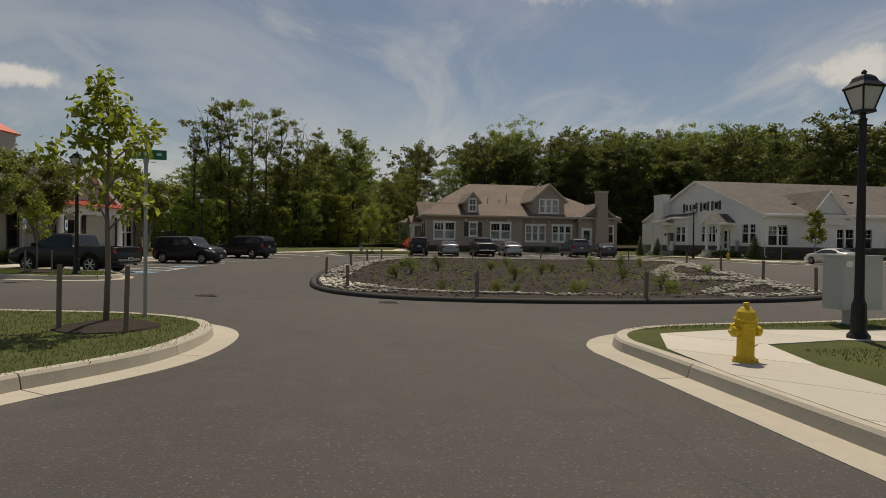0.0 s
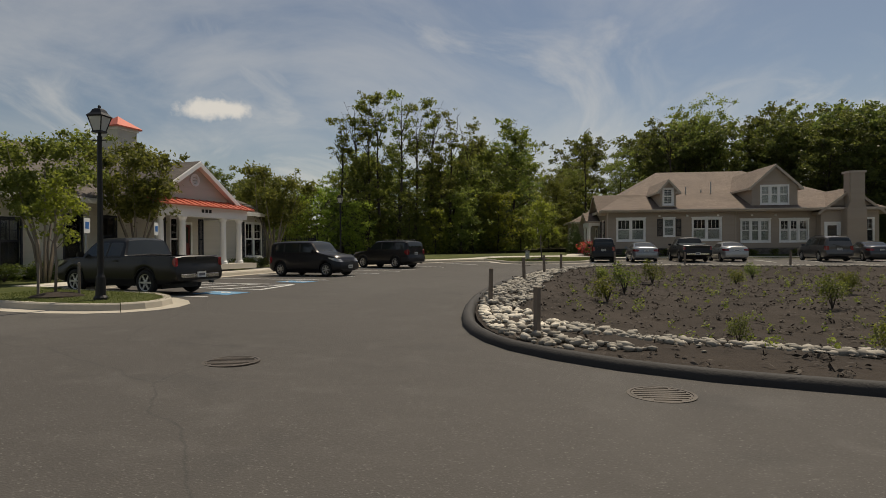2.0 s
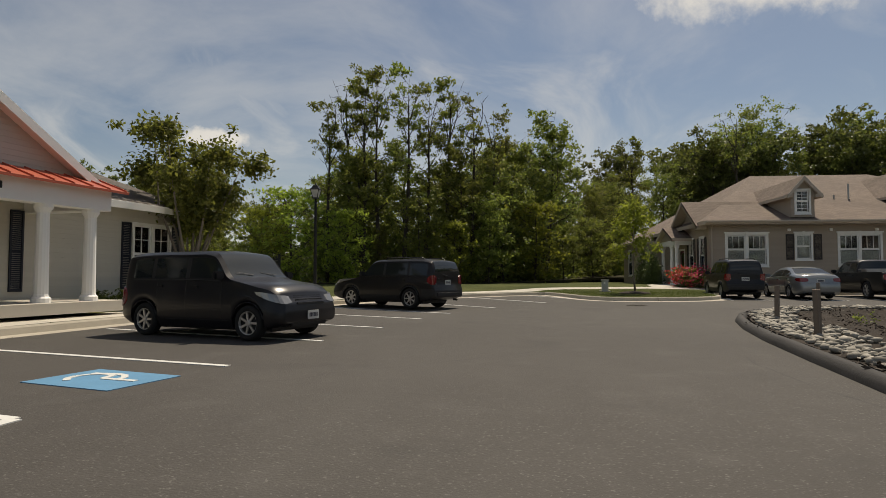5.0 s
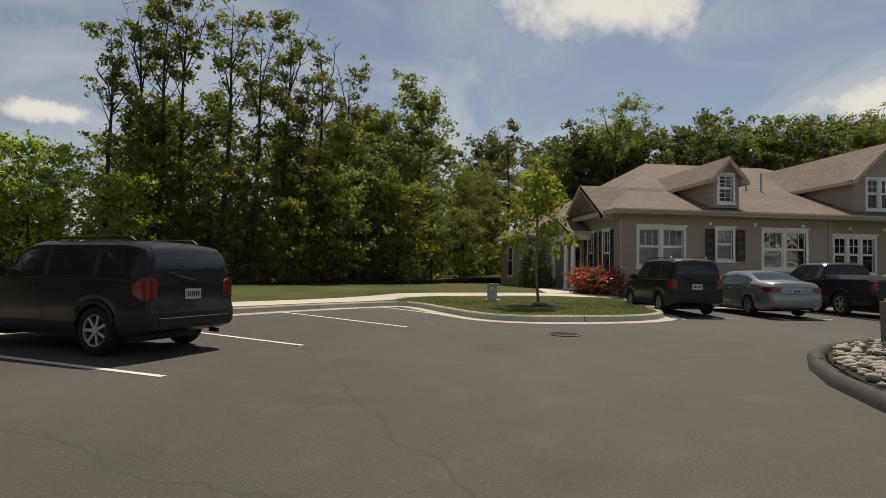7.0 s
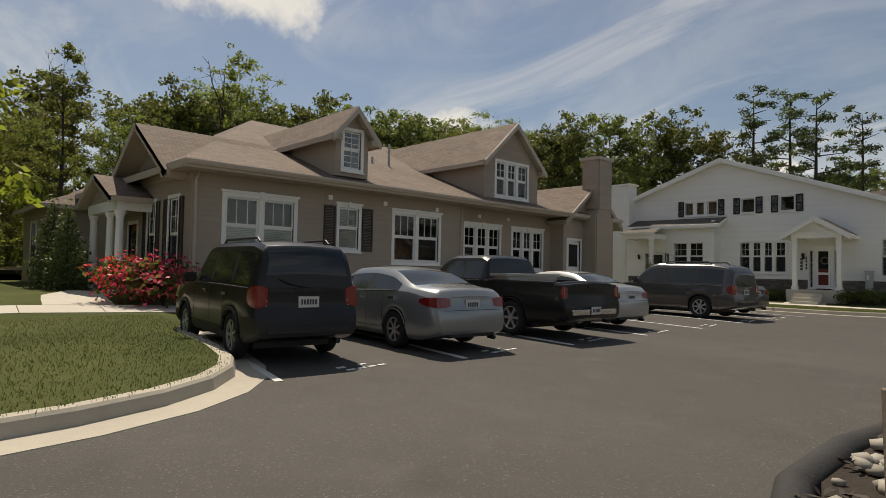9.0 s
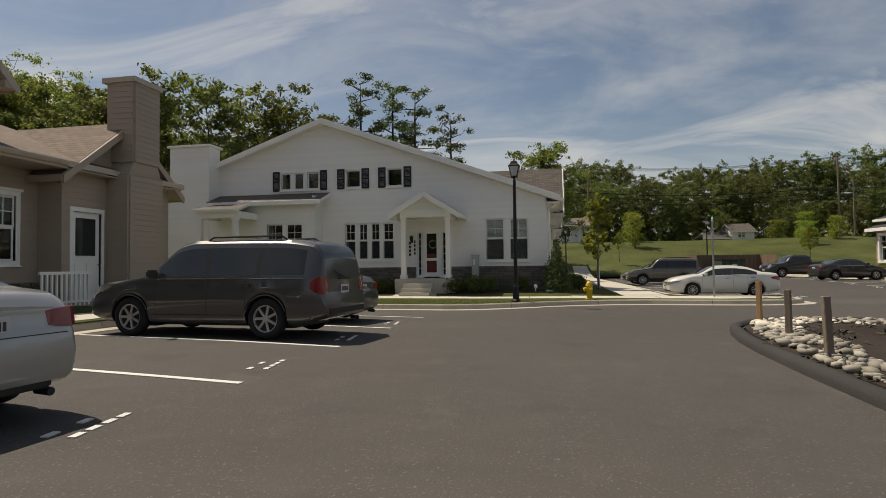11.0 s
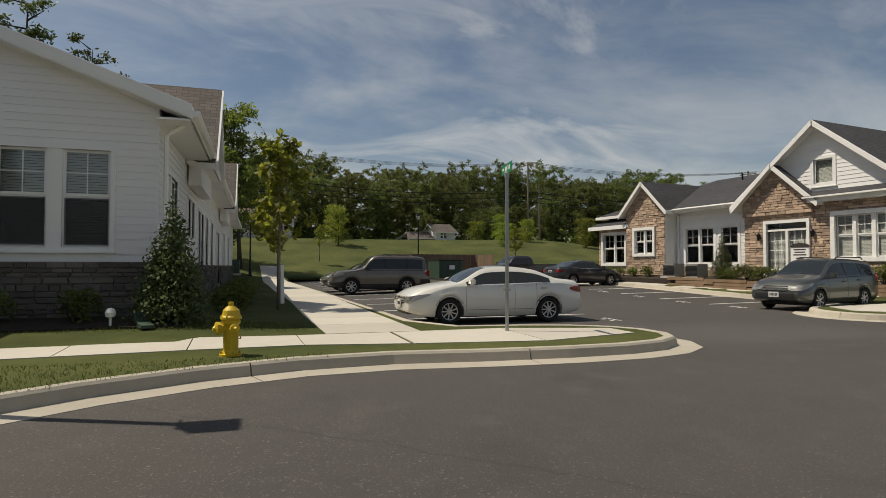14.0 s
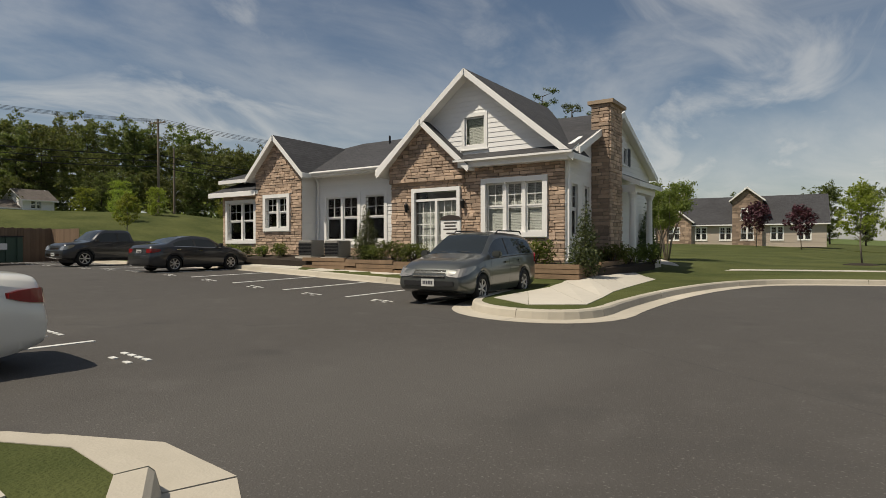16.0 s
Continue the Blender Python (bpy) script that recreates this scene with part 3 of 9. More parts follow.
sheet("planting_bed", offset_line(ISLAND, 0.15, True), bed_z, M_MULCH, "dark mulched rain garden bed inside the kerb", "planting bed", step=0.8, bumps=0.05)
rk = thing("island_kerb", "rounded black asphalt kerb round the rain garden", "kerb", kind="structure")
kp = dense(ISLAND, 0.5) + [ISLAND[0]]
kprof = [(-0.13, -0.1), (-0.12, 0.06), (-0.07, 0.125), (0.0, 0.145), (0.07, 0.125), (0.12, 0.06), (0.14, -0.1)]
klines = [offset_line(kp, d, False) for d, _ in kprof]
kv, kf = [], []
for i in range(len(kp)):
    wob = 0.012 * noise.noise((kp[i][0], kp[i][1], 0))
    for k, (d, z) in enumerate(kprof):
        x, y = klines[k][i]
        kv.append((x, y, gz(x, y) + z + (wob if z > 0 else 0)))
for i in range(len(kp) - 1):
    for k in range(6):
        kf.append((i * 7 + k, i * 7 + k + 1, (i + 1) * 7 + k + 1, (i + 1) * 7 + k))
obj("kerb_roll", kv, kf, M_BLACKKERB, rk, smooth=True)

# lawns: outline with the kerbed stretch first
SW_KERB = rounded([(-4.2, -25), (-4.2, 3.0), (-3.3, 5.3), (-2.3, 6.6), (-1.95, 7.6), (-1.9, 9.2), (-2.3, 10.3), (-3.3, 11.2), (-5, 11.7), (-30, 13.0)], False)
sheet("lawn_southwest", SW_KERB + [(-45, 13.5), (-45, -40), (-4.2, -40)], lz, M_GRASS, "mown lawn at the lane's mouth", "lawn")
kerb("kerb_southwest", SW_KERB)
# one lawn from the lane's mouth round to the stone house
EAST_KERB = rounded([(49.5, 27.6), (39.2, 26.9), (38.4, 26.9), (37.9, 28.4), (37.2, 30.7), (36.2, 31.7), (34.9, 31.8), (34.25, 31.0), (34.6, 29.2), (34.9, 25.4), (34.6, 21.8), (33.6, 19.6), (29.6, 17.8), (20, 12.6), (13, 9.9), (9, 9.0), (6, 9.1), (4.7, 8.7), (4.0, 7.9), (3.8, 6.8), (3.9, -25)], False, 2)
sheet("lawn_southeast", [(78, 28.4), (49.5, 27.6)] + EAST_KERB[1:] + [(3.9, -40), (78, -40)], lz, M_GRASS, "mown lawn sloping up behind the footpath", "lawn")
kerb("kerb_southeast", EAST_KERB)
kerb("kerb_stone_house_lot", [(78, 28.4), (49.5, 27.6)])

CLUB_KERB = rounded([(-30, 22.3), (-14, 22.2), (-12, 22.0), (-9.8, 21.4), (-8.6, 21.5), (-8.0, 22.2), (-8.2, 23.3), (-9.4, 24.4), (-13.6, 25.6), (-13.3, 30), (-12.9, 36), (-11.5, 43), (-9.6, 47.3), (-6.3, 51.0), (-2.2, 54.7), (-1.6, 54.6),
                     (-0.7, 51.0), (-0.1, 49.7), (0.7, 49.25), (1.8, 49.2), (3.7, 49.5), (4.9, 50.3), (5.5, 51.6), (5.9, 54.6), (6.2, 55.7), (10, 55.9), (27.6, 55.9), (28.6, 55.2), (28.85, 54), (28.8, 51.5), (28.7, 49.8), (29.8, 48.3), (31.3, 46.6),
                     (32.1, 44.4), (31.8, 41.8), (31.9, 39.8), (32.6, 38.8), (33.9, 38.8), (34.8, 40.0), (35.1, 42.4), (40, 42.5), (76, 43.6)], False, 1)
sheet("lawn_north", CLUB_KERB[::-1] + [(-45, 22.3), (-45, 78), (78, 78), (78, 44)], lz, M_GRASS, "mown lawns along the houses and the wood's edge", "lawn", step=1.6)
kerb("kerb_north", CLUB_KERB)

# footpaths
walk_slabs("footpath_southeast", [(3.95, -24), (3.95, 5.8), (4.3, 7.3), (5.0, 8.15), (6, 8.2), (9, 7.7), (13, 8.6), (20, 10.9), (23.96, 11.4)], [(5.0, -24), (5.0, 4.0), (5.3, 5.9), (5.7, 6.8), (6.4, 7.1), (9, 6.4), (13, 7.2), (20, 9.7), (23.96, 10.4)])
walk_slabs("footpath_southwest", [(-4.2, -24), (-4.2, 2.6), (-3.7, 4.6)], [(-5.7, -24), (-5.7, 2.6), (-5.2, 5.2)])
walk_slabs("footpath_north", [(-13.2, 25.9), (-13.1, 30), (-13.05, 36), (-11.75, 43.2), (-9.8, 47.6), (-6.5, 51.3), (-2.3, 55.1), (-1.2, 57.3), (3.8, 58.2), (6.9, 57.4)], [(-15.2, 26.3), (-14.9, 30), (-14.6, 36), (-13.3, 43.6), (-11.2, 48.5), (-7.6, 52.6), (-3.3, 56.6), (-1.6, 58.8), (3.9, 59.7), (7.2, 58.9)])
walk_slabs("footpath_tan_entrance", [(4.6, 59.6), (5.0, 62.5), (6.2, 65.5)], [(6.0, 59.3), (6.4, 62.0), (7.6, 64.6)])
walk_slabs("footpath_tan_front", [(6.6, 56.15), (27.5, 56.15), (28.9, 55.6), (29.1, 54.2)], [(6.9, 57.3), (27.5, 57.3), (29.8, 56.8), (30.3, 54.2)])
walk_slabs("footpath_white_front", [(32.3, 58.5), (33.1, 53.4), (32.7, 49.6), (33.0, 46.6), (33.1, 44.4), (32.8, 43.3)], [(33.5, 58.5), (34.4, 53.4), (34.0, 49.2), (34.2, 46.4), (34.3, 44.4), (34.3, 43.3)])
walk_slabs("footpath_white_door", [(33.6, 51.5), (35.0, 51.7)], [(33.6, 53.4), (35.0, 53.3)])
walk_slabs("footpath_white_side", [(34.34, 44.35), (45, 44.6), (60, 44.9), (75, 45.3)], [(34.34, 42.75), (45, 42.85), (60, 43.2), (75, 43.8)])
walk_slabs("footpath_corner", [(32.8, 43.26), (32.5, 41.8), (32.6, 40.2), (33.05, 39.35)], [(34.3, 43.26), (34.4, 41.8), (34.3, 40.4), (33.8, 39.35)], slab=1.4)
walk_slabs("footpath_stone_house_front", [(60, 27.7), (49.4, 27.4), (38.7, 26.6)], [(60, 26.5), (49.4, 26.2), (38.8, 25.4)])
walk_slabs("footpath_stone_house", [(36.9, 30.3), (35.2, 31.3), (34.75, 30.6), (35.1, 29.2), (35.7, 27.2), (36.4, 23.3), (37.4, 17.3), (40.0, 11.6), (44, 3.0), (46, -4)], [(37.0, 29.8), (36.9, 29.2), (37.2, 28.6), (37.4, 27.4), (37.8, 25.6), (37.9, 22.3), (39.2, 17.8), (42.0, 11.6), (46, 3.0), (48, -4)])
walk_slabs("footpath_far_lawn", [(37.4, 16.6), (36.6, 14.6), (32, 12.6), (24, 11.4)], [(37.6, 15.2), (36.9, 13.5), (32.4, 11.6), (24, 10.4)])

# forest floor under the wood
sheet("forest_floor", [(-45, 60), (-14, 63.5), (-7, 66.5), (0, 73), (6, 82), (18, 86), (30, 83), (37, 78.5), (78, 78.5), (110, 80), (110, 150), (-120, 150), (-120, 58)], lambda x, y: 0.5 + 0.02 * (y - 60) + 0.15 * noise.noise((x * 0.2, y * 0.2, 0)), M_FLOOR, "dark leaf-strewn floor under the wood", "forest floor", step=5)
# the grass bank to the east
sheet("grass_bank", [(78.05, -39.8), (150, -39.8), (150, 120), (78, 100), (74, 60), (72, 46)], lambda x, y: 0.2 + 0.45 * ease(30, -10, y) + 2.3 * ease(68, 92, x) * ease(-20, 10, y) + 1.9 * ease(80, 98, x) * ease(-20, 10, y) + 0.04 * max(0, x - 92), M_GRASS, "mown grass bank rising behind the car park", "grass bank", step=4)

sheet("far_lawn", [(3.9, -39.9), (130, -39.9), (130, -140), (-30, -140), (-30, -39.9)], lz, M_GRASS, "wide lawn rising to the far townhouses", "lawn", step=6)

# mulch beds along the white house
sheet("planting_bed_west", [(35.1, 46.6), (36.75, 46.6), (36.75, 58.6), (34.9, 58.6), (34.75, 53.6), (35.0, 53.5), (35.0, 51.3), (34.75, 51.2), (35.05, 48.5)], lambda x, y: lz(x, y) + 0.03, M_MULCH, "dark mulch bed along the white house", "planting bed", step=0.8, bumps=0.03)

# painted lines
lines_top = thing("parking_lines", "worn white paint lines of the parking bays", "parking lines", kind="structure")


def stripe(a, b, width=0.1, material=None, name="bay_line"):
    a, b = Vector(a), Vector(b)
    t = (b - a).normalized()
    nrm = Vector((-t.y, t.x)) * width / 2
    k = max(1, int((b - a).length / 1.0))
    verts, faces = [], []
    for i in range(k + 1):
        p = a.lerp(b, i / k)
        for s in (1, -1):
            q = p + nrm * s
            verts.append((q.x, q.y, gz(q.x, q.y) + 0.009))
    for i in range(k):
        faces.append((2 * i, 2 * i + 1, 2 * i + 3, 2 * i + 2))
    n0 = len(verts)
    verts += [(x, y, z - 0.02) for x, y, z in verts]
    rim = [2 * i for i in range(k + 1)] + [2 * i + 1 for i in range(k, -1, -1)]
    for i, v in enumerate(rim):
        w = rim[(i + 1) % len(rim)]
        faces.append((v, w, w + n0, v + n0))
    return obj(name, verts, faces, material or M_PAINT, lines_top)


def bay_marks(x, y, turn, n=4, size=0.2):
    """The worn number of a bay, as plain bars."""
    c, s = math.cos(radians(turn)), math.sin(radians(turn))
    for i in range(n):
        o = (i - (n - 1) / 2) * size * 0.95
        for dy, w in ((-0.1, 0.06), (0.1, 0.06)):
            px, py = x + c * o - s * dy, y + s * o + c * dy
            if dy > 0 and i % 2:
                continue
            stripe((px - c * size * 0.33, py - s * size * 0.33), (px + c * size * 0.33, py + s * size * 0.33), 0.06, None, "bay_mark")


for i in range(8):                                   # before the tan house
    x = 5.3 + 2.83 * i
    stripe((x + (0.35 if i else 0.1), 50.1), (x + 1.1, 55.4))
    if 0 < i:
        bay_marks(x - 1.35, 50.4, 8)
for a, b in (((-9.9, 25.0), (-8.2, 24.8)), ((-12.9, 28.7), (-7.8, 27.2)), ((-12.6, 30.8), (-7.6, 29.5)), ((-12.3, 33.6), (-7.2, 32.2)), ((-12.0, 36.8), (-6.9, 35.0)), ((-11.6, 39.8), (-6.4, 37.6)), ((-10.9, 42.9), (-5.9, 40.2)),
             ((-10.2, 45.4), (-5.4, 42.5)), ((-7.4, 47.9), (-4.1, 45.2)), ((-5.4, 51.6), (-2.2, 48.0)), ((-2.6, 53.9), (-0.9, 50.8))):
    stripe(a, b)
for a, b in (((-7.8, 27.2), (-7.6, 29.5)), ((-12.9, 28.7), (-12.6, 30.8)), ((-11.5, 28.4), (-10.2, 30.1)), ((-10.2, 28.0), (-8.9, 29.8)), ((-9.0, 27.6), (-7.7, 29.4)), ((-12.5, 28.9), (-11.5, 30.4))):
    stripe(a, b, 0.14)
for x, y, tn in ((-8.4, 26.0, 75), (-8.1, 31.2, 75)):                 # blue pads of the accessible bays
    turn = Matrix.Rotation(radians(-16), 2)
    ring_ = [Vector((x, y)) + turn @ Vector(q) for q in ((-0.62, -0.45), (0.62, -0.45), (0.62, 0.45), (-0.62, 0.45))]
    pad = sheet("blue_pad", [(q.x, q.y) for q in ring_], lambda px, py: gz(px, py) + 0.008, M_BLUE, "square blue pavement marking with white symbol", "pavement marking", step=0.6, thick=0.02)
    arc = [(0.3 * math.cos(math.pi * 2 * k / 12) - 0.1, 0.26 * math.sin(math.pi * 2 * k / 12)) for k in range(9)]
    for p0, p1 in list(zip(arc, arc[1:])) + [((0.45, 0.02), (0.0, 0.0)), ((0.0, 0.0), (-0.08, 0.2)), ((-0.08, 0.2), (-0.4, 0.2))]:
        q0, q1 = Vector((x, y)) + turn @ Vector(p0), Vector((x, y)) + turn @ Vector(p1)
        st = stripe((q0.x, q0.y), (q1.x, q1.y), 0.07, None, "symbol_stroke")
        st.location.z = 0.006
for i in range(13):                                  # east car park, north row
    x = 38.2 + 2.75 * i
    stripe((x, 42.0), (x + 0.1, 37.2))
    if i < 4:
        bay_marks(x - 1.4, 37.4, 0)
for i in range(14):                                  # before the stone house
    x = 38.05 + 2.5 * i
    stripe((x + 0.1, 31.0), (x + 0.55, 27.7))
    bay_marks(x + 1.3, 31.15, -6)


def manhole(x, y, r=0.36):
    t = thing("manhole_cover", "round worn iron manhole cover set flush in the asphalt", "manhole cover", (x, y, gz(x, y)))
    bm = bmesh.new()
    lathe(bm, [(r, -0.02), (r, 0.012), (r * 0.9, 0.014), (r * 0.89, 0.006)], 24)
    part("rim", bm, M_IRON, t)
    bm = bmesh.new()
    lathe(bm, [(r * 0.87, -0.01), (r * 0.87, 0.011), (r * 0.3, 0.013), (0.02, 0.013)], 24)
    part("plate", bm, M_IRON, t)
    bm = bmesh.new()
    for i in range(-3, 4):
        w = math.sqrt(max(0.01, (r * 0.8) ** 2 - (i * 0.085) ** 2))
        box(bm, (-w, i * 0.085 - 0.012, 0.005), (w, i * 0.085 + 0.012, 0.018))
    part("ribs", bm, M_IRON, t)


for x, y in ((0.9, 46.8), (-3.9, 17.3), (1.25, 16.6), (-14.5, 20.3)):
    manhole(x, y)

# ---- houses: builders ----
def cut(a, b, holes):
    """What is left of the stretch a to b without the holes."""
    out = [(a, b)]
    for h0, h1 in holes:
        out = [q for s, e in out for q in ((s, min(e, h0)), (max(s, h1), e)) if q[1] - q[0] > 0.004]
    return out


def span(top, length, z):
    """The stretch of a wall that reaches up to z."""
    if not callable(top):
        return (0, length) if top >= z else None
    s = [length * i / 300 for i in range(301) if top(length * i / 300) >= z]
    return (s[0], s[-1]) if s and s[-1] - s[0] > 0.05 else None


def siding(name, parent, m, length, z0, top, holes, material, course=0.16, thick=0.14, lap=0.014):
    """A wall of lapped boards, thick, with openings through it. Seen from outside it runs from 0 to length, its face at y = 0."""
    high = top if not callable(top) else max(top(length * i / 200) for i in range(201))
    cuts = sorted({round(z0 + course * i, 4) for i in range(int((high - z0) / course) + 1)} | {round(h[k], 4) for h in holes for k in (2, 3) if z0 < h[k] < high} | {round(high, 4)})
    verts, faces = [], []
    for za, zb in zip(cuts, cuts[1:]):
        if zb - za < 0.005:
            continue
        got = span(top, length, za + 0.002)
        if not got:
            continue
        over = span(top, length, zb) or ((got[0] + got[1]) / 2 - 0.02, (got[0] + got[1]) / 2 + 0.02)
        base = z0 + math.floor((za - z0 + 1e-4) / course) * course
        da, db = -lap * (1 - (za - base) / course), -lap * (1 - (zb - base) / course)
        for s, e in cut(*got, [(h[0], h[1]) for h in holes if h[2] < zb - 0.002 and h[3] > za + 0.002]):
            n = len(verts)
            s1, e1 = over[0] if s == got[0] else s, over[1] if e == got[1] else e
            verts += [m @ Vector(p) for p in ((s, da, za), (e, da, za), (e1, db, zb), (s1, db, zb), (s, thick, za), (e, thick, za), (e1, thick, zb), (s1, thick, zb))]
            faces += [tuple(n + i for i in f) for f in ((0, 1, 2, 3), (5, 4, 7, 6), (1, 0, 4, 5), (3, 2, 6, 7), (0, 3, 7, 4), (2, 1, 5, 6))]
    return obj(name, verts, faces, material, parent)


def unit_stone(seed):
    rnd = random.Random(seed)
    bm = bmesh.new()
    vs = box(bm, (-0.5, -0.5, -0.5), (0.5, 0.5, 0.5))
    bmesh.ops.bevel(bm, geom=list(bm.edges), offset=0.09, segments=1, affect="EDGES")
    for v in bm.verts:
        v.co += Vector((rnd.uniform(-1, 1), rnd.uniform(-1, 1), rnd.uniform(-1, 1))) * 0.045
    bmesh.ops.recalc_face_normals(bm, faces=bm.faces)
    me = bpy.data.meshes.new("stone")
    bm.to_mesh(me)
    bm.free()
    return me


STONES = [unit_stone(i) for i in range(6)]
for me_ in STONES:
    me_.materials.append(M_STONEWALL)
STONES_DK = [me_.copy() for me_ in STONES]
for me_ in STONES_DK:
    me_.materials[0] = M_STONEDK


def stone_wall(name, parent, m, length, z0, top, holes, dark=False, single=0, seed=1, rows=(0.08, 0.15), wide=(0.16, 0.42), proud=0.045):
    """A mortared wall with veneer stones laid in uneven courses; the first so many stones are pieces of their own."""
    back = siding(name, parent, m, length, z0, top, holes, M_MORTAR, course=0.5, lap=0.0)
    rnd = random.Random(seed)
    high = top if not callable(top) else max(top(length * i / 200) for i in range(201))
    z, todo = z0, []
    while z < high - 0.03:
        h = min(rnd.uniform(*rows), high - z)
        got = span(top, length, z + h * 0.75)
        if got:
            for s, e in cut(*got, [(q[0], q[1]) for q in holes if q[2] < z + h - 0.01 and q[3] > z + 0.01]):
                x = s
                while x < e - 0.02:
                    w = rnd.uniform(*wide)
                    if e - x - w < 0.12:
                        w = e - x
                    todo.append((x + w / 2, z + h / 2, w - 0.014, h - 0.014))
                    x += w
        z += h
    rnd.shuffle(todo)
    meshes = STONES_DK if dark else STONES
    verts, faces = [], []
    for i, (x, zz, w, h) in enumerate(todo):
        d = proud * rnd.uniform(0.6, 1.3)
        k = rnd.randrange(6)
        if i < single:
            ob = new("stone", meshes[k])
            ob.parent = parent
            ob.matrix_basis = m @ Matrix.Translation((x, 0.02 - d / 2, zz)) @ Matrix.Diagonal((w, d + 0.04, h, 1))
        else:
            n = len(verts)
            me = meshes[k]
            verts += [m @ Vector((x + v.co.x * w, 0.02 - d / 2 + v.co.y * (d + 0.04), zz + v.co.z * h)) for v in me.vertices]
            faces += [tuple(n + q for q in p.vertices) for p in me.polygons]
    if verts:
        ob = obj("stonework", verts, faces, meshes[0].materials[0], parent)
        ob["kind"] = "stuff"
    return back


def rect(bm, m, s0, s1, v0, v1, y0, y1):
    box(bm, (s0, y0, v0), (s1, y1, v1), m)


def window(parent, m, s0, s1, v0, v1, lights=1, casing=0.1, trim=None, hung=True, grid=(2, 2), blind=0.0, top_grid_only=True, crown=False, name="window", mull=0.075, sash=0.052, proud=0.035, screen=True):
    """A window in an opening: casing and sashes, and under it each pane, the sill and a blind."""
    trim = trim or M_TRIM
    bm = bmesh.new()
    c = casing
    loops = [[bm.verts.new(m @ Vector((x, y, z))) for x, z in q] for y in (-proud, 0.1) for q in
             (((s0 - c, v0 - c), (s1 + c, v0 - c), (s1 + c, v1 + c), (s0 - c, v1 + c)), ((s0, v0), (s1, v0), (s1, v1), (s0, v1)))]
    for p, q in ((0, 1), (1, 3), (3, 2), (2, 0)):
        for i in range(4):
            bm.faces.new((loops[p][i], loops[p][(i + 1) % 4], loops[q][(i + 1) % 4], loops[q][i]))
    extra = []
    if crown:
        cm_ = bmesh.new()
        rect(cm_, m, s0 - c - 0.05, s1 + c + 0.05, v1 + c, v1 + c + 0.07, -0.07, 0.02)
        extra.append(("crown_moulding", cm_))
        cm_ = bmesh.new()
        rect(cm_, m, (s0 + s1) / 2 - 0.06, (s0 + s1) / 2 + 0.06, v1 + 0.02, v1 + c + 0.09, -0.085, 0.0)
        extra.append(("keystone", cm_))
    w = (s1 - s0) / lights
    mid = v0 + (v1 - v0) * 0.52
    panes, sashes = [], []
    for i in range(lights):
        a, b = s0 + w * i, s0 + w * (i + 1)
        if i:
            post_ = bmesh.new()
            rect(post_, m, a - mull, a + mull, v0, v1, -0.02, 0.1)
            extra.append(("mullion", post_))
        a, b = a + (mull if i else 0), b - (mull if i < lights - 1 else 0)
        whole, bm = bm, bmesh.new()
        for q0, q1, up in (((v0, mid, 0), (mid, v1, 1)) if hung else ((v0, v1, 1),)):
            y0 = 0.03 if up else 0.05
            rect(bm, m, a, a + sash, q0, q1, y0, y0 + 0.035)
            rect(bm, m, b - sash, b, q0, q1, y0, y0 + 0.035)
            rect(bm, m, a + sash, b - sash, q0, q0 + sash, y0, y0 + 0.035)
            rect(bm, m, a + sash, b - sash, q1 - sash, q1, y0, y0 + 0.035)
            if up or not top_grid_only:
                gx, gy = grid
                for k in range(1, gx):
                    x = a + (b - a) * k / gx
                    rect(bm, m, x - 0.01, x + 0.01, q0 + sash, q1 - sash, y0 + 0.004, y0 + 0.026)
                for k in range(1, gy):
                    z = q0 + (q1 - q0) * k / gy
                    rect(bm, m, a + sash, b - sash, z - 0.01, z + 0.01, y0 + 0.006, y0 + 0.024)
            panes.append((a + sash, b - sash, q0 + sash, q1 - sash, y0 + 0.012))
        sashes.append(bm)
        bm = whole
    fr = part(name, bm, trim, parent)
    for n_, bm in extra:
        part(n_, bm, trim, fr)
    if screen and hung and v1 - v0 > 1.0:                              # an insect screen before each lower sash
        for a, b, q0, q1, y in panes[::2]:
            bm = bmesh.new()
            rect(bm, m, a - 0.02, b + 0.02, q0 - 0.02, q1 + 0.02, 0.02, 0.022)
            sc = part("screen", bm, M_SCREEN, fr, "grey insect screen")
            sc.visible_shadow = False
    for bm in sashes:
        part("sash", bm, trim, fr)
    for a, b, q0, q1, y in panes:
        bm = bmesh.new()
        rect(bm, m, a, b, q0, q1, y, y + 0.006)
        p = part("pane", bm, M_GLASS, fr)
        p.visible_shadow = False
    bm = bmesh.new()
    rect(bm, m, s0 - c - 0.03, s1 + c + 0.03, v0 - c - 0.035, v0 - c, -0.07, 0.02)
    part("sill", bm, trim, fr)
    if blind:
        bm = bmesh.new()
        # negative: slats kept low, so bare upper panes imitate a dark soffit's reflection
        z = v1 - 0.03 if blind > 0 else v0 - (v1 - v0) * blind
        while z > (v1 - (v1 - v0) * blind if blind > 0 else v0 + 0.05):
            rect(bm, m, s0 + 0.03, s1 - 0.03, z - 0.042, z, 0.125, 0.131)
            z -= 0.05
        part("blind", bm, M_BLIND, fr, "closed pale slatted blind")
    # a dark sheet behind the panes, painting the shade of an unlit room
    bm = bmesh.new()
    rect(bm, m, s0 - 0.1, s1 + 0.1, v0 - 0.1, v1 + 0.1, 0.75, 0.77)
    part("room_shade_sheet", bm, M_DARK, fr)
    return fr


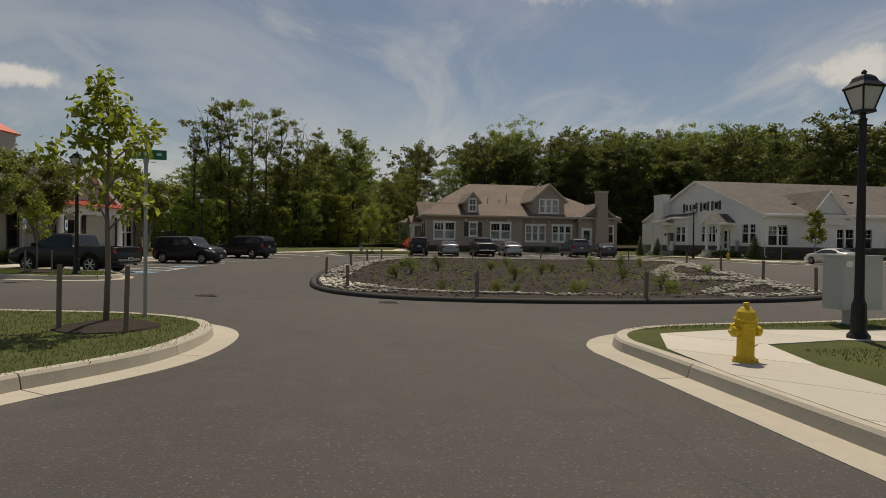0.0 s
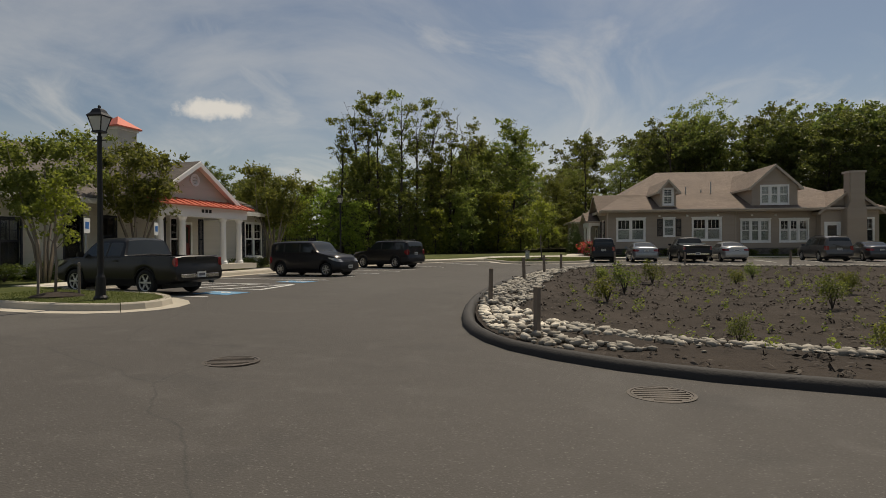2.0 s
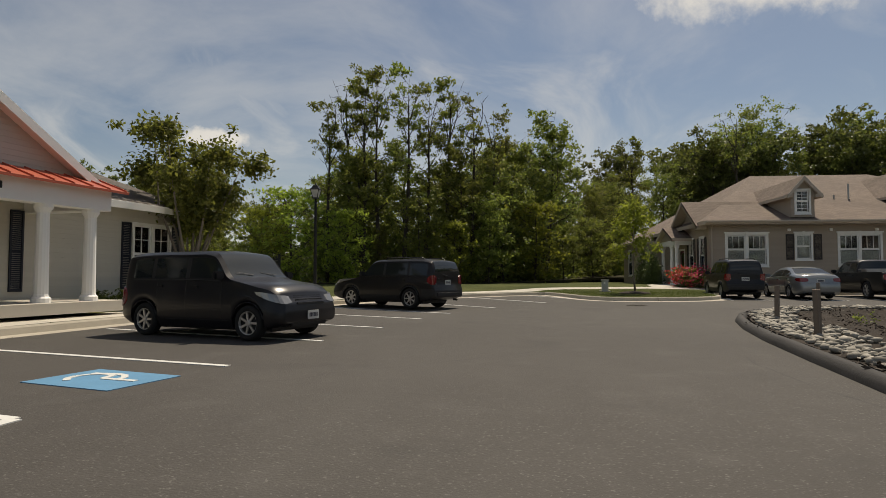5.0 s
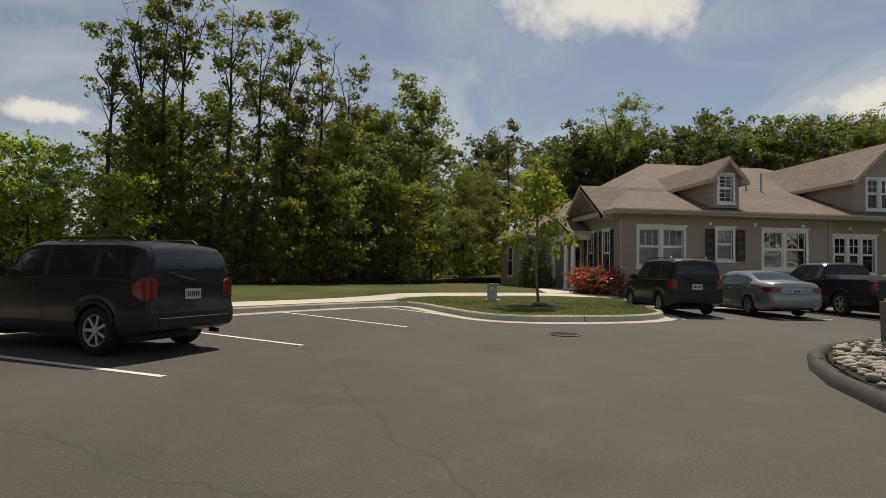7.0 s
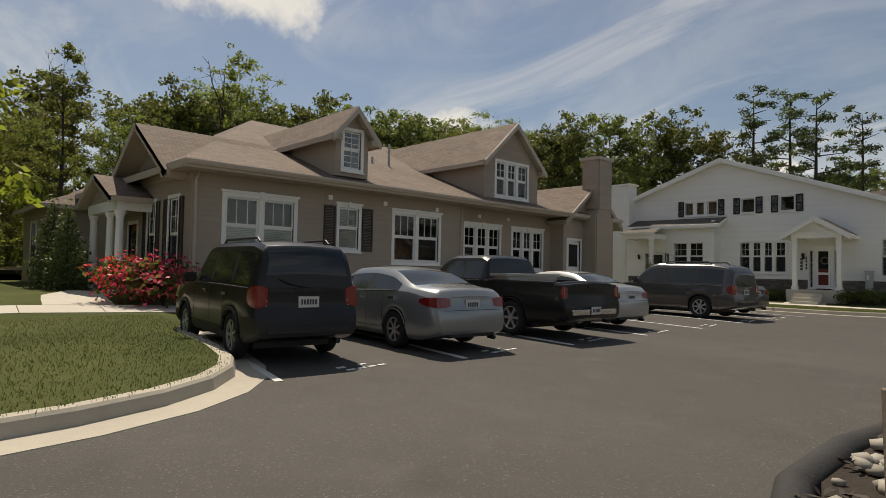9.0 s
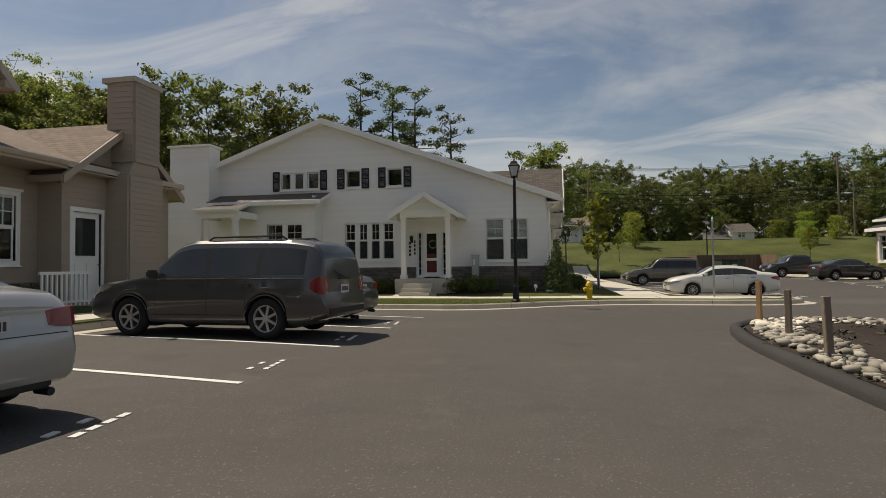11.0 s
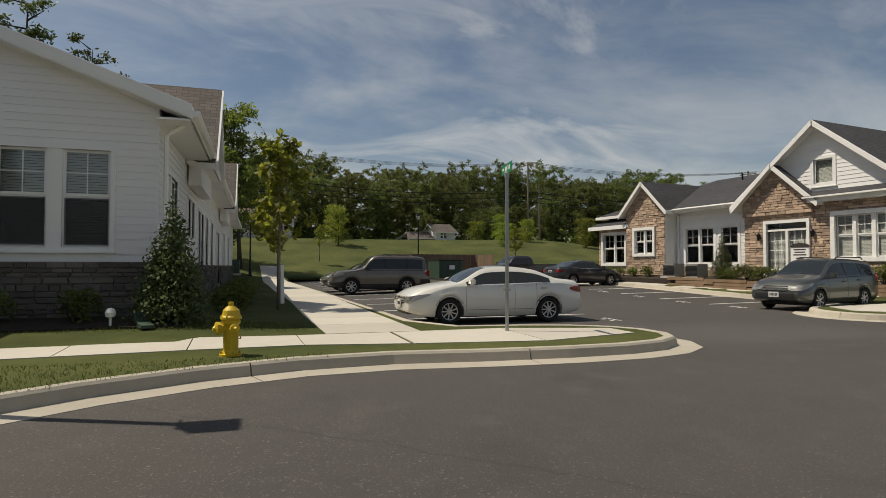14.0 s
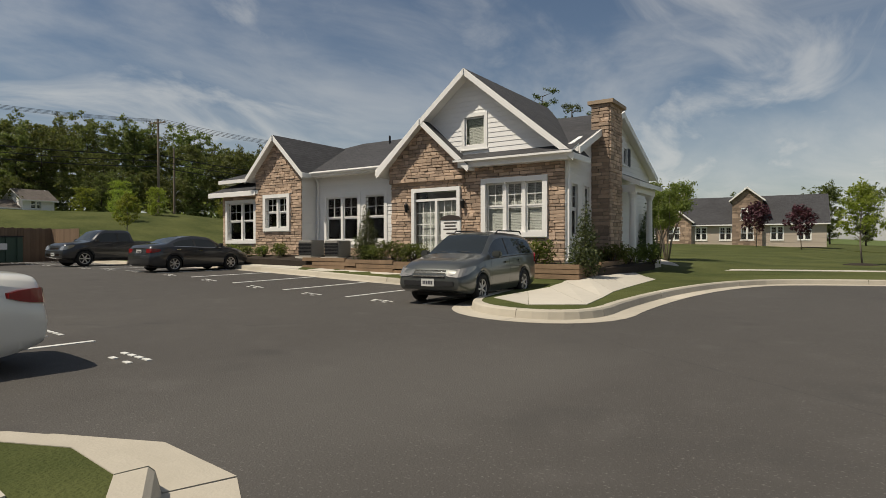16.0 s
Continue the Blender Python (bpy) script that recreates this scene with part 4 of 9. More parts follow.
def shutter(parent, m, s0, s1, v0, v1, material):
    bm = bmesh.new()
    rect(bm, m, s0, s0 + 0.05, v0, v1, -0.05, -0.012)
    rect(bm, m, s1 - 0.05, s1, v0, v1, -0.05, -0.012)
    for q in (v0, (v0 + v1) / 2 - 0.03, v1 - 0.06):
        rect(bm, m, s0 + 0.05, s1 - 0.05, q, q + 0.06, -0.05, -0.012)
    k = max(3, int((v1 - v0) / 0.05))
    for i in range(k):
        z = v0 + (v1 - v0) * i / k
        rect(bm, m, s0 + 0.05, s1 - 0.05, z, z + (v1 - v0) / k * 0.7, -0.038, -0.014)
    return part("shutter", bm, material, parent)


def roof(name, parent, pts, material, thick=0.16, uvdir=None):
    """A sloping roof plate with that outline (seen from above, anticlockwise) and thickness."""
    pts = [Vector(p) for p in pts]
    nrm = (pts[1] - pts[0]).cross(pts[2] - pts[0]).normalized()
    if nrm.z < 0:
        pts, nrm = pts[::-1], -nrm
    k = len(pts)
    low = [p - Vector((0, 0, thick)) for p in pts]
    faces = [tuple(range(k)), tuple(range(2 * k - 1, k - 1, -1))] + [(i, k + i, k + (i + 1) % k, (i + 1) % k) for i in range(k)]
    ob = obj(name, pts + low, faces, material, parent)
    if material in (M_ROOFTAN, M_ROOFGREY, M_ROOFDARK):
        ob.data.materials.append(M_GUTTER if material == M_ROOFTAN else M_TRIM)
        ob.data.polygons.foreach_set("material_index", [0] + [1] * (len(faces) - 1))
    along = Vector((0, 0, 1)).cross(nrm).normalized() if nrm.z < 0.999 else Vector((1, 0, 0))
    up = nrm.cross(along)
    uv = ob.data.uv_layers.new(name="UVMap")
    for loop in ob.data.loops:
        co = ob.data.vertices[loop.vertex_index].co
        uv.data[loop.index].uv = (co.dot(along), co.dot(up))
    return ob


def rake(parent, a, b, material, deep=0.2, wide=0.05, name="rake_board"):
    """A board along a sloping or level edge from a to b, hanging down."""
    a, b = Vector(a), Vector(b)
    t = (b - a).normalized()
    n = Vector((t.y, -t.x, 0))
    n = n.normalized() * wide if n.length > 1e-4 else Vector((wide, 0, 0))
    d = Vector((0, 0, deep))
    vs = [a, b, b - d, a - d]
    vs += [v + n for v in vs]
    return obj(name, vs, [(0, 1, 2, 3), (7, 6, 5, 4), (0, 4, 5, 1), (1, 5, 6, 2), (2, 6, 7, 3), (3, 7, 4, 0)], material, parent)


def gable_roof(parent, x0, x1, zeave, zpeak, y0, y1, material, trim, over=0.3, y_left=None, fascia=True):
    """Two plates over a gable that faces -y, from the face at y0 back to y1 (or to where they meet another roof)."""
    xm = (x0 + x1) / 2
    k = (zpeak - zeave) / (xm - x0)
    e = zeave - over * k
    ye = y1 if y_left is None else y_left
    for s, xe in ((1, x0 - over), (-1, x1 + over)):
        roof("roof", parent, [(xe, y0 - over, e), (xm, y0 - over, zpeak), (xm, y1, zpeak), (xe, ye, e)], material)
        if fascia:
            rake(parent, (xe, y0 - over - 0.004, e - 0.02), (xm, y0 - over - 0.004, zpeak - 0.02), trim, 0.22, 0.05 * 1)
            xo = xe - 0.044 if s > 0 else xe + 0.004
            rake(parent, (xo, y0 - over, e - 0.03), (xo, ye, e - 0.03), trim, 0.16, 0.04, "fascia")


def door(parent, m, s0, s1, v0, v1, material, lights="half", trim=None):
    bm = bmesh.new()
    rect(bm, m, s0 - 0.1, s0, v0, v1 + 0.12, -0.035, 0.1)
    rect(bm, m, s1, s1 + 0.1, v0, v1 + 0.12, -0.035, 0.1)
    rect(bm, m, s0, s1, v1, v1 + 0.12, -0.035, 0.1)
    fr = part("door", bm, trim or M_TRIM, parent, "panelled entrance door in white trim")
    bm = bmesh.new()
    rect(bm, m, s0, s1, v0, v1, 0.05, 0.09)
    for q0, q1 in ((0.08, 0.42),) if lights == "half" else ((0.08, 0.3), (0.36, 0.6), (0.66, 0.92)):
        h = v1 - v0
        for f0, f1 in ((0.12, 0.46), (0.54, 0.88)):
            rect(bm, m, s0 + (s1 - s0) * f0, s0 + (s1 - s0) * f1, v0 + h * q0, v0 + h * q1, 0.035, 0.052)
    part("leaf", bm, material, fr)
    if lights == "half":
        bm = bmesh.new()
        h, w = v1 - v0, s1 - s0
        rect(bm, m, s0 + w * 0.16, s1 - w * 0.16, v0 + h * 0.5, v0 + h * 0.93, 0.03, 0.048)
        part("door_light", bm, M_CARGLASS, fr, "dark leaded door light")
    bm = bmesh.new()
    lathe(bm, [(0.012, 0), (0.012, 0.04), (0.03, 0.05), (0.03, 0.075), (0.01, 0.085)], 10, m @ pose(s1 - 0.08, 0.05, v0 + 0.95, 90))
    part("door_knob", bm, M_CHROME, fr)
    return fr


def column(parent, x, y, z0, z1, r=0.13, square=False, material=None):
    bm = bmesh.new()
    if square:
        box(bm, (x - r, y - r, z0), (x + r, y + r, z1))
        box(bm, (x - r * 1.35, y - r * 1.35, z0), (x + r * 1.35, y + r * 1.35, z0 + 0.16))
        box(bm, (x - r * 1.35, y - r * 1.35, z1 - 0.12), (x + r * 1.35, y + r * 1.35, z1))
    else:
        lathe(bm, [(r * 1.35, z0), (r * 1.35, z0 + 0.1), (r * 1.1, z0 + 0.14), (r, z0 + 0.2), (r * 0.86, z1 - 0.2), (r * 1.05, z1 - 0.14), (r * 1.3, z1 - 0.08), (r * 1.3, z1)], 14, Matrix.Translation((x, y, 0)))
    return part("column", bm, material or M_TRIM, parent)


def downspout(parent, x, y, z0, z1, material):
    bm = bmesh.new()
    tube(bm, [(x, y - 0.35, z1), (x, y - 0.05, z1 - 0.3), (x, y - 0.05, z0 + 0.12), (x, y - 0.3, z0)], [0.045] * 4, 6)
    return part("downspout", bm, material, parent)


def gutter(parent, a, b, material):
    a, b = Vector(a), Vector(b)
    t = (b - a).normalized()
    n = Vector((t.y, -t.x, 0)).normalized()
    prof = [(0, 0), (0.12, 0), (0.13, -0.04), (0.08, -0.11), (0, -0.12)]
    vs = [p + n * d + Vector((0, 0, z)) for p in (a, b) for d, z in prof]
    k = len(prof)
    return obj("gutter", vs, [tuple(range(k)), tuple(range(2 * k - 1, k - 1, -1))] + [(i, k + i, k + (i + 1) % k, (i + 1) % k) for i in range(k)], material, parent)


def wall_lamp(parent, m, s, v):
    bm = bmesh.new()
    rect(bm, m, s - 0.05, s + 0.05, v - 0.12, v + 0.05, -0.03, 0)
    lathe(bm, [(0.04, v - 0.12), (0.08, v + 0.1), (0.09, v + 0.12), (0.02, v + 0.2)], 6, m @ Matrix.Translation((s, -0.12, 0)))
    return part("wall_lamp", bm, M_BLACKMETAL, parent, "small black lantern on the wall")


I4 = Matrix.Identity(4)


def place(x, y, turn=0.0):
    return pose(x, y, 0, 0, 0, turn)


# ---- tan house ----
tan = thing("tan_house", "single-storey tan clapboard duplex with brown shingle hip roof and dormers", "house", (7.9, 59.9, 0))
Z0 = 0.25
front = [(0.95, 3.05, 1.75, 3.4), (4.67, 5.43, 2.08, 3.42), (6.95, 9.05, 1.75, 3.4)]
siding("wall_front_left", tan, place(0, 0), 10.4, 1.05, 4.1, front, M_TAN)
stone_wall("stone_base", tan, place(0, -0.06), 10.4, Z0, 1.05, [], dark=True, seed=3)
bar("water_table", (-0.08, -0.16, 1.03), (10.48, 0.0, 1.12), M_TANTRIM, tan)
for a, b, q0, q1 in (front[0], front[2]):
    window(tan, place(0, 0), a, b, q0, q1, lights=2, casing=0.12, grid=(3, 1), blind=-0.56, crown=True, screen=False)
window(tan, place(0, 0), *front[1], casing=0.1, grid=(2, 1), blind=0.98, crown=True, screen=False)
shutter(tan, place(0, 0), 4.1, 4.52, 2.02, 3.45, M_SHUTTER)
shutter(tan, place(0, 0), 5.58, 6.0, 2.02, 3.45, M_SHUTTER)
rec = [(10.9 - 10.4, 13.0 - 10.4, 1.6, 3.25), (13.9 - 10.4, 15.95 - 10.4, 1.6, 3.25)]
siding("wall_front_right", tan, place(10.4, 0.45), 6.2, 1.05, 4.1, rec, M_TAN)
stone_wall("stone_base_right", tan, place(10.4, 0.39), 6.2, Z0, 1.05, [], dark=True, seed=4)
siding("wall_return", tan, place(10.4, 0, 90), 0.45, Z0, 4.1, [], M_TAN)
window(tan, place(10.4, 0.45), *rec[0], lights=3, casing=0.12, grid=(2, 2), blind=0.98, crown=True, screen=False)
window(tan, place(10.4, 0.45), *rec[1], lights=3, casing=0.12, grid=(2, 2), blind=-0.6, crown=True, screen=False)
downspout(tan, 10.25, 0.02, 0.35, 4.05, M_GUTTER)
downspout(tan, 0.1, 0.02, 0.35, 4.05, M_GUTTER)
# right wing with its chimney
wing = [(0.35, 1.35, 0.55, 2.95), (3.2, 3.85, 1.5, 3.3)]
wtop = lambda s: 4.05 + 0.75 * (2.15 - abs(s - 2.15))
siding("wall_wing", tan, place(16.6, -0.3), 4.3, Z0, wtop, wing, M_TAN)
siding("wall_wing_side", tan, place(20.9, -0.3, 90), 22.5, Z0, 4.1, [], M_TAN)
siding("wall_wing_return", tan, place(16.6, 0.45, -90), 0.75, Z0, 4.1, [], M_TAN)
door(tan, place(16.6, -0.3), *wing[0], M_TRIM)
window(tan, place(16.6, -0.3), *wing[1], casing=0.1, grid=(2, 2))
gable_roof(tan, 16.6, 20.9, 4.1, 5.75, -0.3, 5.0, M_ROOFTAN, M_TANTRIM, 0.35)
bm = bmesh.new()
box(bm, (18.2, -1.0, Z0), (19.6, -0.3, 4.1))
prism(bm, [(18.2, 4.1), (19.6, 4.1), (19.45, 4.5), (18.4, 4.5)], -1.0, -0.3)
box(bm, (18.4, -1.0, 4.5), (19.45, -0.1, 6.85))
chim = part("chimney", bm, M_TAN, tan, "tall tan clad chimney")
siding("chimney_face", tan, place(18.2, -1.05), 1.4, Z0, 4.1, [], M_TAN, thick=0.05)
siding("chimney_face", tan, place(18.4, -1.05), 1.05, 4.5, 6.85, [], M_TAN, thick=0.05)
siding("chimney_side", tan, place(18.15, -0.3, -90), 0.7, Z0, 4.1, [], M_TAN, thick=0.05)
siding("chimney_side", tan, place(18.35, -0.3, -90), 0.7, 4.5, 6.85, [], M_TAN, thick=0.05)
bar("chimney_cap", (18.3, -1.1, 6.85), (19.55, 0.0, 7.0), M_GUTTER, chim)
# side walls and the back
wn_ = [(18.85, 19.55, 1.3, 3.35), (20.75, 21.5, 1.2, 3.35), (16.9, 17.8, 0.5, 2.75)]
siding("wall_west", tan, place(0, 22.4, -90), 22.4, Z0, lambda s: 4.1 + max(0, 0.62 * (2.35 - abs(s - 19.3))), wn_, M_TAN)
door(tan, place(0, 22.4, -90), *wn_[2], M_REDDOOR)
for q in wn_[:2]:
    window(tan, place(0, 22.4, -90), *q, casing=0.1, grid=(2, 2))
    shutter(tan, place(0, 22.4, -90), q[0] - 0.42, q[0] - 0.12, q[2], q[3], M_SHUTTER)
    shutter(tan, place(0, 22.4, -90), q[1] + 0.12, q[1] + 0.42, q[2], q[3], M_SHUTTER)
siding("wall_north", tan, place(20.9, 22.4, 180), 20.9, Z0, 4.1, [], M_TAN)
# main roof
TE, TR = 4.2, 8.57
roof("roof_front", tan, [(-0.45, -0.7, TE), (21.2, -0.7, TE), (15.0, 11.1, TR), (6.75, 11.1, TR)], M_ROOFTAN)
roof("roof_west", tan, [(-0.45, -0.7, TE), (6.75, 11.1, TR), (-0.45, 22.9, TE)], M_ROOFTAN)
roof("roof_east", tan, [(21.2, -0.7, TE), (21.2, 22.9, TE), (15.0, 11.1, TR)], M_ROOFTAN)
roof("roof_back", tan, [(-0.45, 22.9, TE), (6.75, 11.1, TR), (15.0, 11.1, TR), (21.2, 22.9, TE)], M_ROOFTAN)
bar("soffit", (-0.42, -0.66, 3.98), (21.1, 0.5, 4.02), M_TANTRIM, tan)
rake(tan, (-0.45, -0.7, 4.18), (16.3, -0.7, 4.18), M_GUTTER, 0.2, 0.03, "fascia")
gutter(tan, (-0.45, -0.73, 4.16), (16.3, -0.73, 4.16), M_GUTTER)
rake(tan, (-0.45, 22.9, 4.18), (-0.45, -0.7, 4.18), M_GUTTER, 0.2, 0.03, "fascia")
# west gable over the corner bay
for s in (1, -1):
    roof("roof_bay", tan, [(-0.6, 3.1 - 2.75 * s, 4.0), (-0.6, 3.1, 5.7), (4.2, 3.1, 5.7), (0.6, 3.1 - 2.75 * s, 4.0)], M_ROOFTAN)
    rake(tan, (-0.6, 3.1 - 2.75 * s, 3.98), (-0.6, 3.1, 5.68), M_GUTTER, 0.24, 0.05)
    bar("cornice_return", (-0.6, 3.1 - 2.75 * s - 0.2 * (1 if s < 0 else -0.1) - (0.3 if s < 0 else 0), 3.8), (0.0, 3.1 - 2.75 * s + (0.35 if s > 0 else 0.0), 3.98), M_GUTTER, tan)
bar("frieze", (-0.03, 0.5, 3.9), (-0.018, 5.6, 4.12), M_GUTTER, tan)
# entrance porch and far bay on the west side
for s in (1, -1):
    roof("roof_porch", tan, [(-1.25, 4.9 - 1.9 * s, 3.45), (-1.25, 4.9, 4.25), (0.6, 4.9, 4.25), (0.6, 4.9 - 1.9 * s, 3.45)], M_ROOFTAN)
    rake(tan, (-1.25, 4.9 - 1.9 * s, 3.43), (-1.25, 4.9, 4.23), M_GUTTER, 0.2, 0.05)
siding("porch_gable", tan, place(-1.0, 6.5, -90), 3.2, 3.36, lambda s: 3.4 + 0.4 * (1.6 - abs(s - 1.6)), [], M_TAN, thick=0.08)
bar("porch_beam", (-1.0, 3.2, 3.05), (-0.72, 6.6, 3.36), M_TRIM, tan)
bar("porch_beam", (-0.72, 3.2, 3.05), (0.0, 3.4, 3.36), M_TRIM, tan)
for yy in (3.35, 4.35, 6.4):
    column(tan, -0.85, yy, 0.5, 3.05)
bar("porch_floor", (-1.2, 3.0, 0.3), (0, 6.8, 0.5), M_CONC, tan)
siding("wall_bay", tan, place(-1.4, 16.5, -90), 5.5, Z0, 3.7, [(2.0, 3.2, 1.2, 3.1)], M_TAN)
siding("wall_bay_front", tan, place(-1.4, 11.0, 0), 1.4, Z0, 3.7, [], M_TAN)
window(tan, place(-1.4, 16.5, -90), 2.0, 3.2, 1.2, 3.1, casing=0.1)
roof("roof_far_bay", tan, [(-1.8, 10.6, 3.7), (-1.8, 17, 3.7), (0.5, 15.5, 4.7), (0.5, 12.1, 4.7)], M_ROOFTAN)
roof("roof_far_bay_front", tan, [(-1.8, 10.6, 3.7), (0.5, 12.1, 4.7), (0.8, 10.6, 3.7)], M_ROOFTAN)


def tan_dormer(x0, x1, yf, zs, ze, zp, win, shut):
    xm, over = (x0 + x1) / 2, 0.3
    k = (zp - ze) / (xm - x0)
    siding("wall_dormer", tan, place(x0, yf), x1 - x0, zs, lambda s: ze + k * ((x1 - x0) / 2 - abs(s - (x1 - x0) / 2)), [win], M_TAN)
    back = lambda z: -0.7 + (z - TE) / 0.37
    for x in (x0, x1):
        vs = [(x, yf + 0.142, TE + (yf + 0.842) * 0.37 - 0.15), (x, yf + 0.142, ze - 0.03), (x, back(ze) + 0.3, ze - 0.03), (x, back(ze) + 0.3, ze - 0.15)]
        dx = 0.1 if x == x0 else -0.1
        vs += [(a + dx, b, c) for a, b, c in vs]
        obj("dormer_cheek", vs, [(0, 1, 2, 3), (7, 6, 5, 4), (0, 4, 5, 1), (1, 5, 6, 2), (2, 6, 7, 3), (3, 7, 4, 0)], M_TAN, tan)
    window(tan, place(x0, yf), *win, lights=3 if shut else 1, casing=0.11, grid=(2, 3) if not shut else (2, 2), top_grid_only=bool(shut), blind=0.98 if shut else 0.0, screen=False)
    gable_roof(tan, x0, x1, ze, zp, yf, back(zp) + 0.2, M_ROOFTAN, M_GUTTER, over, y_left=back(ze - over * k) - 0.1)
    for x in (x0 - over, x1 + over - 0.35):                 # cornice returns
        bar("cornice_return", (x, yf - over, ze - over * k - 0.16), (x + 0.35, yf, ze - over * k + 0.02), M_TANTRIM, tan)


tan_dormer(4.25, 5.5, -0.35, 4.38, 5.95, 6.65, (0.3, 0.95, 4.65, 5.85), 0)
tan_dormer(11.5, 15.0, 0.0, 4.35, 6.15, 7.75, (0.75, 2.75, 4.62, 6.0), 1)
for x, y, h in ((7.4, 3.5, 0.6), (9.6, 3.8, 0.95), (7.6, 4.2, 0.3), (8.8, 3.9, 0.25)):
    bm = bmesh.new()
    z = TE + (y + 0.7) * 0.37
    tube(bm, [(x, y, z - 0.1), (x, y, z + h)], [0.05, 0.05], 8)
    part("vent_pipe", bm, M_GALV, tan)
for s in (4.2, 6.4, 8.8, 11.6, 13.4):
    bm = bmesh.new()
    box(bm, (s, -0.12 if s < 10 else 0.33, 3.62), (s + 0.14, 0 if s < 10 else 0.45, 3.76))
    part("flood_light", bm, M_TRIM, tan)

# ---- white house ----
wh = thing("white_house", "large white clapboard house with wide gable, stone base and grey-brown roof", "house", (36.7, 69.0, 0), -90)
WT = lambda s: 8.02 - 0.36 * abs(s - 11.7)
wf = [(12.7, 15.0, 1.72, 3.35), (19.15, 20.95, 1.62, 3.4), (12.75, 13.45, 5.0, 5.8), (14.7, 15.42, 5.0, 5.8), (9.56, 10.7, 5.0, 5.78), (10.88, 11.44, 5.0, 5.78), (16.42, 17.05, 0.9, 2.95), (16.08, 16.28, 0.95, 2.9), (17.19, 17.39, 0.95, 2.9)]
siding("wall_west", wh, place(0, 0), 21.75, 1.35, WT, wf, M_WHITE, course=0.14)
stone_wall("stone_base", wh, place(11.6, -0.07), 10.15, 0.15, 1.35, [(16.0 - 11.6, 17.5 - 11.6, 0.0, 1.4)], dark=True, single=80, seed=5)
window(wh, place(0, 0), *wf[0], lights=4, casing=0.08, grid=(2, 2))
window(wh, place(0, 0), *wf[1], lights=2, casing=0.08, grid=(2, 2), blind=0.98, mull=0.12)
for q in wf[2:6]:
    window(wh, place(0, 0), *q, lights=2 if q[1] - q[0] > 1 else 1, casing=0.05, hung=False, grid=(1, 1))
for s0, s1 in ((9.16, 9.5), (11.5, 11.84), (12.34, 12.69), (13.51, 13.86), (14.29, 14.64), (15.48, 15.83)):
    shutter(wh, place(0, 0), s0, s1, 4.94, 5.86, M_BLUESHUT)
door(wh, place(0, 0), *wf[6], M_REDDOOR)
for a_, b_, c_, d_ in ((16.42, 16.51, 0.92, 2.95), (16.96, 17.05, 0.92, 2.95), (16.51, 16.96, 2.82, 2.95), (16.51, 16.96, 1.62, 1.74), (16.51, 16.96, 0.92, 1.1)):
    bm = bmesh.new()
    rect(bm, place(0, 0), a_, b_, c_, d_, -0.075, -0.045)
    part("storm_door_rail", bm, M_TRIM, wh, "white storm door frame")
for q in wf[7:9]:
    window(wh, place(0, 0), *q, casing=0.05, hung=False, grid=(1, 6), name="sidelight")
wall_lamp(wh, place(0, 0), 15.83, 2.55)
bm = bmesh.new()
for i in range(4):
    rect(bm, place(0, 0), 15.93, 15.99, 1.9 + 0.17 * i, 2.02 + 0.17 * i, -0.03, -0.014)
part("number_marks", bm, M_BLACKMETAL, wh)
bm = bmesh.new()
tube(bm, [(15.55, -0.01, 3.05), (15.55, -0.2, 3.12), (15.55, -0.26, 3.0)], [0.01] * 3, 5)
lathe(bm, [(0.02, 2.98), (0.07, 2.93), (0.07, 2.9), (0.02, 2.88)], 8, Matrix.Translation((15.55, -0.26, 0)))
for i in range(5):
    tube(bm, [(15.55 + 0.05 * math.cos(1.26 * i), -0.26 + 0.05 * math.sin(1.26 * i), 2.9), (15.55 + 0.05 * math.cos(1.26 * i), -0.26 + 0.05 * math.sin(1.26 * i), 2.55 + 0.03 * i)], [0.01, 0.01], 5)
part("wind_chime", bm, M_BLACKMETAL, wh)
# porch
bar("porch_floor", (15.55, -1.85, 0.2), (18.1, 0, 0.86), M_CONC, wh)
for i in range(3):
    bar("step", (15.98, -1.85 - 0.32 * (i + 1), 0.1), (17.2, -1.85 - 0.32 * i, 0.68 - 0.18 * i), M_CONC, wh)
for x in (15.85, 17.75):
    column(wh, x, -1.5, 0.86, 3.45, 0.1, square=True)
siding("porch_gable", wh, place(15.65, -1.62), 2.3, 3.62, lambda s: 3.72 + 0.6 * (1.15 - abs(s - 1.15)), [], M_WHITE, course=0.14, thick=0.1)
gable_roof(wh, 15.65, 17.95, 3.76, 4.47, -1.62, 0.05, M_ROOFGREY, M_TRIM, 0.32)
bar("porch_beam", (15.72, -1.64, 3.42), (15.95, 0, 3.72), M_TRIM, wh)
bar("porch_beam", (17.65, -1.64, 3.42), (17.88, 0, 3.72), M_TRIM, wh)
bar("porch_beam", (15.95, -1.64, 3.42), (17.65, -1.44, 3.72), M_TRIM, wh)
bar("porch_ceiling", (15.95, -1.44, 3.66), (17.65, 0, 3.7), M_TRIM, wh)
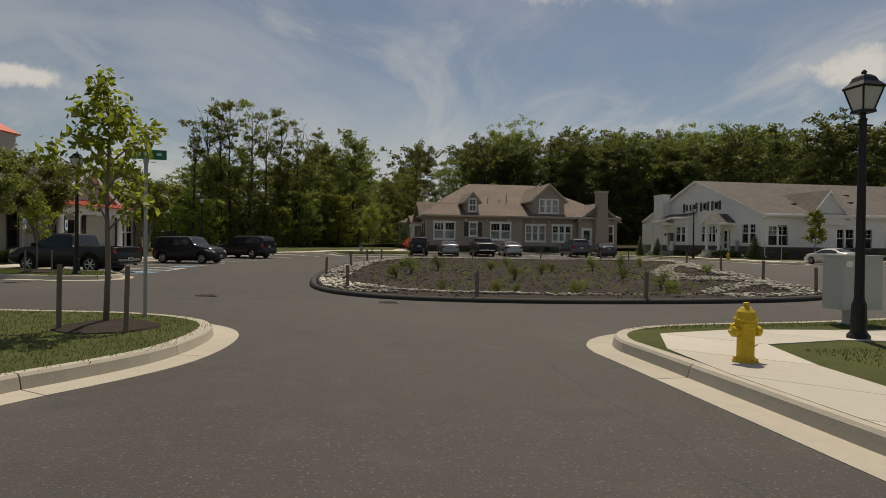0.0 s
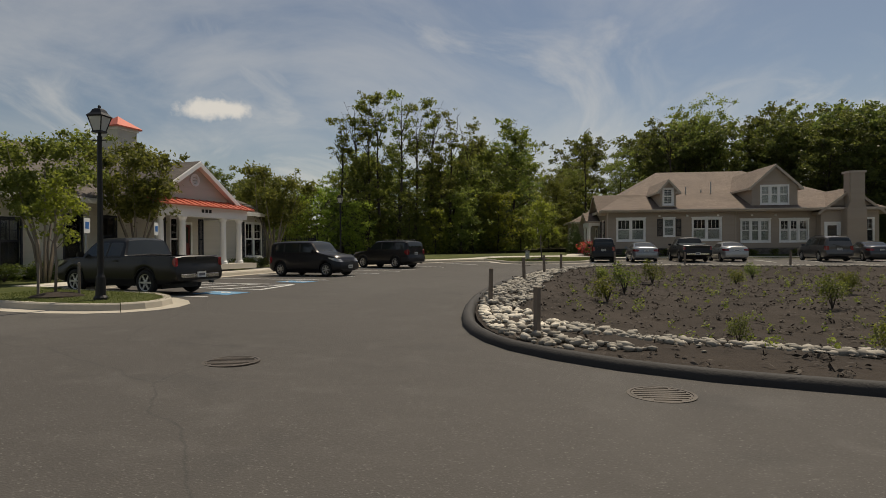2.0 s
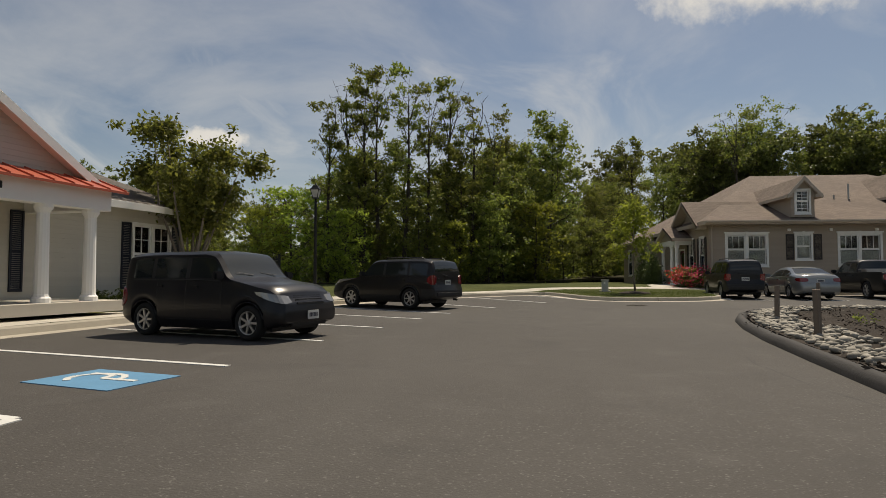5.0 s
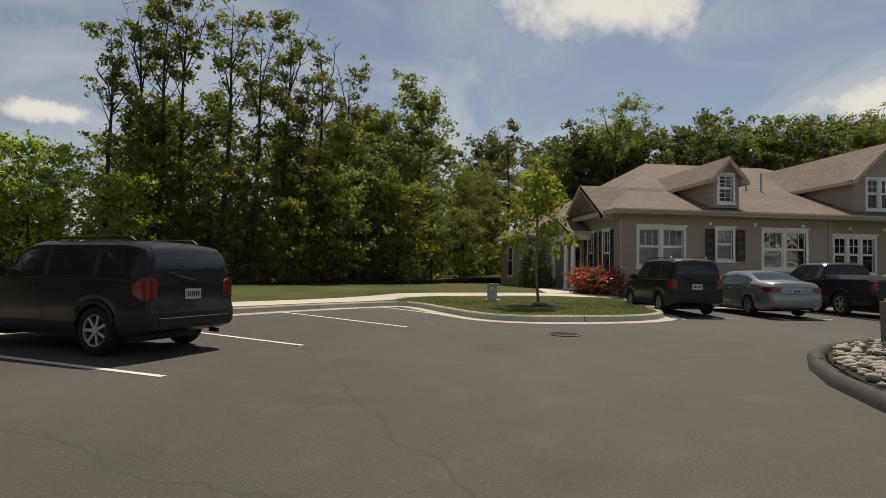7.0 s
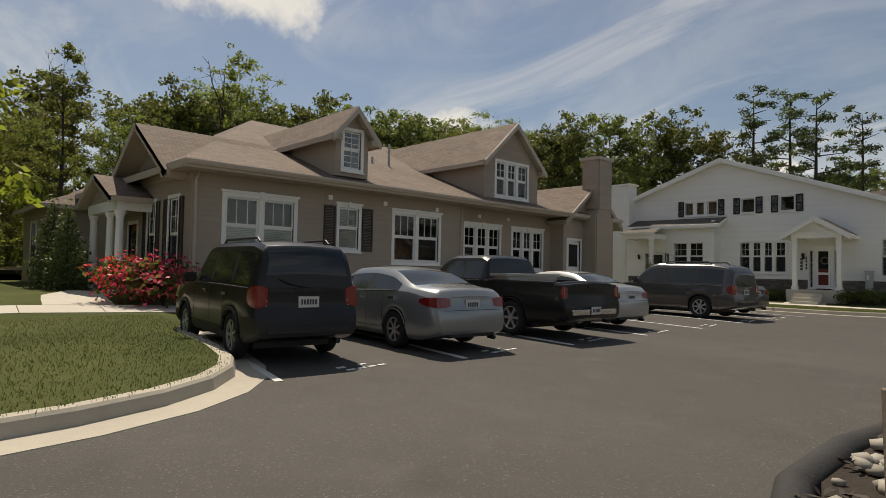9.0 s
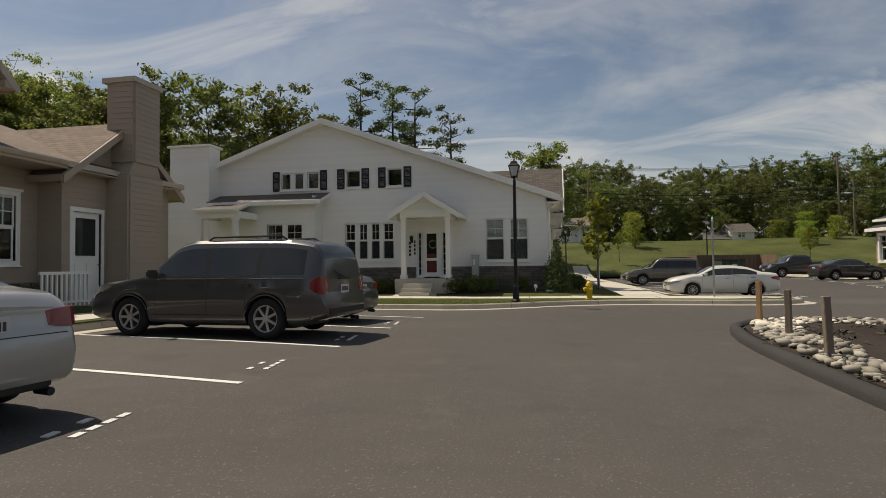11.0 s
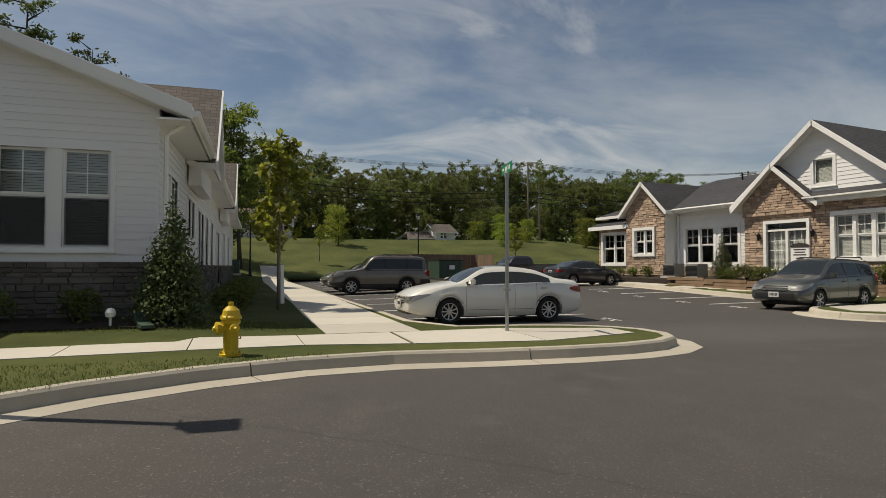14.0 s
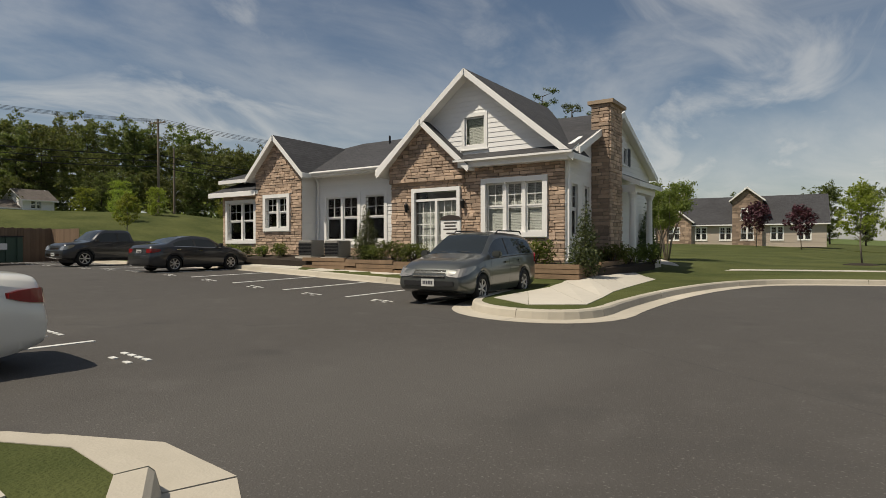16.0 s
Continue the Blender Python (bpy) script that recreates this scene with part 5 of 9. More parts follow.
# projecting bay with its shed roof, and the far porch
bay = [(9.3 - 6.4, 11.0 - 6.4, 1.7, 3.35), (1.4, 2.3, 0.7, 2.8), (1.08, 1.3, 0.9, 2.75), (2.4, 2.62, 0.9, 2.75)]
siding("wall_bay", wh, place(6.4, -0.85), 5.2, 1.35, 4.35, bay, M_WHITE, course=0.14)
stone_wall("stone_base_bay", wh, place(6.4, -0.92), 5.27, 0.15, 1.35, [(1.0, 2.7, 0.0, 1.4)], dark=True, seed=6)
stone_wall("stone_base_bay_side", wh, place(11.67, -0.85, 90), 0.85, 0.15, 1.35, [], dark=True, seed=7)
siding("wall_bay_side", wh, place(11.6, -0.85, 90), 0.85, 1.35, 4.6, [], M_WHITE, course=0.14)
window(wh, place(6.4, -0.85), *bay[0], lights=2, casing=0.08, grid=(2, 2))
roof("roof_bay", wh, [(6.4, -1.2, 4.38), (12.0, -1.2, 4.38), (12.0, 0.1, 4.86), (6.4, 0.1, 4.86)], M_ROOFGREY)
rake(wh, (6.4, -1.2, 4.36), (12.0, -1.2, 4.36), M_TRIM, 0.18, 0.04, "fascia")
door(wh, place(6.4, -0.85), *bay[1], M_TRIM)
for q in bay[2:]:
    window(wh, place(6.4, -0.85), *q, casing=0.05, hung=False, grid=(1, 6), name="sidelight")
roof("roof_far_porch", wh, [(6.6, -2.65, 3.92), (8.95, -2.65, 3.92), (8.55, -0.86, 4.36), (7.0, -0.86, 4.36)], M_ROOFGREY, thick=0.1)
bar("porch_beam", (6.8, -2.5, 3.55), (8.8, -2.3, 3.84), M_TRIM, wh)
bar("porch_beam", (6.8, -2.3, 3.55), (7.0, -0.85, 3.84), M_TRIM, wh)
bar("porch_beam", (8.6, -2.3, 3.55), (8.8, -0.85, 3.84), M_TRIM, wh)
bar("porch_ceiling", (7.0, -2.3, 3.7), (8.6, -0.85, 3.74), M_TRIM, wh)
for x in (6.95, 8.65):
    column(wh, x, -2.4, 0.6, 3.55, 0.1, square=True)
wall_lamp(wh, place(0, -0.85), 7.1, 2.5)
bar("porch_floor", (6.6, -2.8, 0.2), (9.0, -0.85, 0.6), M_CONC, wh)
siding("chimney", wh, place(4.4, -0.9), 2.0, 0.3, 7.05, [], M_WHITE, course=0.14, thick=0.9)
bar("chimney_cap", (4.3, -1.0, 7.05), (6.5, 0.1, 7.15), M_TRIM, wh)
# south wall
ss = [(0.65, 2.6, 1.45, 3.2), (4.8, 5.45, 2.05, 3.1), (5.7, 6.35, 2.05, 3.1), (7.65, 8.35, 1.25, 3.0), (8.55, 9.4, 1.25, 3.0), (10.4, 11.3, 1.25, 3.0), (12.8, 13.75, 1.25, 3.0), (15.9, 17.8, 0.45, 2.8), (21, 22.6, 1.3, 3.0), (26, 27.6, 1.3, 3.0)]
siding("wall_south", wh, place(21.75, 0, 90), 34, 1.3, 4.25, ss, M_WHITE, course=0.14)
stone_wall("stone_base_south", wh, place(21.82, 0, 90), 34, 0.1, 1.3, [(q[0], q[1], q[2], q[3]) for q in ss if q[2] < 1.3], dark=True, seed=8)
for q in ss:
    window(wh, place(21.75, 0, 90), *q, lights=2 if q[1] - q[0] > 1.5 else 1, casing=0.08, grid=(2, 2), blind=0.6 if q[0] in (0.65, 7.65, 12.8) else 0)
siding("wall_east", wh, place(21.75, 34, 180), 21.75, 0.2, WT, [], M_WHITE, course=0.2)
siding("wall_north", wh, place(0, 34, -90), 34, 0.2, 4.0, [], M_WHITE, course=0.2)
WR, WE = 8.2, 4.36
for s in (1, -1):
    xe = 22.35 if s > 0 else 0.65
    roof("roof_main", wh, [(xe, -0.35, WE - 0.05), (xe, 34.3, WE - 0.05), (11.7, 34.3, WR), (11.7, -0.35, WR)], M_ROOFGREY)
    rake(wh, (xe, -0.36, WE - 0.06), (11.7, -0.36, WR - 0.01), M_TRIM, 0.24, 0.05)
    roof("rake_soffit", wh, [(xe, -0.33, WE - 0.16), (xe, 0.02, WE - 0.16), (11.7, 0.02, WR - 0.11), (11.7, -0.33, WR - 0.11)], M_TRIM)
bar("soffit", (21.75, -0.3, 4.0), (22.32, 34, 4.04), M_TRIM, wh)
rake(wh, (22.35, -0.35, 4.2), (22.35, 34.3, 4.2), M_TRIM, 0.18, 0.03, "fascia")
gutter(wh, (22.38, -0.35, 4.18), (22.38, 4.2, 4.18), M_TRIM)
gutter(wh, (22.38, 8.2, 4.18), (22.38, 17.4, 4.18), M_TRIM)
downspout_m = bmesh.new()
tube(downspout_m, [(22.25, 0.25, 4.1), (21.85, 0.25, 3.8), (21.85, 0.25, 0.5), (22.1, 0.25, 0.35)], [0.045] * 4, 6)
part("downspout", downspout_m, M_TRIM, wh)
for y0 in (4.5, 17.6):
    gm = place(22.1, y0, 90)
    siding("wall_cross_gable", wh, gm, 3.6, 3.4, lambda s: 4.3 + 1.15 * (1.8 - abs(s - 1.8)), [], M_WHITE, course=0.14, thick=0.3)
    for s in (0, 1):
        ye = y0 - 0.4 if s == 0 else y0 + 4.0
        roof("roof_cross", wh, [(22.48, ye, 3.95), (22.48, y0 + 1.8, 6.5), (16.2, y0 + 1.8, 6.5), (22.05, ye, 3.95)], M_ROOFGREY)
        rake(wh, (22.5, ye, 3.93), (22.5, y0 + 1.8, 6.48), M_TRIM, 0.2, 0.05)
for x, y in ((19.5, 5), (17, 9), (18.6, 12), (16, 14), (19, 16), (17.4, 20)):
    bm = bmesh.new()
    z = WR - 0.365 * abs(x - 11.55)
    box(bm, (x - 0.15, y - 0.2, z - 0.05), (x + 0.15, y + 0.2, z + 0.14))
    part("roof_vent", bm, M_BLACKMETAL, wh)

# ---- stone house ----
sh = thing("stone_house", "stone-veneer and white clapboard house with dark shingle gables", "house", (55.38, 26.18, 0), 186.7)
SB = 0.55
holes_l = [(0.44, 2.27, 1.44, 3.1)]
stone_wall("wall_stone_left", sh, place(0, 0.35), 2.9, SB, 3.6, holes_l, single=60, seed=11)
window(sh, place(0, 0.35), *holes_l[0], lights=2, proud=0.12, casing=0.15, grid=(2, 2), mull=0.055, sash=0.05, blind=0.98, screen=False)
g1 = [(0.72, 2.05, 1.95, 3.2)]
stone_wall("wall_stone_gable", sh, place(2.75, 0.0), 2.85, SB, lambda s: 4.35 + 0.95 * (1.42 - abs(s - 1.42)), g1, single=90, seed=12)
siding("wall_gable_return", sh, place(5.6, 0, 90), 0.9, SB, 4.35, [], M_WHITE)
window(sh, place(2.75, 0.0), *g1[0], lights=2, proud=0.12, casing=0.15, grid=(2, 2), mull=0.055, sash=0.05, blind=0.98, screen=False)
mid = [(6.2 - 5.6, 7.9 - 5.6, 1.42, 3.15), (8.35 - 5.6, 9.25 - 5.6, 1.42, 3.15), (10.05 - 5.6, 10.65 - 5.6, 1.42, 3.15)]
siding("wall_middle", sh, place(5.6, 0.8), 5.1, 1.1, 4.2, mid, M_WHITE)
stone_wall("stone_base_middle", sh, place(5.6, 0.74), 5.1, SB, 1.1, [], seed=13)
window(sh, place(5.6, 0.8), *mid[0], lights=2, casing=0.15, grid=(2, 2), mull=0.055, sash=0.05, blind=0.98, screen=False)
for q in mid[1:]:
    window(sh, place(5.6, 0.8), *q, casing=0.15, grid=(2, 2), sash=0.05, blind=0.98, screen=False)
rr = [(11.35 - 10.25, 13.1 - 10.25, 0.75, 3.05), (14.2 - 10.25, 16.2 - 10.25, 1.62, 3.2)]
stone_wall("wall_stone_right", sh, place(10.25, 0.0), 6.65, SB, 3.75, rr, single=160, seed=14)
stone_wall("wall_stone_peak", sh, place(10.25, -0.12), 3.15, 3.05 + 0.35, lambda s: 4.05 + 0.93 * (1.57 - abs(s - 1.57)), [], single=40, seed=15)
gwin = [(3.1 + 0.0, 3.85, 4.5, 5.45)]
siding("wall_big_gable", sh, place(10.25, 0.04), 6.65, 3.75, lambda s: 4.2 + 0.82 * (3.32 - abs(s - 3.32)), gwin, M_WHITE)
window(sh, place(10.25, 0.04), *gwin[0], casing=0.12, hung=False, grid=(1, 1), blind=0.98, screen=False)
window(sh, place(10.25, 0.0), *rr[1], lights=3, proud=0.12, casing=0.16, grid=(2, 2), blind=0.98, mull=0.06, sash=0.05, screen=False)
bar("skirt_roof_board", (13.3, -0.35, 3.75), (17.1, 0.0, 3.98), M_TRIM, sh)
roof("skirt_roof", sh, [(13.2, -0.5, 3.98), (17.3, -0.5, 3.98), (17.3, 0.08, 4.25), (13.2, 0.08, 4.25)], M_ROOFDARK, 0.06)
# sliding door with its transom
sd = bmesh.new()
pm = place(10.25, 0.0)
s0, s1, v0, v1 = rr[0]
for a, b, c, d in ((s0 - 0.13, s0, v0, v1 + 0.13), (s1, s1 + 0.13, v0, v1 + 0.13), (s0, s1, v1, v1 + 0.13)):
    rect(sd, pm, a, b, c, d, -0.12, 0.1)
for a, b, c, d in ( (s0, s1, v1 - 0.32, v1 - 0.24), ((s0 + s1) / 2 - 0.05, (s0 + s1) / 2 + 0.05, v0, v1 - 0.32), (s0, s1, v0, v0 + 0.1)):
    rect(sd, pm, a, b, c, d, -0.04, 0.1)
for i in range(1, 6):
    x = s0 + (s1 - s0) / 2 * (i / 3 if i < 3 else 1 + (i - 3) / 3)
    if i != 3:
        rect(sd, pm, x - 0.012, x + 0.012, v0 + 0.1, v1 - 0.32, 0.05, 0.07)
for i in range(1, 5):
    z = v0 + (v1 - 0.32 - v0) * i / 5
    rect(sd, pm, s0, s1, z - 0.012, z + 0.012, 0.052, 0.068)
sdo = part("sliding_door", sd, M_TRIM, sh, "glazed white sliding door with transom")
for a, b, c, d in ((s0, (s0 + s1) / 2, v0 + 0.1, v1 - 0.32), ((s0 + s1) / 2, s1, v0 + 0.1, v1 - 0.32), (s0, s1, v1 - 0.24, v1)):
    bm = bmesh.new()
    rect(bm, pm, a, b, c, d, 0.056, 0.062)
    part("pane", bm, M_GLASS, sdo).visible_shadow = False
bm = bmesh.new()
for i in range(14):
    x = s0 + (s1 - s0) * (i + 0.5) / 14
    rect(bm, pm, x - 0.055, x + 0.055, v0 + 0.1, v1 - 0.35, 0.14, 0.146)
part("vertical_blind", bm, M_BLIND, sdo)
wall_lamp(sh, pm, 0.75, 2.5)
wall_lamp(sh, pm, 3.1, 2.55)
# west end
we = [(0.45, 1.0, 1.5, 3.1), (4.5, 4.95, 4.3, 4.9), (5.15, 5.6, 4.3, 4.9), (5.8, 6.25, 4.3, 4.9), (1.55, 2.05, 1.5, 3.1), (4.6, 5.5, 0.7, 2.8)]
wtop2 = lambda s: 5.98 - 0.385 * abs(s - 4.8)
siding("wall_west", sh, place(16.9, 0, 90), 9.6, SB, wtop2, we, M_WHITE)
for q in we[:5]:
    window(sh, place(16.9, 0, 90), *q, casing=0.1 if q[2] < 3 else 0.05, hung=q[2] < 3, grid=(2, 2) if q[2] < 3 else (1, 1), screen=False)
for q in (3.95, 6.35):
    shutter(sh, place(16.9, 0, 90), q, q + 0.3, 4.25, 4.95, M_BLUESHUT)
door(sh, place(16.9, 0, 90), *we[5], M_REDDOOR)
stone_wall("chimney_face", sh, place(17.5, 2.3, 90), 1.3, SB, 5.85, [], single=20, seed=16)
stone_wall("chimney_front", sh, place(16.9, 2.3, 0), 0.6, SB, 5.85, [], single=20, seed=17)
bar("chimney_core", (16.9, 2.36, SB), (17.46, 3.56, 5.83), M_MORTAR, sh)
bar("chimney_cap", (16.8, 2.2, 5.85), (17.65, 3.7, 5.97), M_BRICKLEDGE, sh)
roof("roof_porch", sh, [(16.95, 3.75, 3.9), (18.1, 3.75, 3.4), (18.1, 6.8, 3.4), (16.95, 6.8, 3.9)], M_ROOFDARK)
bar("porch_beam", (17.6, 3.9, 3.05), (17.9, 6.6, 3.3), M_TRIM, sh)
bar("porch_beam", (16.95, 3.9, 3.05), (17.6, 4.1, 3.3), M_TRIM, sh)
for yy in (4.1, 6.35):
    column(sh, 17.75, yy, 0.6, 3.05, 0.12)
bar("porch_floor", (16.95, 3.8, 0.3), (18.1, 6.7, 0.6), M_CONC, sh)
siding("wall_east", sh, place(0, 9.6, -90), 9.25, SB, 3.7, [], M_WHITE)
siding("wall_south", sh, place(16.9, 9.6, 180), 16.9, SB, 4.0, [], M_WHITE)
# roofs
roof("roof_main_front", sh, [(-0.3, 0.3, 4.2), (17.2, 0.3, 4.2), (17.2, 4.9, 6.12), (4.6, 4.9, 6.12)], M_ROOFDARK)
roof("roof_main_back", sh, [(-0.3, 9.9, 4.15), (4.6, 4.9, 6.12), (17.2, 4.9, 6.12), (17.2, 9.9, 4.15)], M_ROOFDARK)
roof("roof_main_east", sh, [(-0.3, 0.3, 4.2), (4.6, 4.9, 6.12), (-0.3, 9.9, 4.15)], M_ROOFDARK)
rake(sh, (17.21, 0.3, 4.18), (17.21, 4.9, 6.1), M_TRIM, 0.22, 0.05)
rake(sh, (17.21, 9.9, 4.13), (17.21, 4.9, 6.1), M_TRIM, 0.22, 0.05)
gable_roof(sh, 2.75, 5.6, 4.42, 5.8, 0.0, 4.2, M_ROOFDARK, M_TRIM, 0.3, y_left=1.2)
gable_roof(sh, 10.25, 16.9, 4.25, 6.98, 0.0, 6.4, M_ROOFDARK, M_TRIM, 0.4, y_left=1.0)
gable_roof(sh, 10.25, 13.4, 4.12, 5.55, -0.12, 2.2, M_ROOFDARK, M_TRIM, 0.32, y_left=1.2)
roof("roof_low", sh, [(-0.5, -0.05, 3.6), (2.9, -0.05, 3.6), (2.9, 1.2, 4.2), (0.4, 1.2, 4.2)], M_ROOFDARK)
rake(sh, (-0.5, -0.06, 3.58), (2.8, -0.06, 3.58), M_TRIM, 0.2, 0.04, "fascia")
rake(sh, (5.5, 0.28, 4.18), (10.0, 0.28, 4.18), M_TRIM, 0.2, 0.04, "fascia")
gutter(sh, (5.6, 0.25, 4.16), (10.0, 0.25, 4.16), M_TRIM)
bar("soffit", (5.6, 0.3, 4.0), (10.3, 0.9, 4.03), M_TRIM, sh)
downspout(sh, 5.75, 0.8, 0.7, 4.1, M_TRIM)
downspout(sh, 17.0, 0.1, 0.7, 4.1, M_TRIM)
for x, y in ((8.2, 3.9), (9.0, 4.3), (9.6, 3.5), (6.8, 4.2)):
    bm = bmesh.new()
    z = 4.2 + (y - 0.3) * 0.417
    tube(bm, [(x, y, z - 0.1), (x, y, z + 0.35)], [0.05, 0.05], 6)
    part("vent_pipe", bm, M_BLACKMETAL, sh)

# ---- clubhouse ----
cl = thing("clubhouse", "cream clapboard clubhouse with columned portico and red metal accents", "clubhouse", (-13.9, 38.3, 0), 78.5)
CB = 0.3
cw = [(1.15, 1.85, 0.7, 2.35), (3.62, 4.35, 0.9, 2.6), (5.31, 6.0, 0.9, 2.6), (9.2, 9.7, 0.6, 2.75), (9.8, 10.55, 0.6, 2.45), (15.0, 16.5, 0.8, 2.7)]
siding("wall_front", cl, place(-11.1, 2.2), 16.8, CB, 3.3, cw, M_GREYSIDE, course=0.13)
for q in (cw[0], cw[1], cw[2], cw[5]):
    window(cl, place(-11.1, 2.2), *q, lights=2 if q[1] - q[0] > 1 else 1, casing=0.08, trim=M_BLUESHUT if q[0] < 8 else M_TRIM, grid=(2, 2))
for s in (8.5, 11.1, 14.5, 16.55):
    shutter(cl, place(-11.1, 2.2), s, s + 0.35, 0.7, 2.75, M_BLUESHUT)
window(cl, place(-11.1, 2.2), *cw[3], casing=0.06, grid=(1, 3))
door(cl, place(-11.1, 2.2), *cw[4], M_REDDOOR)
siding("wall_south", cl, place(-11.1, 14.2, -90), 12.0, CB, lambda s: 3.3, [(8.5, 9.3, 0.9, 2.4)], M_GREYSIDE, course=0.13)
window(cl, place(-11.1, 14.2, -90), 8.5, 9.3, 0.9, 2.4)
siding("wall_north", cl, place(5.7, 2.2, 90), 12.0, CB, 3.3, [], M_GREYSIDE, course=0.13)
siding("wall_back", cl, place(5.7, 14.2, 180), 16.8, CB, 3.3, [], M_GREYSIDE, course=0.2)
roof("roof_front", cl, [(-11.7, 1.6, 3.3), (6.3, 1.6, 3.3), (1.0, 8.2, 6.3), (-6.2, 8.2, 6.3)], M_ROOFGREY)
roof("roof_south", cl, [(-11.7, 1.6, 3.3), (-6.2, 8.2, 6.3), (-11.7, 14.8, 3.3)], M_ROOFGREY)
roof("roof_north", cl, [(6.3, 1.6, 3.3), (6.3, 14.8, 3.3), (1.0, 8.2, 6.3)], M_ROOFGREY)
roof("roof_back", cl, [(-11.7, 14.8, 3.3), (-6.2, 8.2, 6.3), (1.0, 8.2, 6.3), (6.3, 14.8, 3.3)], M_ROOFGREY)
rake(cl, (-11.7, 1.59, 3.28), (-5.2, 1.59, 3.28), M_TRIM, 0.2, 0.04, "fascia")
rake(cl, (1.4, 1.59, 3.28), (6.3, 1.59, 3.28), M_TRIM, 0.2, 0.04, "fascia")
rake(cl, (-11.7, 14.8, 3.28), (-11.7, 1.6, 3.28), M_TRIM, 0.2, 0.04, "fascia")
for x in (-4.9, -3.6, -0.87, 0.35):
    column(cl, x, 0.0, 0.5, 2.7, 0.15)
bar("entablature", (-5.2, -0.2, 2.7), (0.75, 0.2, 3.2), M_TRIM, cl)
bar("entablature_side", (-5.2, 0.2, 2.7), (-4.8, 2.2, 3.2), M_TRIM, cl)
bar("entablature_side", (0.35, 0.2, 2.7), (0.75, 2.2, 3.2), M_TRIM, cl)
bar("portico_floor", (-5.5, -0.5, 0.25), (1.1, 2.2, 0.5), M_CONC, cl)
roof("red_roof", cl, [(-5.5, -0.45, 3.2), (1.05, -0.45, 3.2), (1.05, 0.5, 3.55), (-5.5, 0.5, 3.55)], M_REDMETAL, 0.06)
for i in range(14):
    x = -5.4 + 6.35 * i / 13
    rake(cl, (x, -0.45, 3.24), (x, 0.45, 3.57), M_REDMETAL, 0.06, 0.03, "standing_seam")
siding("wall_gable", cl, place(-5.0, 0.5), 5.5, 3.5, lambda s: 3.6 + 0.62 * (2.75 - abs(s - 2.75)), [], M_GREYSIDE, course=0.13)
gable_roof(cl, -5.0, 0.5, 3.6, 5.32, 0.5, 6.0, M_ROOFGREY, M_TRIM, 0.35)
bm = bmesh.new()
lathe(bm, [(0.28, 0), (0.3, 0.05), (0.2, 0.06), (0.2, 0.0)], 20, place(-2.25, 0.49) @ pose(0, 0, 4.45, 90))
part("round_vent", bm, M_TRIM, cl)
for i in range(3):                                          # the clubhouse number, as bars
    bar("number_mark", (-2.6 + 0.25 * i, -0.215, 2.9), (-2.45 + 0.25 * i, -0.2, 3.05), M_BLACKMETAL, cl)
bm = bmesh.new()
box(bm, (0.05, 7.45, 5.5), (1.35, 8.75, 7.95))
cup = part("cupola", bm, M_GREYSIDE, cl, "square cupola with red pyramid roof")
for a, b in (((-0.15, 7.25), (1.55, 7.25)), ((1.55, 7.25), (1.55, 8.95)), ((1.55, 8.95), (-0.15, 8.95)), ((-0.15, 8.95), (-0.15, 7.25))):
    roof("cupola_roof", cup, [(*a, 7.95), (*b, 7.95), (0.7, 8.1, 8.6)], M_REDMETAL, 0.08)
bar("cupola_band", (-0.02, 7.38, 7.75), (1.42, 8.82, 7.93), M_TRIM, cup)
bm = bmesh.new()
lathe(bm, [(0.14, 4.4), (0.14, 5.3), (0.22, 5.32), (0.22, 5.5), (0.1, 5.52), (0.1, 5.6)], 12, place(-9.0, 5.0))
part("flue_pipe", bm, M_GALV, cl)


# ---- vehicles ----
def curve(points, x):
    """A value along a line of (x, value) points."""
    if x <= points[0][0]:
        return points[0][1]
    for (a, va), (b, vb) in zip(points, points[1:]):
        if x <= b:
            return va + (vb - va) * (x - a) / (b - a)
    return points[-1][1]


def flow(points, x):
    """A value along a line of (x, value) points, without corners and without overshoot."""
    if x <= points[0][0]:
        return points[0][1]
    if x >= points[-1][0]:
        return points[-1][1]
    k = max(i for i in range(len(points) - 1) if points[i][0] <= x)
    rate = [(b[1] - a[1]) / (b[0] - a[0]) for a, b in zip(points, points[1:])]

    def lean(i):
        if i == 0 or i == len(points) - 1:
            return rate[min(i, len(rate) - 1)]
        a, b = rate[i - 1], rate[i]
        return 0.0 if a * b <= 0 else 2 * a * b / (a + b)
    h = points[k + 1][0] - points[k][0]
    t = (x - points[k][0]) / h
    return ((2 * t ** 3 - 3 * t * t + 1) * points[k][1] + (t ** 3 - 2 * t * t + t) * h * lean(k)
            + (3 * t * t - 2 * t ** 3) * points[k + 1][1] + (t ** 3 - t * t) * h * lean(k + 1))


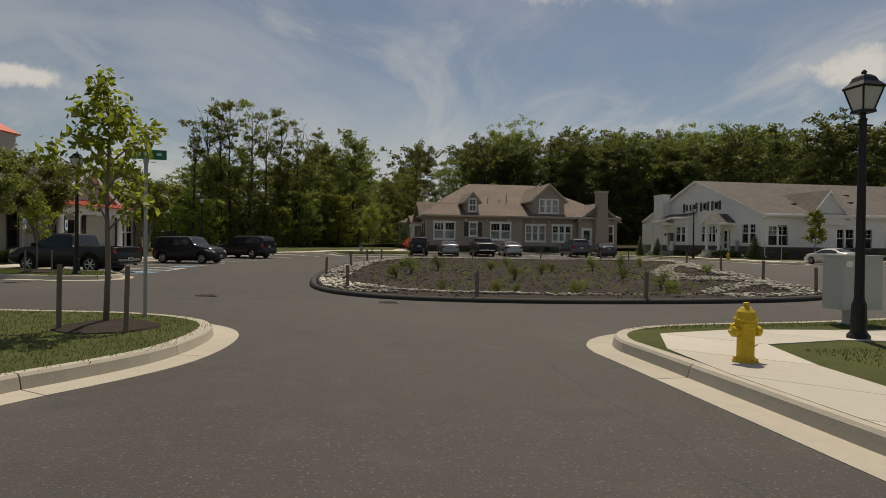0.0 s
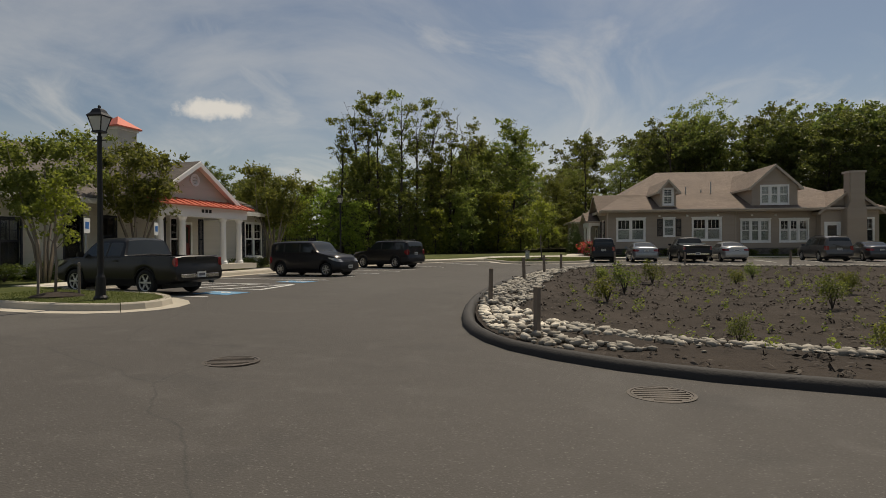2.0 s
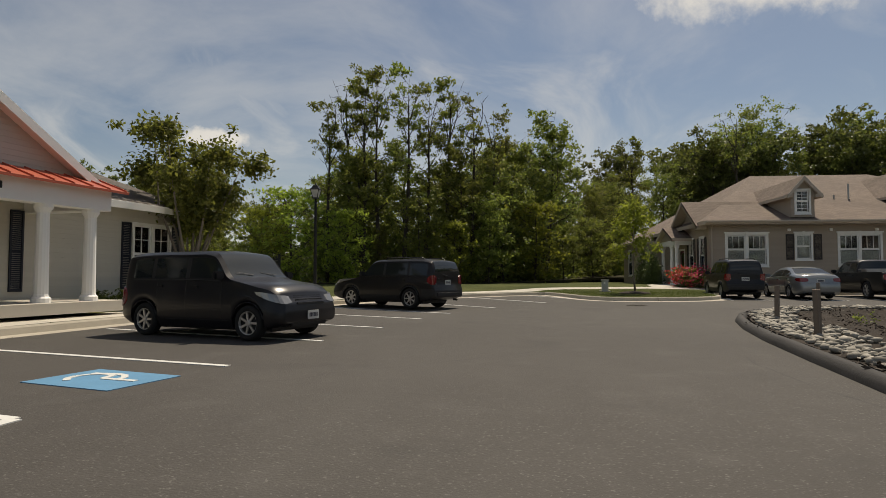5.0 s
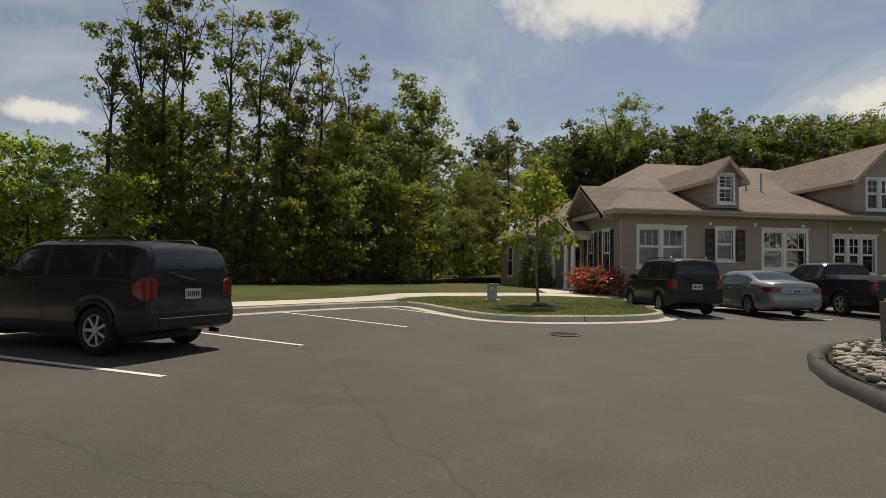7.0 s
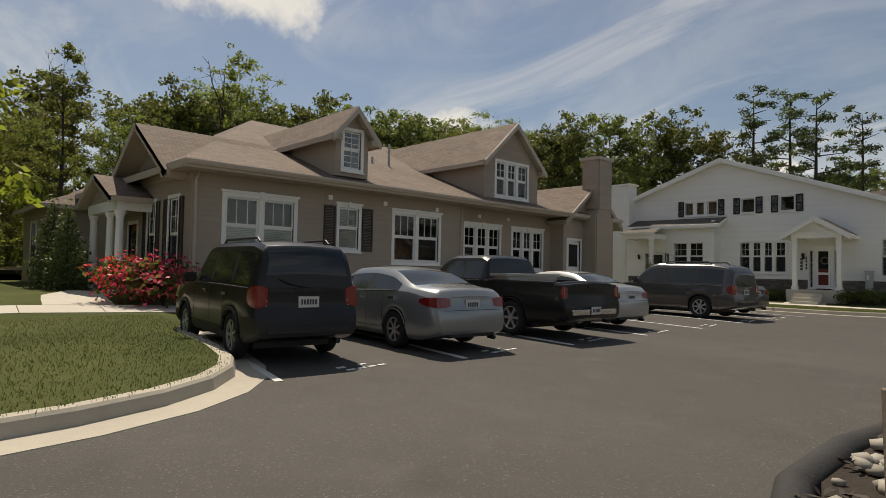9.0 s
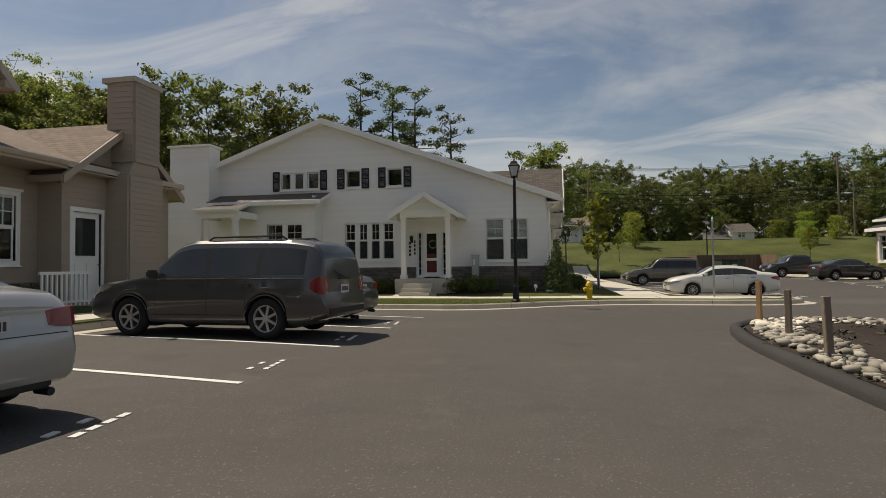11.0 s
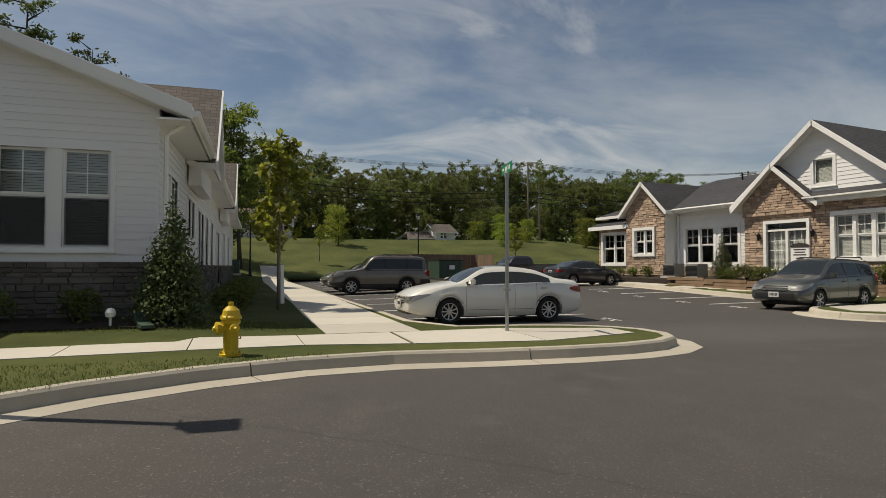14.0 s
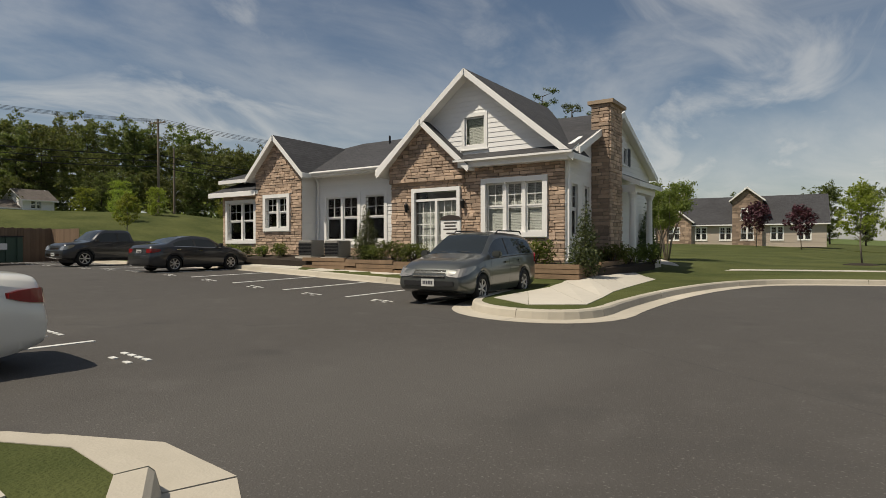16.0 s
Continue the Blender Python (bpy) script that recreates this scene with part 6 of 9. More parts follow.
def wheel(parent, x, y, r, width, spokes, side, rim_mat):
    """A tyre with its rim: side is +1 or -1 for the outer face."""
    bm = bmesh.new()
    m = pose(x, y, r, 90 if side < 0 else -90)
    h = width / 2
    lathe(bm, [(r * 0.62, -h), (r * 0.86, -h), (r * 0.97, -h * 0.75), (r, -h * 0.35), (r, h * 0.35), (r * 0.97, h * 0.75), (r * 0.86, h), (r * 0.66, h * 0.92), (r * 0.64, h * 0.5)], 24, m)
    ty = part("tyre", bm, M_TYRE, parent, smooth=True)
    bm = bmesh.new()
    lathe(bm, [(r * 0.66, h * 0.55), (r * 0.67, h * 0.86), (r * 0.61, h * 0.8), (r * 0.58, h * 0.12)], 24, m, caps=False)
    for i in range(spokes):
        box(bm, (r * 0.1, -r * 0.42 / spokes, h * 0.45), (r * 0.62, r * 0.42 / spokes, h * 0.72), m @ pose(0, 0, 0, 0, 0, 360 * i / spokes))
    lathe(bm, [(r * 0.17, h * 0.4), (r * 0.17, h * 0.78), (r * 0.1, h * 0.84)], 12, m)
    part("rim", bm, rim_mat, ty)
    bm = bmesh.new()
    lathe(bm, [(r * 0.6, h * 0.05), (r * 0.6, h * 0.15), (r * 0.02, h * 0.2)], 20, m)
    part("brake_disc", bm, M_PLASTIC, ty)
    return ty


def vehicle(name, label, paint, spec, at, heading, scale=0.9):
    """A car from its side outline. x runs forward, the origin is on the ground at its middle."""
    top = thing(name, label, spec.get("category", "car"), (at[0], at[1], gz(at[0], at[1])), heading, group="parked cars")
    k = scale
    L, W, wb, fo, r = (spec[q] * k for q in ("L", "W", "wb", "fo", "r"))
    line = [(a * k, b * k) for a, b in spec["top"]]
    belt = [(a * k, b * k) for a, b in spec["belt"]]
    low = spec.get("low", 0.22) * k
    xf, xr = L / 2 - fo, L / 2 - fo - wb
    arch = r * 1.14
    bed = tuple(q * k for q in spec["bed"]) if "bed" in spec else None
    glass = [tuple(q * k for q in g) for g in spec["glass"]]       # side windows, as stretches of x
    ws, rg = tuple(q * k for q in spec["screen"]), tuple(q * k for q in spec["rear_glass"])
    bz = spec.get("bumper_z", 0.52) * k
    xs = {q * (L / 2 - d) for q in (1, -1) for d in (0, 0.008, 0.02, 0.04, 0.07, 0.11, 0.16, 0.22, 0.3)}
    xs |= {-L / 2 + L * i / 60 for i in range(61)}
    for c in (xf, xr):
        xs |= {c + arch * math.cos(math.pi * i / 16) for i in range(17)} | {c - arch - 0.005, c + arch + 0.005}
    for g in glass:
        xs |= set(g)
    xs |= {a for a, _ in line} | set(ws) | set(rg)
    if bed:
        xs |= {bed[0], bed[1], bed[0] - 0.01, bed[1] + 0.01}
    xs = sorted(x for x in xs if -L / 2 <= x <= L / 2)
    xs = [x for i, x in enumerate(xs) if i == 0 or x - xs[i - 1] > 0.004]

    def swell(x, z):
        """How far the bumpers stand out of the ends."""
        e = min(1.0, (L / 2 - abs(x)) / (0.4 * k))
        return math.copysign(0.075 * k * (1 - e) ** 2 * max(0.0, 1 - ((z - bz) / (0.32 * k)) ** 2), x)
    blunt, run = spec.get("blunt", (0.78, 0.55))

    def plan(x):
        """Half the body's width at x."""
        e = min(1.0, (L / 2 - abs(x)) / (run * k))
        return W / 2 * (blunt + (1 - blunt) * math.sqrt(max(0.0, 1 - (1 - e) ** 2)))

    def nose(z):
        """Where the front of the body lies at height z."""
        x = L / 2
        while x > 0 and flow(line, x) < z + 0.015:
            x -= 0.01
        return x
    rings = []
    for x in xs:
        e = min(1.0, (L / 2 - abs(x)) / (0.55 * k))
        w = plan(x)
        zt, zb = flow(line, x), flow(belt, x)
        zb = min(zb, zt - 0.05)
        bot = low + 0.12 * k * (1 - e) ** 2
        for c in (xf, xr):
            if abs(x - c) < arch:
                bot = max(bot, r + math.sqrt(arch ** 2 - (x - c) ** 2))
        bot = min(bot, zb - 0.05)
        lean = spec.get("lean", 0.42)
        wr = max(0.35 * w, w * 0.965 - (zt - zb) * lean)
        deep = zt - 0.48 * k if bed and bed[0] <= x <= bed[1] else None
        pts = [(0, bot)]
        for f, q in ((0.0, 0.9), (0.1, 0.955), (0.24, 0.984), (0.5, 1.0), (0.74, 0.996), (0.82, 0.982), (1.0, 0.962)):
            z = low + (zb - low) * f
            pts.append((w * q, max(z, bot + (zb - bot) * f * 0.6) if f < 1 else zb))
        if deep:
            pts += [(w * 0.96, zb + 0.3 * (zt - zb)), (w * 0.955, zb + 0.7 * (zt - zb)), (w * 0.95, zt - 0.01), (w * 0.86, zt), (w * 0.85, deep), (0, deep)]
        else:
            up = zt - min(0.07, 0.4 * (zt - zb))
            pts += [(w * 0.965 + (wr - w * 0.965) * f, zb + (up - zb) * (f + 0.06 * f * (1 - f))) for f in (0.1, 0.86)]
            pts += [(wr, up), (wr * 0.88, zt - 0.012), (wr * 0.5, zt + 0.006), (0, zt + 0.016)]
        rings.append((x, [(x + swell(x, z), y, z) for y, z in pts]))
    groups = {}
    n = 14
    cabin = (glass[0][0], glass[-1][1])
    for (xa, pa), (xb, pb) in zip(rings, rings[1:]):
        xm = (xa + xb) / 2
        tall = flow(line, xm) - flow(belt, xm) > 0.16 * k
        for s in (1, -1):
            for i in range(n - 1):
                q = [(p[0], s * p[1], p[2]) for p in (pa[i], pb[i], pb[i + 1], pa[i + 1])]
                key = "body"
                if i == 8 and tall:
                    if cabin[0] <= xm <= cabin[1]:
                        key = ("pillar", 0, s)
                    for j, g in enumerate(glass):
                        if g[0] <= xm <= g[1]:
                            key = ("side_window", j, s)
                elif i >= 11 and ws[0] <= xm <= ws[1]:
                    key = "windscreen"
                elif i >= 11 and rg[0] <= xm <= rg[1]:
                    key = "rear_window"
                elif spec.get("clad") and i in (1, 2):
                    key = "sill"
                elif spec.get("clad") and i == 3 and L / 2 - abs(xm) < 0.45 * k:
                    key = "sill"
                groups.setdefault(key, []).append(q if s > 0 else q[::-1])
    for e, flip in ((0, True), (-1, False)):
        x, p = rings[e]
        for i in range(n - 1):
            a, b = p[i], p[i + 1]
            q = [a, b, (b[0], -b[1], b[2]), (a[0], -a[1], a[2])]
            groups["sill" if spec.get("clad") and i in (1, 2, 3) else "body"].append(q if flip else q[::-1])
    mats = {"body": paint, "sill": M_PLASTIC, "pillar": M_PLASTIC}
    for key, quads in groups.items():
        bm = bmesh.new()
        for q in quads:
            try:
                bm.faces.new([bm.verts.new(v) for v in q])
            except ValueError:
                pass
        bmesh.ops.remove_doubles(bm, verts=bm.verts, dist=0.0015)
        ob = part(key if isinstance(key, str) else key[0], bm, mats.get(key if isinstance(key, str) else key[0], M_CARGLASS), top, "" if key == "body" else ("black plastic cladding" if key == "sill" else "black window pillar" if key[0] == "pillar" else "dark tinted glass"))
        if key in ("body", "sill", "windscreen", "rear_window"):
            ob.data.shade_smooth()
            ob.data.set_sharp_from_angle(angle=radians(32))
    for x in (xf, xr):
        for s in (1, -1):
            wheel(top, x, s * (W / 2 - 0.115 * k), r, 0.21 * k, spec.get("spokes", 7), s, spec.get("rim", M_RIM))
    # wheel wells
    for x in (xf, xr):
        bm = bmesh.new()
        box(bm, (x - arch, -W * 0.36, r * 0.5), (x + arch, W * 0.36, r + arch * 0.9))
        part("wheel_well", bm, M_PLASTIC, top)
    # lamps, bumpers, plates
    hz, tz = spec["head"][0] * k, spec["tail"][0] * k
    hw, hh = spec["head"][1] * k, spec["head"][2] * k
    tw, th = spec["tail"][1] * k, spec["tail"][2] * k

    def lamp(name, end, side, z, wide, high, wrap, climb, material, label):
        """A lamp that lies on an end of the body and runs round its corner."""
        bm = bmesh.new()
        y1 = plan(L / 2) * 0.985
        line_ = [(0.0, y1 - wide, 0.72), (0.0, y1 - wide * 0.5, 0.92)] + [(d * wrap, plan(L / 2 - d * wrap) * 0.992, g) for d, g in ((0, 1.0), (0.08, 1.0), (0.22, 0.98), (0.42, 0.9), (0.7, 0.72), (1.0, 0.35))]
        rows = []
        for d, y, g in line_:
            lift = climb * (d / wrap)
            ring = []
            for up, deep in ((-0.5, 0.0), (0.5, 0.0), (0.5, 1.0), (-0.5, 1.0)):
                zz = z + lift + up * high * g
                x = end * (min(L / 2, nose(zz) if end > 0 else L) - d + 0.016 - 0.06 * deep) + (swell(end * (L / 2 - d), zz) if deep == 0 else 0)
                ring.append(bm.verts.new((x, side * (y + 0.014 - 0.07 * deep), zz)))
            rows.append(ring)
        for p, q in zip(rows, rows[1:]):
            for i in range(4):
                bm.faces.new((p[i], p[(i + 1) % 4], q[(i + 1) % 4], q[i]))
        bm.faces.new(rows[0])
        bm.faces.new(rows[-1])
        return part(name, bm, material, top, label)

    for s in (1, -1):
        lamp("headlamp", 1, s, hz, hw, hh, spec.get("head_wrap", 0.4) * k, 0.11 * k, M_HEAD, "clear glass headlamp")
        tl = lamp("tail_lamp", -1, s, tz, tw, th, spec.get("tail_wrap", 0.22) * k, 0.02 * k if th < tw else 0.0, M_TAIL, "red tail lamp")
        bm = bmesh.new()
        yy = sorted((s * (plan(L / 2) * 0.985 - tw * 0.85), s * (plan(L / 2) * 0.985 - 0.02)))
        box(bm, (-L / 2 - 0.016, yy[0], tz - th * 0.42), (-L / 2 + 0.01, yy[1], tz - th * 0.16))
        part("lamp_lens", bm, M_RIM, tl)
        bm = bmesh.new()
        mx, mz = ws[0] + 0.62 * (ws[1] - ws[0]), curve(belt, ws[0]) + 0.1 * k
        box(bm, (mx - 0.06, s * W / 2 * 0.97, mz - 0.07), (mx + 0.06, s * (W / 2 + 0.2 * k), mz + 0.08))
        bmesh.ops.bevel(bm, geom=list(bm.edges), offset=0.03, segments=2, affect="EDGES")
        part("mirror", bm, paint if not spec.get("clad") else M_PLASTIC, top)
        for g in glass[-2:]:
            bm = bmesh.new()
            hx = g[0] + 0.07
            box(bm, (hx, s * W / 2 * 0.985, curve(belt, hx) - 0.13 * k), (hx + 0.17, s * (W / 2 + 0.015), curve(belt, hx) - 0.09 * k))
            part("door_handle", bm, spec.get("handle", paint), top)
        doors = glass[-2:]
        for gx in [g[1] + 0.03 * k for g in doors] + [max(doors[0][0] + 0.05 * k, xr + arch * 0.95)]:     # shut lines of the doors
            bm = bmesh.new()
            zb = min(flow(belt, gx), flow(line, gx) - 0.05)
            tube(bm, [(gx, s * (plan(gx) * q - 0.002), low + (zb - low) * f) for f, q in ((0.16, 0.968), (0.24, 0.984), (0.5, 1.0), (0.74, 0.996), (0.82, 0.982), (1.0, 0.962))], [0.0042] * 6, 5)
            part("shut_line", bm, M_PLASTIC, top)
    out = 0.075 * k
    if "bumper" in spec:                                    # a bumper bar of its own
        for q, w in ((1, 0.74), (-1, 0.8)):
            bm = bmesh.new()
            x0, x1 = sorted((q * (L / 2 - 0.03), q * (L / 2 + out + 0.02)))
            box(bm, (x0, -W / 2 * w, bz - 0.1 * k), (x1, W / 2 * w, bz + 0.07 * k))
            bmesh.ops.bevel(bm, geom=list(bm.edges), offset=0.032, segments=3, affect="EDGES")
            part("bumper", bm, spec["bumper"], top)
    else:                                                   # a black valance and the seams of the bumper skin
        for q in (1, -1):
            bm = bmesh.new()
            x0, x1 = sorted((q * (L / 2 - 0.1), q * (L / 2 + 0.035 * k)))
            box(bm, (x0, -W * 0.3, low + 0.05), (x1, W * 0.3, low + 0.14))
            bmesh.ops.bevel(bm, geom=list(bm.edges), offset=0.02, segments=2, affect="EDGES")
            part("valance", bm, M_PLASTIC, top)
        bm = bmesh.new()
        box(bm, (-L / 2 - 0.045, -W * 0.37, bz + 0.2 * k), (-L / 2 + 0.03, W * 0.37, bz + 0.208 * k))
        part("bumper_seam", bm, M_PLASTIC, top)
    tall_back = spec.get("category") == "SUV"
    if tall_back:
        zt_ = flow(belt, -L / 2 + 0.05)
        bm = bmesh.new()
        box(bm, (-L / 2 - 0.025, -W * 0.12, tz + 0.1 * k), (-L / 2 + 0.02, W * 0.12, tz + 0.13 * k))
        part("tailgate_handle", bm, M_PLASTIC, top)
        bm = bmesh.new()
        tube(bm, [(-L / 2 - 0.02, 0.02, zt_ + 0.03), (-L / 2 - 0.03, 0.3 * k, zt_ + 0.08), (-L / 2 - 0.01, 0.46 * k, zt_ + 0.14)], [0.012, 0.01, 0.008], 5)
        part("rear_wiper", bm, M_PLASTIC, top)
    if bed:
        bm = bmesh.new()
        for z in (bz + 0.16 * k, flow(line, -L / 2 + 0.1) - 0.03):
            box(bm, (-L / 2 - 0.012, -W * 0.34, z - 0.006), (-L / 2 + 0.02, W * 0.34, z + 0.006))
        box(bm, (-L / 2 - 0.03, -0.12, tz + 0.09 * k), (-L / 2 + 0.02, 0.12, tz + 0.16 * k))
        part("tailgate_trim", bm, M_PLASTIC, top)
    bm = bmesh.new()
    tube(bm, [(-L / 2 + 0.1, -W * 0.28, low + 0.03), (-L / 2 - 0.05, -W * 0.28, low + 0.02)], [0.035, 0.035], 10)
    part("exhaust_pipe", bm, M_PLASTIC, top)
    for s in (1, -1):                                       # wipers, arch lips, belt trim, sill seam
        bm = bmesh.new()
        x0, z0 = ws[1] - 0.03, flow(line, ws[1] - 0.03) + 0.025
        x1, z1 = ws[1] - 0.09 * k, flow(line, ws[1] - 0.09 * k) + 0.025
        tube(bm, [(x0, 0.1 + s * 0.32 * k, z0), (x1, 0.2 + s * 0.32 * k - 0.5 * k, z1)], [0.006, 0.004], 5)
        part("wiper", bm, M_PLASTIC, top)
        for c in (xf, xr):
            bm = bmesh.new()
            ang = [math.pi * (0.04 + 0.92 * i / 12) for i in range(13)]
            wide = 0.03 if spec.get("clad") else 0.012
            tube(bm, [(c + arch * math.cos(a), s * (W / 2 * 0.985), r + arch * math.sin(a)) for a in ang], [wide] * 13, 6)
            part("arch_lip", bm, M_PLASTIC if spec.get("clad") else paint, top, smooth=True)
        bm = bmesh.new()
        steps = [cabin[0] + (cabin[1] - cabin[0]) * i / 10 for i in range(11)]
        tube(bm, [(x, s * W / 2 * 0.968, flow(belt, x) + 0.012) for x in steps], [0.011] * 11, 5)
        part("belt_trim", bm, spec.get("trim", M_PLASTIC), top)
        bm = bmesh.new()
        box(bm, (xr + arch + 0.06, s * W / 2 * 0.93, low + 0.14), (xf - arch - 0.06, s * W / 2 * 0.985, low + 0.146))
        part("sill_seam", bm, M_PLASTIC, top)
    bm = bmesh.new()
    for i in range(4):
        z = (spec["head"][0] - 0.09 + 0.06 * i) * k
        box(bm, (nose(z) - 0.04, -W * 0.22, z), (nose(z + 0.03 * k) + swell(L / 2, z) + 0.02, W * 0.22, z + 0.03 * k))
    part("grille", bm, spec.get("grille", M_CHROME), top)
    bm = bmesh.new()
    for i in range(5):
        z = (spec["head"][0] - 0.12 + 0.05 * i) * k
        box(bm, (nose(z) - 0.06, -W * 0.23, z), (nose(z + 0.05 * k) + swell(L / 2, z) + 0.006, W * 0.23, z + 0.05 * k))
    part("grille_back", bm, M_PLASTIC, top)
    pz = spec.get("plate_z", 0.85) * k
    for x, z in ((-L / 2 - 0.012 + swell(-L / 2, pz) - (0.03 if "bumper" in spec and abs(pz - bz) < 0.2 else 0), pz), (L / 2 + out + 0.03, bz)):
        bm = bmesh.new()
        box(bm, (x - 0.006, -0.15, z - 0.075), (x + 0.006, 0.15, z + 0.075))
        pl = part("number_plate", bm, M_PLATE, top)
        bm = bmesh.new()
        for i in range(6):
            y = -0.115 + 0.04 * i
            box(bm, (x - 0.009, y, z - 0.035), (x + 0.009, y + 0.026, z + 0.035))
        part("plate_marks", bm, M_PLATEBAR, pl)
    if spec.get("rack"):
        for s in (1, -1):
            bm = bmesh.new()
            x0, x1 = spec["rack"][0] * k, spec["rack"][1] * k
            z = curve(line, (x0 + x1) / 2) + 0.05
            tube(bm, [(x0, s * W * 0.33, z - 0.06), (x0 + 0.1, s * W * 0.33, z), (x1 - 0.1, s * W * 0.33, z), (x1, s * W * 0.33, z - 0.06)], [0.017] * 4, 6)
            part("roof_rail", bm, M_PLASTIC, top)
    bm = bmesh.new()
    box(bm, (xr - 0.2, -W * 0.3, low * 0.75), (xf + 0.2, W * 0.3, low + 0.12))
    part("underbody", bm, M_PLASTIC, top)
    return top


P_BLACK = car_paint("black_paint", (0.013, 0.012, 0.012), 0.0)
P_NAVY = car_paint("dark_blue_paint", (0.014, 0.0135, 0.016), 0.0)
P_SILVER = car_paint("silver_paint", (0.27, 0.285, 0.29), 0.55)
P_PALE = car_paint("pale_silver_paint", (0.4, 0.4, 0.39), 0.5)
P_WHITE = car_paint("pearl_white_paint", (0.72, 0.70, 0.64), 0.1)
P_GREYB = car_paint("warm_grey_paint", (0.085, 0.08, 0.08), 0.5)
P_TEAL = car_paint("grey_green_paint", (0.09, 0.096, 0.092), 0.5)
P_DGREY = car_paint("dark_grey_paint", (0.045, 0.047, 0.052), 0.5)
P_BRONZE = car_paint("bronze_paint", (0.15, 0.128, 0.105), 0.5)

SEDAN = dict(L=4.85, W=1.83, wb=2.75, fo=0.98, r=0.33, low=0.2, lean=0.5,
             top=[(-2.43, 0.95), (-2.3, 1.08), (-1.75, 1.14), (-0.95, 1.4), (-0.3, 1.46), (0.3, 1.43), (1.15, 1.06), (1.6, 0.99), (2.1, 0.88), (2.35, 0.74), (2.43, 0.66)],
             belt=[(-2.43, 0.9), (-1.6, 1.02), (0, 0.97), (1.15, 0.95), (2.43, 0.62)],
             glass=[(-1.42, -0.42), (-0.34, 0.92)], screen=(0.3, 1.15), rear_glass=(-1.72, -0.95), head=(0.645, 0.3, 0.14), tail=(0.86, 0.2, 0.17), tail_wrap=0.36, plate_z=0.82, trim=M_CHROME, handle=M_CHROME)
COMPACT = dict(SEDAN, L=4.5, wb=2.65, fo=0.9, top=[(a * 0.93, b) for a, b in SEDAN["top"]], belt=[(a * 0.93, b) for a, b in SEDAN["belt"]], glass=[(-1.32, -0.4), (-0.32, 0.86)], screen=(0.28, 1.07), rear_glass=(-1.6, -0.88))
BOXSUV = dict(L=4.45, W=1.82, wb=2.65, fo=0.85, r=0.36, low=0.28, lean=0.22, category="SUV",
              top=[(-2.22, 1.1), (-2.18, 1.5), (-2.05, 1.72), (-1.6, 1.79), (0.1, 1.8), (0.35, 1.76), (0.98, 1.2), (1.25, 1.13), (2.0, 1.07), (2.18, 0.95), (2.22, 0.8)],
              belt=[(-2.22, 1.08), (0, 1.1), (1.0, 1.08), (2.22, 0.8)], glass=[(-1.98, -1.25), (-1.15, -0.2), (-0.1, 0.72)], screen=(0.35, 0.98), rear_glass=(-2.2, -2.06), blunt=(0.9, 0.32),
              head=(0.88, 0.3, 0.2), tail=(0.98, 0.14, 0.32), plate_z=0.9, clad=True, rack=(-1.7, 0.0), spokes=7, bumper=M_PLASTIC, grille=M_PLASTIC)
BIGSUV = dict(BOXSUV, L=5.1, W=1.93, wb=3.03, fo=0.95, r=0.38, lean=0.28, top=[(-2.55, 1.1), (-2.48, 1.55), (-2.3, 1.75), (-1.6, 1.84), (0.2, 1.86), (0.5, 1.8), (1.25, 1.22), (1.5, 1.15), (2.3, 1.05), (2.5, 0.9), (2.55, 0.75)],
              belt=[(-2.55, 1.1), (1.2, 1.1), (2.55, 0.75)], glass=[(-2.2, -1.3), (-1.2, -0.2), (-0.1, 0.95)], screen=(0.5, 1.25), rear_glass=(-2.5, -2.3), clad=False, bumper=M_PLASTIC, rim=M_RIM, trim=M_CHROME, blunt=(0.86, 0.45))
CROSSOVER = dict(BOXSUV, L=4.55, W=1.82, wb=2.62, fo=0.9, r=0.345, low=0.24, lean=0.36, top=[(-2.27, 1.05), (-2.2, 1.3), (-1.85, 1.58), (-1.2, 1.66), (-0.2, 1.69), (0.25, 1.64), (1.15, 1.15), (1.4, 1.09), (2.0, 0.97), (2.22, 0.82), (2.27, 0.7)],
                 belt=[(-2.27, 1.1), (-1.0, 1.08), (1.1, 1.0), (2.27, 0.68)], glass=[(-1.85, -1.15), (-1.06, -0.25), (-0.16, 0.85)], screen=(0.25, 1.15), rear_glass=(-2.2, -1.86), head=(0.74, 0.28, 0.19), blunt=(0.8, 0.5), clad=False, bumper=M_PLASTIC, grille=M_CHROME)
BOXWAGON = dict(L=3.96, W=1.76, wb=2.6, fo=0.67, r=0.32, low=0.2, lean=0.15, blunt=(0.82, 0.42),
                top=[(-1.98, 0.9), (-1.94, 1.45), (-1.81, 1.58), (-1.1, 1.63), (0.15, 1.63), (0.42, 1.59), (0.88, 1.13), (1.06, 1.08), (1.68, 0.99), (1.89, 0.87), (1.98, 0.68)],
                belt=[(-1.98, 1.07), (0, 1.07), (0.9, 1.03), (1.98, 0.62)], glass=[(-1.62, -1.12), (-1.03, -0.22), (-0.12, 0.66)], screen=(0.42, 0.88), rear_glass=(-1.95, -1.81), head=(0.74, 0.2, 0.15), tail=(0.75, 0.14, 0.4), plate_z=0.8, grille=M_PLASTIC, bumper_z=0.45)
